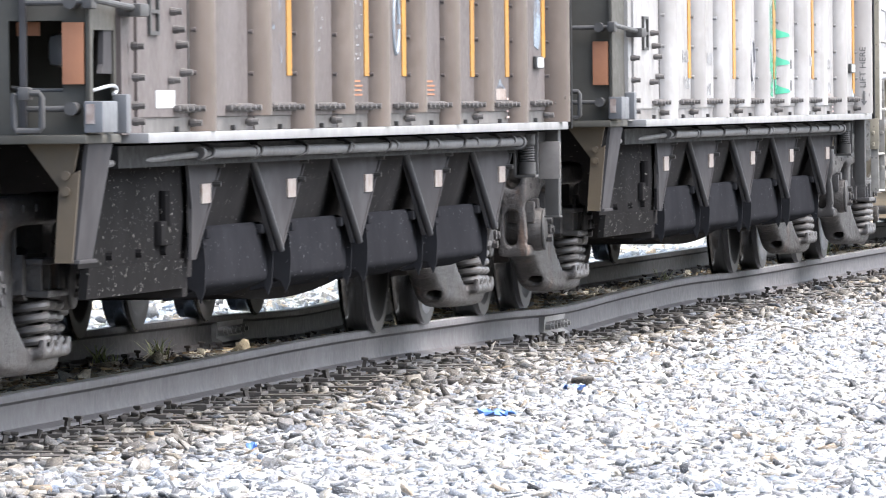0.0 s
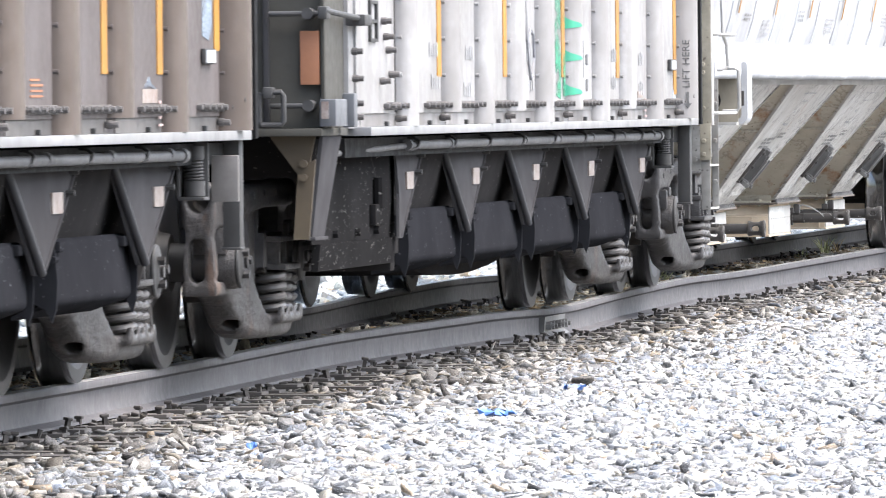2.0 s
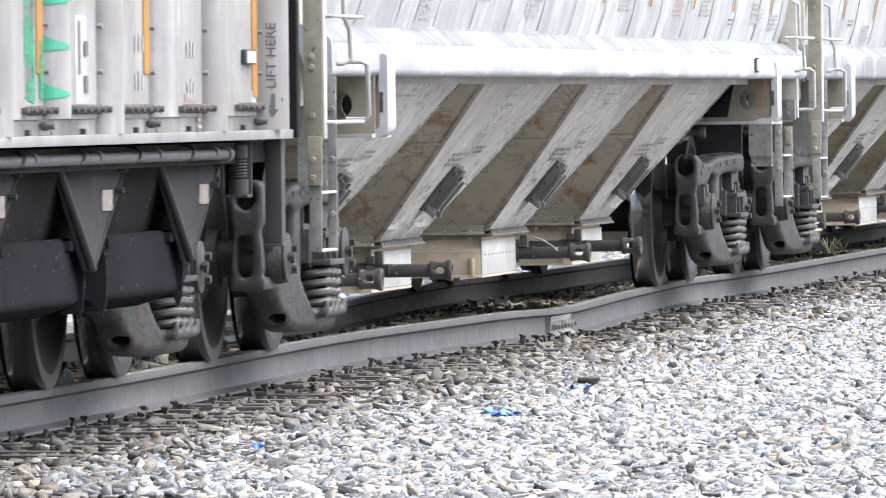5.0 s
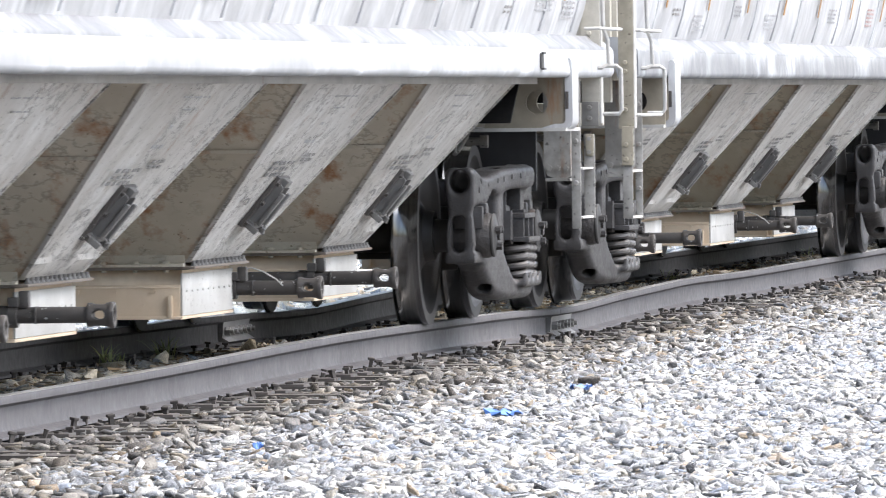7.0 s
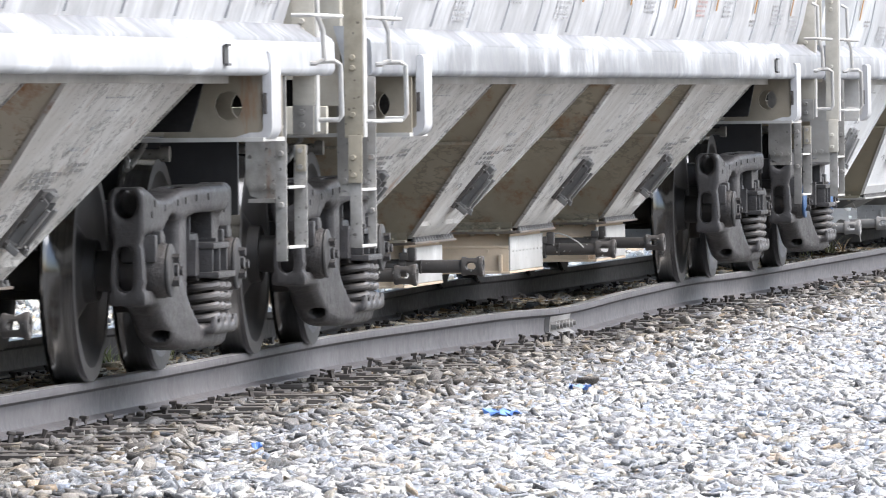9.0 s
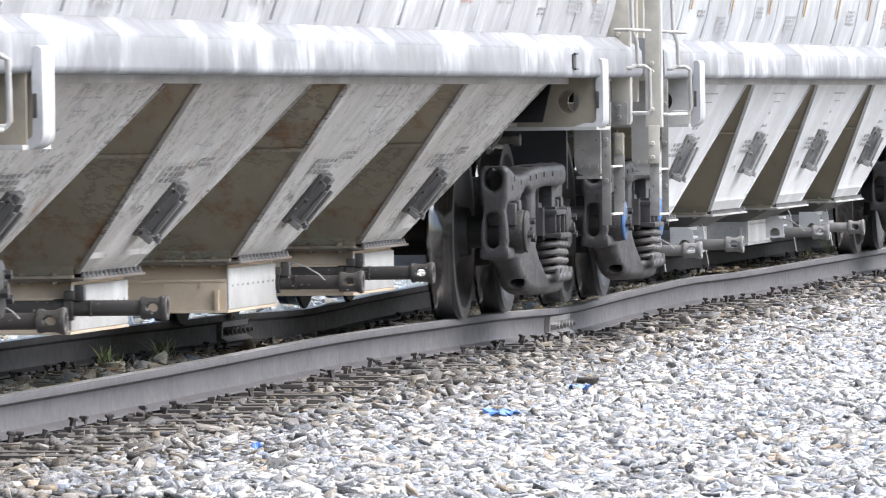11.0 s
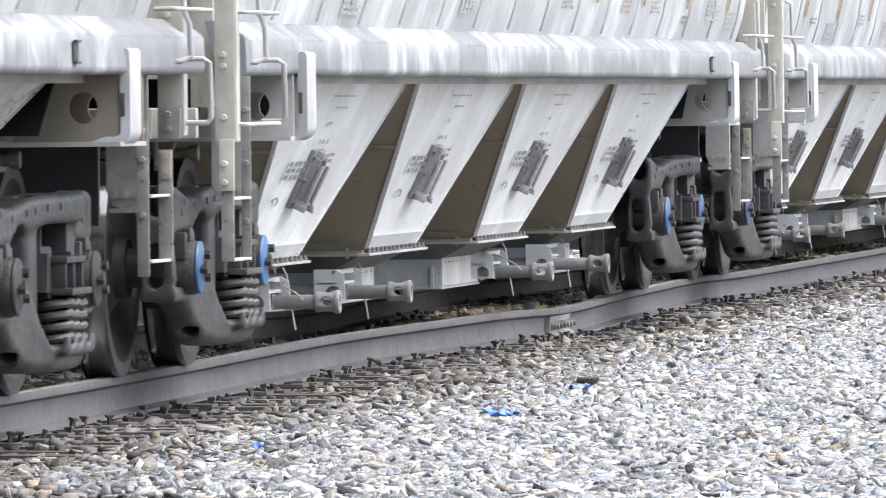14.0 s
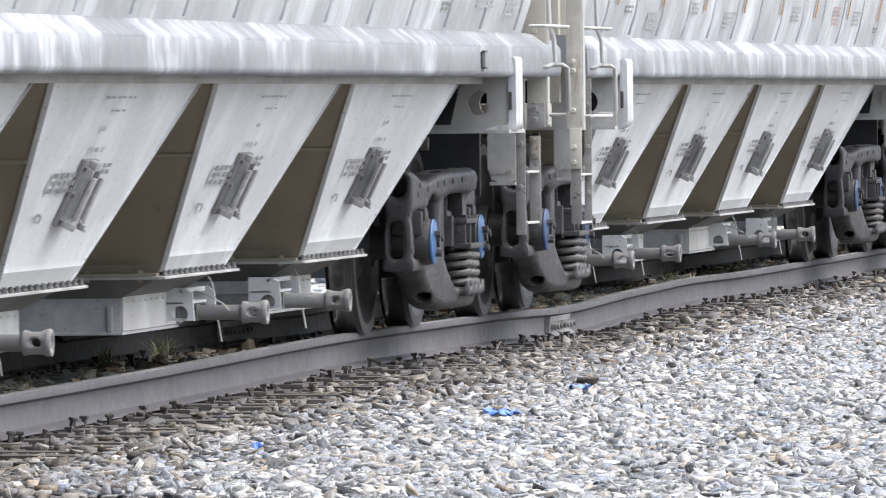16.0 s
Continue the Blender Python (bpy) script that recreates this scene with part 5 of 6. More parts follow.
def oend_left_geo(broken):
    """End box of a car, four folded sheets; on a broken one a front panel and part of the cheek are torn away."""
    front = [rect(-1.395, -1.19, 1.195, 1.465)] if broken else []
    cheek = [[(-6.93, 1.145), (-6.40, 1.145), (-6.40, 1.43), (-6.86, 1.43)]] if broken else []
    return (("end_sheet", Geo().sheet(rect(-1.49, 1.49, 1.035, 3.2), front, "x", -7.0, 0.012)), ("end_cheek", Geo().sheet(rect(-6.988, -6.34, 1.035, 3.2), cheek, "y", -1.49, 0.012)),
            ("end_cheek", Geo().box(-6.988, -6.34, 1.478, 1.49, 1.035, 3.2)), ("end_bulkhead", Geo().box(-6.35, -6.34, -1.478, 1.478, 1.035, 3.2)),
            ("end_cover", Geo().box(-6.988, -6.35, -1.478, 1.478, 3.18, 3.2)), ("end_floor", Geo().box(-6.988, -6.35, -1.478, 1.478, 1.035, 1.045)))


def torn_sheet_geo():
    """Bent flap of sheet inside the opening."""
    return Geo().prism([(-6.60, -1.485, 1.43), (-6.42, -1.485, 1.43), (-6.42, -1.485, 1.265), (-6.66, -1.485, 1.265), (-6.62, -1.485, 1.30)], (0, 0.02, 0))


def white_hook_geo():
    """Bent white hose end."""
    pts = [(-6.78, -1.47, 1.200), (-6.66, -1.50, 1.214)] + [(-6.50 + 0.10 * math.sin(a), -1.50, 1.203 + 0.016 * math.cos(a)) for a in np.linspace(0, 2.9, 7)]
    return Geo().tube(pts, 0.007, 8)


def oend_corner_geo():
    return Geo().rbox(-7.03, -6.96, -1.505, -1.487, 1.036, 3.2, 0.006)


def oend_platform_geo():
    return Geo().rbox(-7.1, -6.3, -1.50, 1.50, 1.0, 1.034, 0.006)


def obracket_geo():
    """Triangular bracket and leg below the end platform."""
    g = Geo().prism([(-7.02, -1.235, 1.03), (-7.02, -1.465, 1.03), (-7.02, -1.425, 0.84), (-7.02, -1.39, 0.82)], (0.02, 0, 0))
    g.prism([(-7.04, -1.462, 0.90), (-7.04, -1.385, 0.86), (-7.04, -1.362, 0.55), (-7.04, -1.430, 0.55)], (0.02, 0, 0))
    for z in (0.82, 0.88):
        g.cyl((-7.06, -1.41, z), (-7.03, -1.41, z), 0.018, 8)
    return g


def oleg_geo():
    return Geo().hexa([(-6.96, -1.432, 0.555), (-6.60, -1.432, 0.555), (-6.60, -1.417, 0.555), (-6.96, -1.417, 0.555)],
                      [(-6.98, -1.488, 1.01), (-6.42, -1.488, 1.01), (-6.42, -1.473, 1.01), (-6.98, -1.473, 1.01)]).rbox(-6.97, -6.58, -1.447, -1.407, 0.545, 0.56, 0.003)


def oend_right_geo():
    return Geo().rbox(7.03, 7.10, -1.60, -1.35, 1.0, 3.2, 0.006)


def oend_hanger_geo():
    return Geo().rbox(7.0, 7.012, -1.535, -1.465, 0.55, 1.0, 0.004).rbox(7.012, 7.10, -1.535, -1.522, 0.55, 1.0, 0.003).rbox(6.99, 7.10, -1.54, -1.46, 0.546, 0.556, 0.003)


def oend_back_geo():
    return Geo().rbox(7.05, 7.09, -1.35, 1.35, 0.9, 3.2, 0.006)


def brake_canister_geo():
    """Spring unit hung under the sill: cap, coil, cup and its carrier."""
    y, x = -1.475, 6.2
    g = Geo().cyl((x, y, 0.925), (x, y, 0.975), 0.042, 16).cyl((x, y, 0.775), (x, y, 0.835), 0.044, 16).cyl((x, y, 0.83), (x, y, 0.93), 0.018, 10)
    pts = [(x + 0.034 * math.cos(2 * math.pi * t), y + 0.034 * math.sin(2 * math.pi * t), 0.836 + 0.013 * t) for t in np.linspace(0, 7, 84)]
    g.tube(pts, 0.0055, 6)
    g.rbox(x + 0.05, x + 0.07, -1.525, -1.42, 0.765, 0.99, 0.004).rbox(x - 0.06, x + 0.07, -1.525, -1.42, 0.758, 0.772, 0.004).rbox(x - 0.06, x + 0.05, -1.425, -1.412, 0.77, 0.96, 0.003)
    return g


def brake_plate_geo():
    return Geo().rbox(6.55, 6.58, -1.60, -1.49, 0.748, 0.936, 0.005)


def hand_hold_geo():
    """Square loop at the platform, with a bent end."""
    g = Geo().tube([(-7.18, -1.245, 1.19), (-7.18, -1.238, 1.175), (-7.18, -1.238, 1.065), (-7.18, -1.248, 1.050), (-7.18, -1.335, 1.050), (-7.18, -1.345, 1.062), (-7.18, -1.345, 1.175), (-7.18, -1.335, 1.192), (-7.18, -1.262, 1.192), (-7.08, -1.262, 1.192)], 0.0125, 8)
    return g.rbox(-7.20, -7.10, -1.300, -1.255, 1.165, 1.215, 0.012)


def end_bar_geo(z):
    g = Geo().cyl((-7.08, -1.50 if z > 1.3 else -1.45, z), (-7.08, -1.27, z), 0.012, 10).cyl((-7.10, -1.44, z), (-7.0, -1.44, z), 0.026, 12)
    if z > 1.3:
        g.cyl((-7.10, -1.52, z + 0.012), (-6.25, -1.56, z - 0.02), 0.013, 10).rbox(-7.12, -7.0, -1.53, -1.49, z - 0.025, z + 0.03, 0.008).rbox(-6.36, -6.15, -1.59, -1.50, z - 0.05, z + 0.0, 0.01)
    return g


def oend_web_geo():
    """Upright web between the end leg and the first gusset, with a rolled bottom ledge and a few rivets."""
    g = Geo().box(-6.55, -3.93, -1.368, -1.352, 0.52, 0.985)
    g.hexa([(-6.4, -1.372, 0.40), (-4.0, -1.372, 0.40), (-4.0, -1.34, 0.40), (-6.4, -1.34, 0.40)], [(-6.4, -1.385, 0.52), (-4.0, -1.385, 0.52), (-4.0, -1.35, 0.52), (-6.4, -1.35, 0.52)])
    for x, z in ((-5.9, 0.56), (-5.2, 0.56), (-4.6, 0.56), (-4.55, 0.70), (-4.5, 0.62), (-5.6, 0.93), (-4.9, 0.93)):
        g.cyl((x, -1.392, z), (x, -1.365, z), 0.018, 8)
    return g.rbox(-4.75, -4.45, -1.40, -1.365, 0.58, 0.68, 0.012).cyl((-4.6, -1.39, 0.66), (-4.6, -1.39, 0.80), 0.03, 10)


def oend_slope_geo():
    a, b = 0.0, 3.0
    return Geo().hexa([(b - 0.02, -1.36, 0.43), (b + 0.02, -1.36, 0.43), (b + 0.02, 1.36, 0.43), (b - 0.02, 1.36, 0.43)],
                      [(a - 0.02, -1.40, 2.2), (a + 0.02, -1.40, 2.2), (a + 0.02, 1.40, 2.2), (a - 0.02, 1.40, 2.2)])


def open_hopper(x, white, label, cast):
    car = thing("open_hopper_car", label, "hopper car", "cars of the freight train", place=pose(x, 0, 0))
    CARS.append((car, x))
    tag = "white" if white else "brown"
    side, rib = (ALU_SIDE, ALU_RIB) if white else (BROWN_SIDE, BROWN_RIB)
    part("side_sheet", shared(("side_sheet", tag), osides_geo, side), car)
    part("side_sheet", shared(("side_sheet", tag), osides_geo, side), car, place=pose(0.7, 0, 0, 0, 0, 180))
    part("load_cover", shared("load_cover", oload_geo, BLACK), car)
    part("end_slope", shared("end_slope", oend_slope_geo, BLACK), car, place=pose(-6.9, 0, 0))
    part("end_slope", shared("end_slope", oend_slope_geo, BLACK), car, place=pose(8.5, 0, 0, 0, 0, 180))
    part("hopper_core", shared("hopper_core", ocore_geo, BLACK), car)
    part("end_hood", shared("end_hood", ohood_geo, BLACK), car)
    rng = random.Random(3)
    shift = -0.06 if white else 0.08
    kick = KICK if white else KICK_BROWN
    ends = [s + shift for s in SEAMS] + [7.02]
    for r in (0, 180):
        m = pose(0.0 if r == 0 else 0.7, 0, 0, 0, 0, r)
        for k in range(11):
            rx, gap = ends[k], round(ends[k + 1] - ends[k], 3)
            foot = 1.036 if k % 2 else 1.096
            if k:
                part("side_rib", shared(("side_rib", tag, 2 if k == 10 else k % 2), lambda: orib_geo(1.036, 0.118) if k == 10 else orib_geo(foot), rib, ALU_RIB if white else RIB_HIGHLIGHT), car, place=m @ pose(rx, 0, 0))
                part("seam", shared("seam", oseam_geo, DARK_GREY), car, place=m @ pose(rx, 0, 0))
                for z in range(8):
                    part("stud", shared(("stud", tag), ostud_geo, side), car, place=m @ pose(rx - 0.002 + 0.012, -0.012, 1.27 + 0.172 * z))
                n = 4 if k in (1, 6) else rng.choice((5, 6))
                part("bolted_bar", shared(("bolt_row", n), lambda: obolt_row_geo(n, 0.15), BOLT_GREY), car, place=m @ pose(rx - 0.15 * n + 0.18, 0, rng.uniform(-0.003, 0.003)))
                if k % 2 == 0 or k == 1:
                    part("bolt", shared("side_bolt", obolt_geo, BOLT_GREY), car, place=m @ pose(rx - 0.05, -0.01, 1.07))
            part("side_skin", shared(("side_skin", tag, gap), lambda: oskin_geo(gap - 0.19 - 0.03), side), car, place=m @ pose(rx + (0.19 if k else 0.02), 0, 0))
            part("kick_plate", shared(("kick_plate", tag, gap), lambda: okick_geo(gap - 0.20), kick), car, place=m @ pose(rx + 0.195, 0, 0))
            part("drain_block", shared("drain_block", oblock_geo, DARK_GREY), car, place=m @ pose(rx + 0.72 * gap, 0, 0))
        for bx, bz in ((-5.33, 1.51), (-5.26, 1.44), (-5.18, 1.38), (-5.09, 1.27), (-5.38, 1.24), (-6.26, 1.37), (-6.24, 1.25), (-6.25, 1.14), (-6.25, 1.08), (6.62, 1.50), (6.62, 1.385), (6.62, 1.27), (6.60, 1.16)):
            part("bolt", shared("side_bolt", obolt_geo, BOLT_GREY), car, place=m @ pose(bx + shift, -0.012 if bx < 6 else -0.055, bz))
        part("sill_strip", shared("sill_strip", osill_geo, STRIP), car, place=m)
        # beam coloured near black to paint the shaded gap under the sill
        part("side_beam", shared("side_beam", osill_beam_geo, POST_AND_SHADE), car, place=m)
        part("air_pipe", shared("air_pipe", opipe_geo, PIPE_GREY), car, place=m)
        for k in range(8):
            part("pipe_clamp", shared("pipe_clamp", oclamp_geo, DARK_GREY), car, place=m @ pose(-4.2 + 1.28 * k, 0, 0))
        for k in range(4):
            c = -2.75 + PITCH_BAY * k
            part("bay_sheet", shared("bay_sheet", obay_geo, BLACK), car, place=m @ pose(c, 0, 0))
            door = part("bay_door", shared("bay_door", odoor_geo, BLACK_DOOR), car, place=m @ pose(c + 0.12, 0, 0))
            for hx in (-0.93, 0.905):
                part("hinge_plate", shared("hinge_plate", ohinge_geo, BLACK_DOOR), door, place=pose(hx, 0, 0))
        for k in range(5):
            gx = -3.93 + PITCH_BAY * k
            gu = part("gusset", shared("gusset", ogusset_geo, GUSSET) if k else shared("half_gusset", ohalf_gusset_geo, GUSSET), car, place=m @ pose(gx, 0, 0))
            if k:
                part("edge_bar", shared("edge_bar", oedge_bar_geo, BAR_AND_SHADE), gu)
            if r == 0:
                for bx, bz in ((0.48, 0.815), (0.58, 0.895)):
                    part("stud", shared("gusset_stud", lambda: Geo().cyl((0, -1.435, 0), (0, -1.395, 0), 0.012, 8), DARK_GREY), gu, place=pose(bx, 0, bz))
                part("sticker", shared("gusset_sticker", lambda: Geo().box(0.13, 0.36, -1.412, -1.404, 0.739, 0.819), STICKER), gu)
        part("brake_canister", shared("brake_canister", brake_canister_geo, DARK_GREY), car, place=m)
        if not white:
            part("brake_plate", shared("brake_plate", brake_plate_geo, PLATE_GREY), car, place=m)
        if r == 0:
            part("end_web", shared("end_web", oend_web_geo, WEB_SHADED), car, place=m)
        part("end_bracket", shared("end_bracket", obracket_geo, BRACKET_BROWN), car, place=m)
        part("end_leg", shared("end_leg", oleg_geo, GUSSET), car, place=m)
        part("end_post", shared("end_post", oend_right_geo, POST_AND_SHADE), car, place=pose(0, 0, 0) if r == 0 else pose(14.1, 0, 0, 0, 0, 180))
        part("end_hanger", shared("end_hanger", oend_hanger_geo, DARK_GREY), car, place=pose(0, 0, 0) if r == 0 else pose(14.1, 0, 0, 0, 0, 180))
        part("hand_hold", shared("hand_hold", hand_hold_geo, DARK_GREY), car, place=m)
        for z in (1.132, 1.533):
            part("end_bar", shared(("end_bar", z), lambda: end_bar_geo(z), DARK_GREY), car, place=m)
    for name, g in oend_left_geo(not white):
        part(name, g.mesh(name, (END_BROWN,)), car)
    if not white:
        part("torn_flap", torn_sheet_geo().mesh("torn_flap", (GUSSET,)), car)
        part("hose_hook", white_hook_geo().mesh("hose_hook", (WHITE,)), car, "bent white hose end")
        part("orange_panel", Geo().rbox(-6.9, -6.88, -1.29, -1.20, 1.409, 1.462, 0.002).mesh("loose_orange_panel", (ORANGE,)), car)
        part("inner_pipe", Geo().tube([(-6.9, -1.18, 1.214), (-6.9, -1.27, 1.203), (-6.9, -1.40, 1.200)], 0.009, 8).mesh("inner_pipe", (PIPE_GREY,)), car)
        part("inner_tank", Geo().rbox(-6.75, -6.45, -1.40, -1.29, 1.29, 1.42, 0.04).mesh("inner_tank", (BOX_GREY,)), car)
    part("end_corner", shared("end_corner", oend_corner_geo, END_BROWN), car)
    part("end_angle", shared("end_angle", lambda: Geo().rbox(-7.05, -7.005, -1.262, -1.238, 1.036, 3.2, 0.004), GUSSET), car)
    part("end_platform", shared("end_platform", oend_platform_geo, END_BROWN), car)
    part("end_back", shared("end_back", oend_back_geo, POST_AND_SHADE), car)
    part("orange_panel", shared("orange_panel", lambda: Geo().rbox(-7.03, -7.001, -1.481, -1.398, 1.224, 1.458, 0.002), ORANGE), car)
    part("corner_box", shared("corner_box", lambda: Geo().rbox(-7.08, -6.74, -1.560, -1.488, 1.041, 1.160, 0.006), BOX_GREY), car)
    part("corner_bracket", shared("corner_bracket", lambda: Geo().rbox(-6.62, -6.52, -1.575, -1.52, 1.036, 1.185, 0.008), BOX_GREY), car)
    part("sticker", shared("corner_sticker", lambda: Geo().box(-7.086, -7.079, -1.528, -1.497, 1.075, 1.150), STICKER), car)
    # yellow strips beside the seams
    for k in (3, 5, 6, 8, 9, 10) if not white else (2, 4, 6, 8, 10):
        z0 = 1.36 if k == 10 and not white else 1.17 if k == 10 else 1.262
        part("reflective_strip", shared(("tall_strip", z0), lambda: Geo().box(-0.165, -0.035, -1.527, -1.521, z0, 2.2), YELLOW), car, place=pose(ends[k], 0, 0))
    for s in (-1, 1):
        truck(car, s * OTRUCK, cast, DARK_GREY)
        part("coupler", shared("coupler", coupler_geo, CAST), car, place=pose(s * (OHALF - 0.08), 0, 0, 0, 0, 0 if s > 0 else 180))
    return car


def upright_writing(text, size, material):
    c = bpy.data.curves.new("lettering", "FONT")
    c.body, c.size, c.extrude, c.align_x = text, size, 0.002, "LEFT"
    ob = bpy.data.objects.new("lettering", c)
    me = bpy.data.meshes.new_from_object(ob)
    bpy.data.objects.remove(ob)
    me.materials.append(material)
    return me


# ================= track and ground =================


def rail_z(x):
    """Height of the worn track: a dip at the joint, small waves elsewhere."""
    return (0.021 * math.exp(-((x - 49.5) / 4.0) ** 2) - 0.030 * math.exp(-((x - 58.7) / 2.1) ** 2) + 0.016 * math.exp(-((x - 65.0) / 2.2) ** 2)) - 0.004


RAIL_PROFILE = [(a, b * 0.925) for a, b in [(-0.038, -0.012), (-0.034, -0.002), (-0.022, 0.0), (0.022, 0.0), (0.034, -0.002), (0.038, -0.012), (0.037, -0.036), (0.012, -0.052), (0.0095, -0.075), (0.0095, -0.135),
                (0.016, -0.156), (0.074, -0.170), (0.076, -0.182), (-0.076, -0.182), (-0.074, -0.170), (-0.016, -0.156), (-0.0095, -0.135), (-0.0095, -0.075), (-0.012, -0.052), (-0.037, -0.036)]]


def rail_geo(x0, x1, y):
    n, g = len(RAIL_PROFILE), Geo()
    xs = np.concatenate([[x0], np.arange(30, 100, 0.4), [x1]]) if x0 < 30 and x1 > 100 else np.concatenate([np.arange(max(x0, 30) if x0 > -50 else 30, min(x1, 100), 0.4), [x1]])
    if x0 < 30 and x1 <= 100:
        xs = np.concatenate([[x0], np.arange(30, x1, 0.4), [x1]])
    pts = [(float(x), y + a, b + rail_z(float(x))) for x in xs for a, b in RAIL_PROFILE]
    for j in range(n):
        g.k = 1 if j in (1, 2, 3) else 0
        f = [(i * n + j, i * n + (j + 1) % n, (i + 1) * n + (j + 1) % n, (i + 1) * n + j) for i in range(len(xs) - 1)]
        if j == 0:
            g.poly(pts, f)
        else:
            g.f += f
            g.mi += [g.k] * len(f)
    g.k = 0
    g.poly(pts[:n], [tuple(range(n))]).poly(pts[-n:], [tuple(range(n))])
    return g


JOINT = 58.15
rail = thing("rail", "worn grey steel rail spiked to wooden ties", "rail", "rails of the track", "structure", data=rail_geo(-300, JOINT - 0.004, -0.755).mesh("rail", (RAIL_SIDE, RAIL_TOP)))
rail = thing("rail", "worn grey steel rail beyond a bolted joint", "rail", "rails of the track", "structure", data=rail_geo(JOINT + 0.004, 700, -0.755).mesh("rail", (RAIL_SIDE, RAIL_TOP)))
rail = thing("rail", "worn grey steel rail on the far side of the track", "rail", "rails of the track", "structure", data=rail_geo(-300, 700, 0.755).mesh("rail", (RAIL_SHADED, RAIL_TOP)))


def joint_bar_geo():
    g = Geo()
    g.prism([(-0.46, -0.010, -0.046), (-0.46, -0.045, -0.040), (-0.46, -0.040, -0.062), (-0.46, -0.036, -0.125), (-0.46, -0.072, -0.148), (-0.46, -0.012, -0.148)], (0.92, 0, 0))
    return g


def joint_bolt_geo():
    return Geo().cyl((0, -0.068, -0.092), (0, -0.03, -0.092), 0.024, 6).cyl((0, -0.085, -0.092), (0, -0.06, -0.092), 0.013, 8)


bar = thing("joint_bar", "rusty bolted joint bar on the rail", "rail joint", kind="structure", place=pose(JOINT, -0.755, rail_z(JOINT)), data=joint_bar_geo().mesh("joint_bar", (JOINT_STEEL,)))
for k in range(6):
    part("bolt", shared("joint_bolt", joint_bolt_geo, JOINT_STEEL), bar, place=pose(-0.38 + 0.152 * k, 0, 0))
bar2 = thing("joint_bar", "rusty bolted joint bar on the far rail", "rail joint", kind="structure", place=pose(55.9, 0.755, 0), data=bar.data)
for k in range(6):
    part("bolt", shared("joint_bolt", joint_bolt_geo, JOINT_STEEL), bar2, place=pose(-0.38 + 0.152 * k, 0, 0))


def tie_geo():
    rng = random.Random(9)
    g = Geo()
    bm = bmesh.new()
    bmesh.ops.create_cube(bm, size=1.0)
    for v in bm.verts:
        v.co = Vector((v.co.x * 0.23, v.co.y * 2.6, -0.270 + v.co.z * 0.18))
    bmesh.ops.subdivide_edges(bm, edges=bm.edges[:], cuts=3, use_grid_fill=True)
    for v in bm.verts:
        v.co += Vector((rng.uniform(-1, 1), rng.uniform(-1, 1), rng.uniform(-1, 1))) * 0.008
    return g.take(bm)


def tie_plate_geo():
    return Geo().rbox(-0.10, 0.10, -0.19, 0.19, -0.190, -0.167, 0.004)


def spike_geo():
    g = Geo().box(-0.009, 0.009, -0.009, 0.009, -0.25, -0.150)
    return g.rbox(-0.013, 0.013, -0.016, 0.018, -0.156, -0.143, 0.004)


def anchor_geo():
    return Geo().tube([(0, -0.105, -0.150), (0, -0.095, -0.185), (0, 0.0, -0.198), (0, 0.09, -0.185), (0, 0.10, -0.155), (0, 0.075, -0.148)], 0.012, 6)


TIE, PLATE, SPIKE, ANCHOR = tie_geo().mesh("tie", (TIE_WOOD,)), tie_plate_geo().mesh("tie_plate", (IRON,)), spike_geo().mesh("spike", (IRON,)), anchor_geo().mesh("anchor", (IRON,))
rng = random.Random(11)
for k in range(130):
    tx = 32.0 + 0.53 * k + rng.uniform(-0.03, 0.03)
    tie = thing("railroad_tie", "weathered dark wooden tie bedded in gravel", "railroad tie", "ties under the rails", data=TIE, place=pose(tx, rng.uniform(-0.06, 0.06), rail_z(tx) + rng.uniform(-0.012, 0.0), 0, 0, rng.uniform(-1.5, 1.5)))
    for y in (-0.755, 0.755):
        pl = part("tie_plate", PLATE, tie, place=pose(0, y - tie.location.y, 0))
        for sx, sy, rr in ((-0.05, -0.088, 0), (0.05, 0.088, 180), (0.06, -0.15, 10), (-0.02, -0.145, -20)):
            if rng.random() < 0.68:
                part("spike", SPIKE, pl, place=pose(sx + rng.uniform(-0.04, 0.04), sy + rng.uniform(-0.012, 0.012), rng.uniform(-0.018, 0.022), rng.uniform(-12, 14), rng.uniform(-14, 14), rr + rng.uniform(-30, 30)))
        if rng.random() < 0.6:
            part("rail_anchor", ANCHOR, pl, place=pose(rng.choice((-0.13, 0.13)) + rng.uniform(-0.02, 0.02), 0, rng.uniform(-0.010, 0.006)))


def bed_z(x, y):
    """Ground height: track bed, shoulder, yard."""
    a = abs(y)
    if a < 1.35:
        return -0.200 + rail_z(x) * (1 if 30 < x < 100 else 0)
    if a < 3.4:
        k = (a - 1.35) / 2.05
        return -0.200 - 0.085 * k * k * (3 - 2 * k)
    return -0.307


def ground_geo():
    xs = [-900, -400, -150, -60, -20, 0, 15] + list(np.arange(30, 100, 0.5)) + [110, 130, 170, 250, 400, 800, 1500]
    ys = [-900, -300, -100, -40, -20, -12, -8] + list(np.arange(-6, 6.01, 0.25)) + [8, 12, 20, 40, 100, 300, 900]
    rg = np.random.RandomState(4)
    pts = [(float(x), float(y), bed_z(x, y) + (rg.uniform(-0.010, 0.010) if 30 <= x < 100 and abs(y) <= 6 else 0)) for x in xs for y in ys]
    n = len(ys)
    return Geo().poly(pts, [(i * n + j, (i + 1) * n + j, (i + 1) * n + j + 1, i * n + j + 1) for i in range(len(xs) - 1) for j in range(n - 1)])


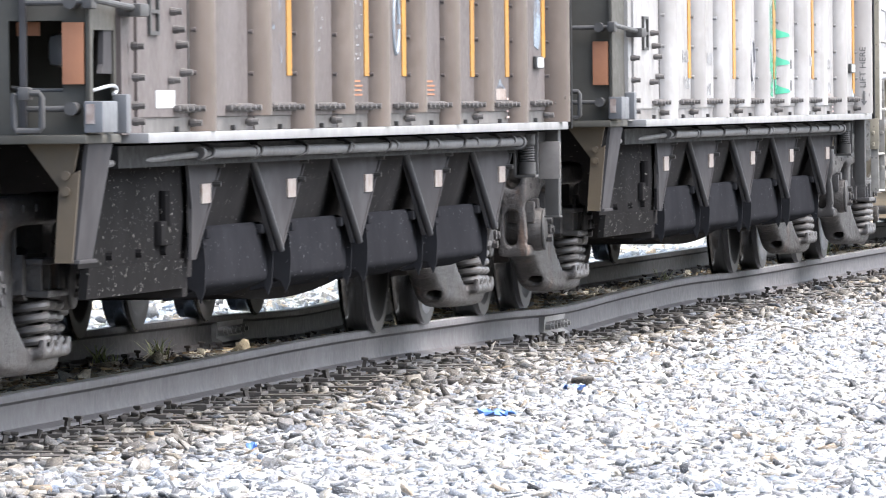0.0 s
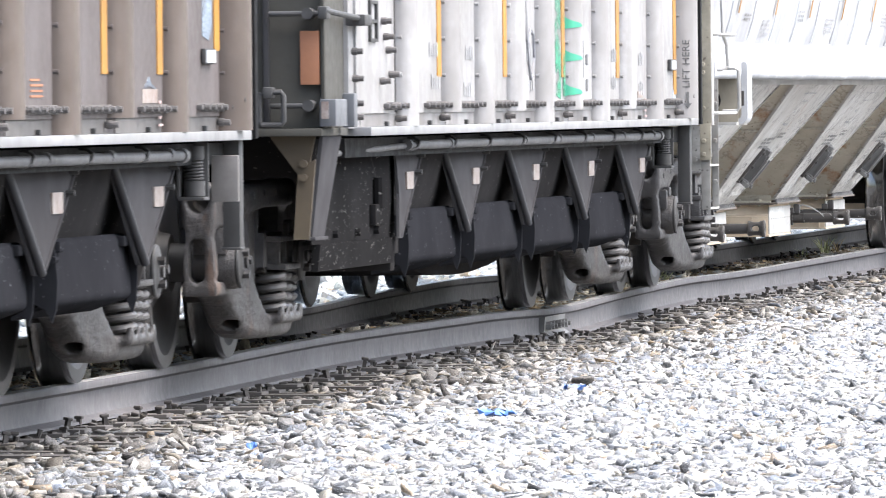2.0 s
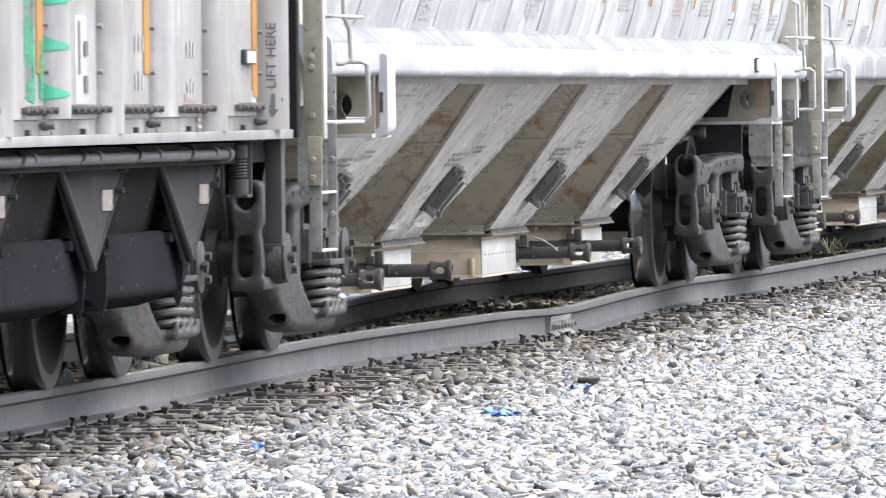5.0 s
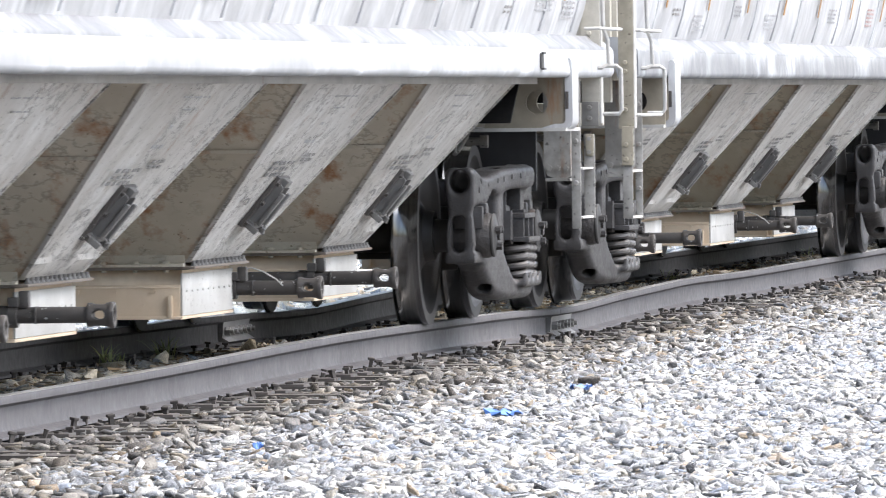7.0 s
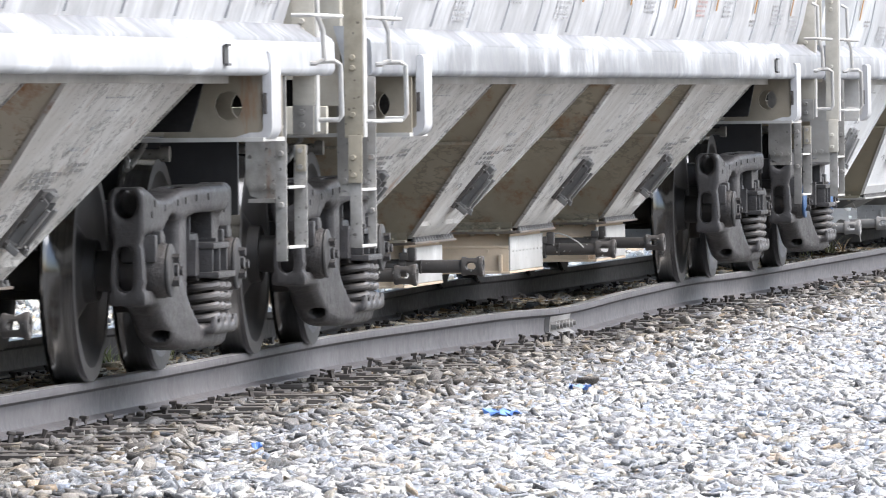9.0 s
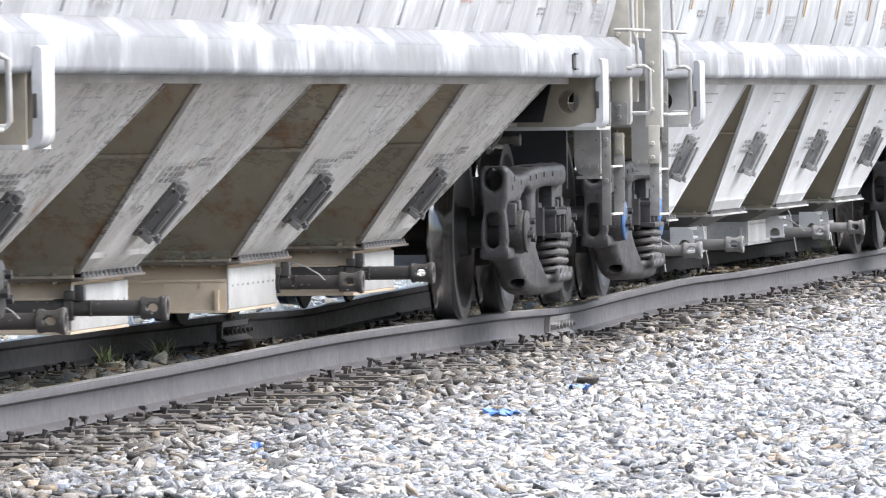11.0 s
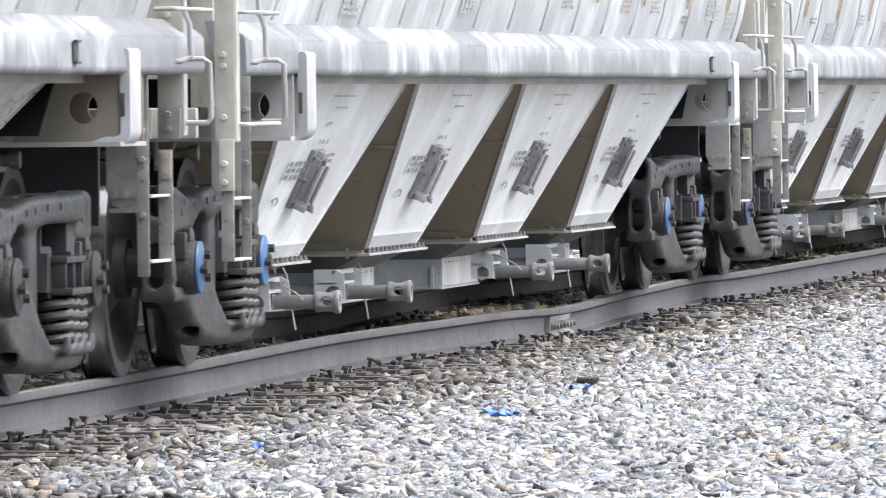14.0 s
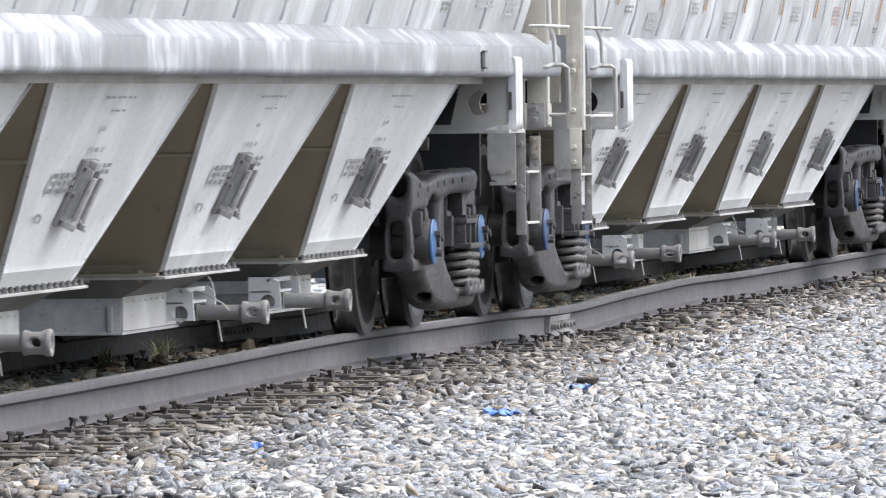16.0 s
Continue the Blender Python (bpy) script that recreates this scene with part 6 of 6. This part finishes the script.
ground = thing("ground", "pale crushed stone yard with dust", "ground", kind="structure", data=ground_geo().mesh("ground", (SOIL,), 60))


def stone_field(name, spots, sizes, material, seed, sink=0.25):
    """Many broken stones in one mesh: angular lumps from a cut cube, each turned and squeezed at random."""
    rg = np.random.RandomState(seed)
    n = len(spots)
    cube = np.array([(x, y, z) for z in (-1, 1) for y in (-1, 1) for x in (-1, 1)]) * 0.66
    tri = np.array([(0, 2, 1), (1, 2, 3), (4, 5, 6), (5, 7, 6), (0, 1, 4), (1, 5, 4), (2, 6, 3), (3, 6, 7), (0, 4, 2), (2, 4, 6), (1, 3, 5), (3, 7, 5)])
    v = cube[None] * rg.uniform(0.72, 1.15, (n, 8, 1)) + rg.uniform(-0.22, 0.22, (n, 8, 3))
    v *= np.stack([rg.uniform(0.85, 1.6, n), rg.uniform(0.85, 1.75, n), rg.uniform(0.22, 0.48, n)], 1)[:, None, :]
    q = rg.normal(size=(n, 4)) * np.array([1.0, 0.13, 0.13, 1.0])
    q /= np.linalg.norm(q, axis=1, keepdims=True)
    w, a, b, c = q.T
    rot = np.stack([np.stack([1 - 2 * (b * b + c * c), 2 * (a * b - c * w), 2 * (a * c + b * w)], -1), np.stack([2 * (a * b + c * w), 1 - 2 * (a * a + c * c), 2 * (b * c - a * w)], -1),
                    np.stack([2 * (a * c - b * w), 2 * (b * c + a * w), 1 - 2 * (a * a + b * b)], -1)], 1)
    v = np.einsum("nij,nkj->nki", rot, v) * sizes[:, None, None]
    v += spots[:, None, :]
    v[:, :, 2] += (sizes * (0.55 - sink))[:, None]
    f = (tri[None] + 8 * np.arange(n)[:, None, None]).reshape(-1, 3)
    me = bpy.data.meshes.new(name)
    me.vertices.add(8 * n)
    me.vertices.foreach_set("co", v.reshape(-1).astype(np.float32))
    me.loops.add(len(f) * 3)
    me.loops.foreach_set("vertex_index", f.reshape(-1).astype(np.int32))
    me.polygons.add(len(f))
    me.polygons.foreach_set("loop_start", np.arange(0, len(f) * 3, 3, dtype=np.int32))
    me.materials.append(material)
    me.update(calc_edges=True)
    me.validate()
    return me


def spots_in(x0, x1, y0, y1, per_m2, seed, keep=None):
    rg = np.random.RandomState(seed)
    n = int((x1 - x0) * (y1 - y0) * per_m2)
    x, y = rg.uniform(x0, x1, n), rg.uniform(y0, y1, n)
    if keep is not None:
        m = keep(x, y)
        x, y = x[m], y[m]
    z = np.array([bed_z(a, b) for a, b in zip(x, y)])
    return np.stack([x, y, z], 1), rg


def sizes_for(rg, n, mean, spread):
    return np.clip(rg.lognormal(math.log(mean), spread, n), mean * 0.45, mean * 2.6)


# yard gravel beside the track: dense near the rail, over the wedge that runs along the track
wedge = lambda x, y: (y > -5.25 + (x - 34.0) * 0.0945) & (np.random.RandomState(8).uniform(0, 1, len(y)) < np.clip((-1.35 - y) / 0.9, 0, 1))
p1, rg = spots_in(35.6, 80.0, -5.2, -1.22, 1700, 21, wedge)
tagged(new("gravel", stone_field("gravel", p1, sizes_for(rg, len(p1), 0.0132, 0.58), GRAVEL, 22)), "loose pale grey crushed limestone gravel", "gravel", kind="stuff")
p2, rg = spots_in(35.0, 92.0, -2.4, -0.80, 560, 23)
fade = rg.uniform(0, 1, len(p2)) < np.clip(np.where(p2[:, 1] > -1.36, 0.22, (2.3 + p2[:, 1]) / 1.2), 0, 1)
p2 = p2[fade]
tagged(new("ballast", stone_field("ballast", p2, sizes_for(rg, len(p2), 0.0185, 0.42), BALLAST, 24)), "dirty ballast stones along the rail", "gravel", kind="stuff")
p3, rg = spots_in(42.0, 92.0, -0.66, 0.66, 300, 25)
tagged(new("ballast", stone_field("ballast", p3, sizes_for(rg, len(p3), 0.024, 0.35), BED_BALLAST, 26)), "dirty ballast stones between the rails", "gravel", kind="stuff")
p4, rg = spots_in(54.0, 112.0, 1.0, 5.5, 100, 27)
tagged(new("gravel", stone_field("gravel", p4, sizes_for(rg, len(p4), 0.034, 0.35), SUNLIT_GRAVEL, 28)), "pale crushed stone on the far side of the track, lightened for daylight", "gravel", kind="stuff")

# ================= the train =================
open_hopper(-1.45, False, "brown grimy ribbed open hopper car with black chutes", CAST_RUST)
white_car = open_hopper(15.21, True, "whitish ribbed open hopper car with green spray paint", CAST_RUST)
covered_hopper(34.45, False, "white covered hopper car with scuffed grey slope panels", DARK_GREY, CAST)
covered_hopper(56.29, False, "white covered hopper car with rust-stained slope sheets", DARK_GREY, CAST)
covered_hopper(78.07, True, "white covered hopper car with blue bearing caps", BLUE, CAST)
covered_hopper(99.90, True, "white covered hopper car with clean light panels", DARK_BLUE, CAST)
covered_hopper(121.72, True, "white covered hopper car at the end of the row", DARK_BLUE, CAST)


def flat_patch(name, parent, material, outline, y):
    """Thin patch of paint or paper on the near side: outline in x and z."""
    g = Geo().prism([(x, y, z) for x, z in outline], (0, 0.003, 0))
    return part(name, g.mesh(name, (material,)), parent)


def seam_x(k, white):
    return SEAMS[k] + (-0.06 if white else 0.08)


FACE = -1.5250
# green spray paint: an upright band and three tapering tongues round the rib
gx = seam_x(6, True)
flat_patch("spray_paint", white_car, GREEN_MIST, [(gx - 0.40, 1.17), (gx - 0.20, 1.15), (gx - 0.20, 2.2), (gx - 0.34, 2.2), (gx - 0.41, 1.5)], FACE)
flat_patch("spray_paint", white_car, GREEN_MIST, [(gx - 0.12, 1.17), (gx - 0.034, 1.16), (gx - 0.034, 2.2), (gx - 0.10, 2.2)], FACE - 0.004)
for z in (1.19, 1.365, 1.535):
    g = Geo()
    ang = [0.10 + 1.45 * i / 7 for i in range(8)]
    low = [(gx + 0.135 * (1 - math.cos(a)) - 0.001, -1.5125 - 0.0855 * math.sin(a), z - 0.022 + 0.012 * i / 7) for i, a in enumerate(ang)]
    top = [(p[0], p[1], z + (0.040, 0.030, 0.022, 0.017, 0.013, 0.009, 0.004, -0.006)[i]) for i, p in enumerate(low)]
    g.poly(low + top, [(i, i + 1, 9 + i, 8 + i) for i in range(7)])
    part("spray_paint", g.mesh("spray_tongue", (GREEN,)), white_car)
hx = seam_x(5, True) - 0.45
loop = Geo().tube([(hx - 0.05, FACE, 1.9), (hx + 0.02, FACE, 1.62), (hx + 0.12, FACE, 1.36), (hx + 0.22, FACE, 1.255), (hx + 0.30, FACE, 1.27), (hx + 0.36, FACE, 1.36), (hx + 0.33, FACE, 1.48), (hx + 0.20, FACE, 1.50),
                   (hx + 0.12, FACE, 1.42), (hx + 0.05, FACE, 1.46), (hx + 0.0, FACE, 1.58)], 0.010, 6)
part("spray_paint", loop.mesh("spray_loop", (GREY_SPRAY,)), white_car)
# words up the flank of the last rib, and an arrow down
lx = seam_x(10, True)
flank = Matrix(((0, -0.40, -0.917, lx + 0.031), (0, 0.917, -0.40, -1.594), (1, 0, 0, 1.205), (0, 0, 0, 1)))
part("lettering", upright_writing("LIFT HERE", 0.062, STENCIL_BLACK), white_car, "black stencilled words", flank)
arrow = [(-0.115, 0.012), (-0.085, 0.034), (-0.085, 0.019), (-0.02, 0.019), (-0.02, 0.005), (-0.085, 0.005), (-0.085, -0.010)]
part("arrow", Geo().prism([(x, y, 0) for x, y in arrow], (0, 0, 0.003)).mesh("arrow", (STENCIL_BLACK,)), white_car, "black stencilled arrow", flank)
brown_car = CARS[0][0]
flat_patch("sticker", brown_car, WHITE, rect(-5.62, -5.16, 1.13, 1.20), FACE)
rg3 = random.Random(17)
for car, ink, w in ((white_car, STENCIL_PALE, True), (brown_car, FAINT, False)):
    for k in (2, 3, 5, 8, 9) if w else ():
        for z in (1.185, 1.345):
            rows = rg3.choice((3, 4))
            part("stencil", shared(("panel_writing", rows, ink.name), lambda: bars_geo(rows, 0.07, 0.028, 0.05, 40 + rows), ink), car,
                 place=pose(seam_x(k, w) - 0.40 + rg3.uniform(-0.05, 0.05), FACE, z + rg3.uniform(-0.02, 0.02), 0, -90, 0))
sx = seam_x(7, True)
flat_patch("sticker", white_car, WHITE, rect(sx - 0.50, sx - 0.26, 1.15, 1.48), FACE)
flat_patch("printed_band", white_car, STENCIL_BLACK, rect(sx - 0.45, sx - 0.40, 1.26, 1.46), FACE - 0.002)
part("stencil", bars_geo(1, 0.25, 0.09, 0.02, 77).mesh("sign_writing", (STENCIL_BLACK,)), white_car, place=pose(sx - 0.33, FACE - 0.003, 1.19, 0, -90, 0))
flat_patch("sticker", white_car, STICKER, rect(seam_x(9, True) - 0.48, seam_x(9, True) - 0.24, 1.155, 1.19), FACE)
part("stencil", shared("red_note", lambda: bars_geo(4, 0.10, 0.012, 0.018, 91), STENCIL_RED), white_car, place=pose(seam_x(9, True) - 0.16, FACE, 1.15))
flat_patch("spray_paint", white_car, STENCIL_BLUE, [(seam_x(10, True) - 0.20, 1.13), (seam_x(10, True) - 0.08, 1.12), (seam_x(10, True) - 0.10, 1.19), (seam_x(10, True) - 0.17, 1.20)], FACE)
flat_patch("sticker", white_car, WHITE, rect(seam_x(5, True) - 0.46, seam_x(5, True) - 0.32, 1.15, 1.27), FACE)
bx = lambda k: seam_x(k, False)
flat_patch("sticker", brown_car, STICKER, rect(bx(9) - 0.52, bx(9) - 0.16, 1.15, 1.205), FACE)
flat_patch("spray_paint", brown_car, BLUE_MIST, [(bx(9) - 0.50, 1.205), (bx(9) - 0.18, 1.205), (bx(9) - 0.3, 1.225), (bx(9) - 0.36, 1.255), (bx(9) - 0.44, 1.22)], FACE)
part("stencil", shared("red_note", lambda: bars_geo(4, 0.10, 0.012, 0.018, 91), STENCIL_RED), brown_car, place=pose(bx(9) - 0.14, FACE, 1.16))
for car, hx, z0 in ((brown_car, bx(10) - 0.50, 1.305), (white_car, seam_x(10, True) - 0.44, 1.305)):
    part("tag_box", shared("tag_box", lambda: Geo().rbox(0, 0.26, -0.018, 0, 0, 0.062, 0.004).use(1).box(0.02, 0.24, -0.022, -0.017, 0.006, 0.056), DARK_GREY, WHITE), car, "small box with a white face", pose(hx, FACE, z0))
flat_patch("spray_paint", brown_car, BLUE_MIST, [(bx(10) - 0.46, 1.42), (bx(10) - 0.3, 1.40), (bx(10) - 0.22, 1.46), (bx(10) - 0.21, 2.0), (bx(10) - 0.46, 2.0)], FACE)
flat_patch("spray_paint", brown_car, BLUE_MIST, [(bx(3) - 0.46, 1.9), (bx(3) - 0.40, 1.44), (bx(3) - 0.32, 1.31), (bx(3) - 0.29, 1.32), (bx(3) - 0.31, 1.5), (bx(3) - 0.36, 1.9)], FACE)
flat_patch("spray_paint", brown_car, BLUE_MIST, rect(bx(3) - 0.55, bx(3) - 0.50, 1.455, 1.485), FACE)
ring = [(bx(6) - 0.36 + 0.085 * math.cos(a), FACE, 1.50 + 0.135 * math.sin(a)) for a in np.linspace(0, 6.1, 24)]
part("spray_paint", Geo().tube(ring, 0.010, 6).mesh("spray_ring", (PALE_BLUE,)), brown_car)
for k in (5, 7):
    for z in (1.175, 1.195, 1.215, 1.235):
        flat_patch("stencil", brown_car, ORANGE, rect(bx(k) - 0.50, bx(k) - 0.26 + rg3.uniform(-0.05, 0.03), z, z + 0.008), FACE)
for k, n in ((5, 22), (4, 10)):
    for i in range(n):
        x0, z0 = bx(k) - rg3.uniform(0.24, 0.55), rg3.uniform(1.32, 1.6)
        flat_patch("paint_fleck", brown_car, GREY_SPRAY, [(x0, z0), (x0 + rg3.uniform(0.006, 0.03), z0 + rg3.uniform(-0.004, 0.004)), (x0 + rg3.uniform(0.0, 0.02), z0 + rg3.uniform(0.004, 0.02))], FACE)
# card holders: small framed windows near the car's corner
for car in (white_car, brown_car):
    holder = Geo().sheet(rect(-5.80, -5.56, 1.415, 1.60), [rect(-5.765, -5.595, 1.43, 1.50), rect(-5.765, -5.595, 1.515, 1.585)], "y", -1.535, 0.022)
    part("card_holder", holder.mesh("card_holder", (DARK_GREY,)), car)

# ================= small things by the track =================


def tuft_geo(seed, blades, height):
    rg4, g = random.Random(seed), Geo()
    for i in range(blades):
        a, h, s = rg4.uniform(0, 6.28), height * rg4.uniform(0.5, 1.1), rg4.uniform(0.3, 1.0)
        dx, dy, w = math.cos(a) * s, math.sin(a) * s, 0.005
        x0, y0 = rg4.uniform(-0.04, 0.04), rg4.uniform(-0.04, 0.04)
        pts = []
        for k in (0, 0.4, 0.75):
            cx, cy, cz = x0 + dx * h * k * k, y0 + dy * h * k * k, h * k
            pts += [(cx - dy * w, cy + dx * w, cz), (cx + dy * w, cy - dx * w, cz)]
        pts.append((x0 + dx * h, y0 + dy * h, h * 0.95))
        g.poly(pts, [(0, 1, 3, 2), (2, 3, 5, 4), (4, 5, 6)])
    return g


for k, (x, y, n, h) in enumerate(((52.73, 0.591, 30, 0.15), (51.04, 0.615, 24, 0.15), (51.44, 0.615, 18, 0.09), (87.8, 0.574, 22, 0.18), (88.60, 0.574, 16, 0.16), (85.80, 0.574, 22, 0.12), (75.46, 0.571, 18, 0.12))):
    thing("grass_tuft", "small green grass tuft growing between the rails", "grass", "grass between the rails", data=tuft_geo(k, n, h).mesh("grass_tuft", (GRASS if k != 4 else STRAW,), 0), place=pose(x, y, bed_z(x, y) - 0.01))


def straw_geo():
    rg5, g = random.Random(31), Geo()
    for i in range(3600):
        x, y, a, l = rg5.uniform(42, 90), rg5.choice((rg5.uniform(-0.64, -0.2), rg5.uniform(-0.6, 0.6))), rg5.uniform(0, 3.14), rg5.uniform(0.03, 0.12)
        z = bed_z(x, y) + rg5.uniform(0.015, 0.045)
        dx, dy = math.cos(a) * l, math.sin(a) * l
        g.poly([(x, y, z), (x + dx, y + dy, z + rg5.uniform(-0.01, 0.02)), (x + dx - dy * 0.06, y + dy + dx * 0.06, z), (x - dy * 0.06, y + dx * 0.06, z + 0.004)], [(0, 1, 2, 3)])
    return g


tagged(new("dry_straw", straw_geo().mesh("dry_straw", (STRAW,), 0)), "dry straw and leaf litter between the rails", "straw", kind="stuff")


def scrap_geo(seed, w, d):
    rg6, g = random.Random(seed), Geo()
    n, m = 7, 5
    pts = [(w * (i / (n - 1) - 0.5) + rg6.uniform(-1, 1) * w * 0.07, d * (j / (m - 1) - 0.5) + rg6.uniform(-1, 1) * d * 0.1, rg6.uniform(0.0, 0.035)) for i in range(n) for j in range(m)]
    f = [(i * m + j, (i + 1) * m + j, (i + 1) * m + j + 1, i * m + j + 1) for i in range(n - 1) for j in range(m - 1) if rg6.random() > 0.12]
    k = len(pts)
    return g.poly(pts + [(x, y, z - 0.004) for x, y, z in pts], f + [tuple(k + q for q in t[::-1]) for t in f])


def yard_spot(x, y):
    return pose(x, y, bed_z(x, y) + 0.018)


for x, y, w, d, seed in ((47.92, -2.166, 0.10, 0.20, 1), (44.39, -2.26, 0.14, 0.30, 2), (39.55, -1.931, 0.035, 0.06, 3)):
    thing("plastic_scrap", "crumpled bright blue plastic scrap lying on gravel", "litter", "blue scraps on the gravel", data=scrap_geo(seed, d, w).mesh("plastic_scrap", (PLASTIC,), 0), place=yard_spot(x, y))
# ================= what moves =================
def gone(t):
    """Metres that the train has gone since 9 s; it slows a little."""
    return ((0.000391783 * t - 0.01748967) * t + 5.33423106) * t - 46.9032211


def motions():
    times = [0.5 * k for k in range(33)]
    for car, x in CARS:
        walk(car, [(t, pose(x - gone(t), 0, 0)) for t in times])
    turns = [k / 8 for k in range(129)]
    for ws in WHEELSETS:
        lx = ws.location.x
        walk(ws, [(t, pose(lx, 0, RADIUS, 0, -math.degrees(gone(t) / RADIUS), 0)) for t in turns])


motions()
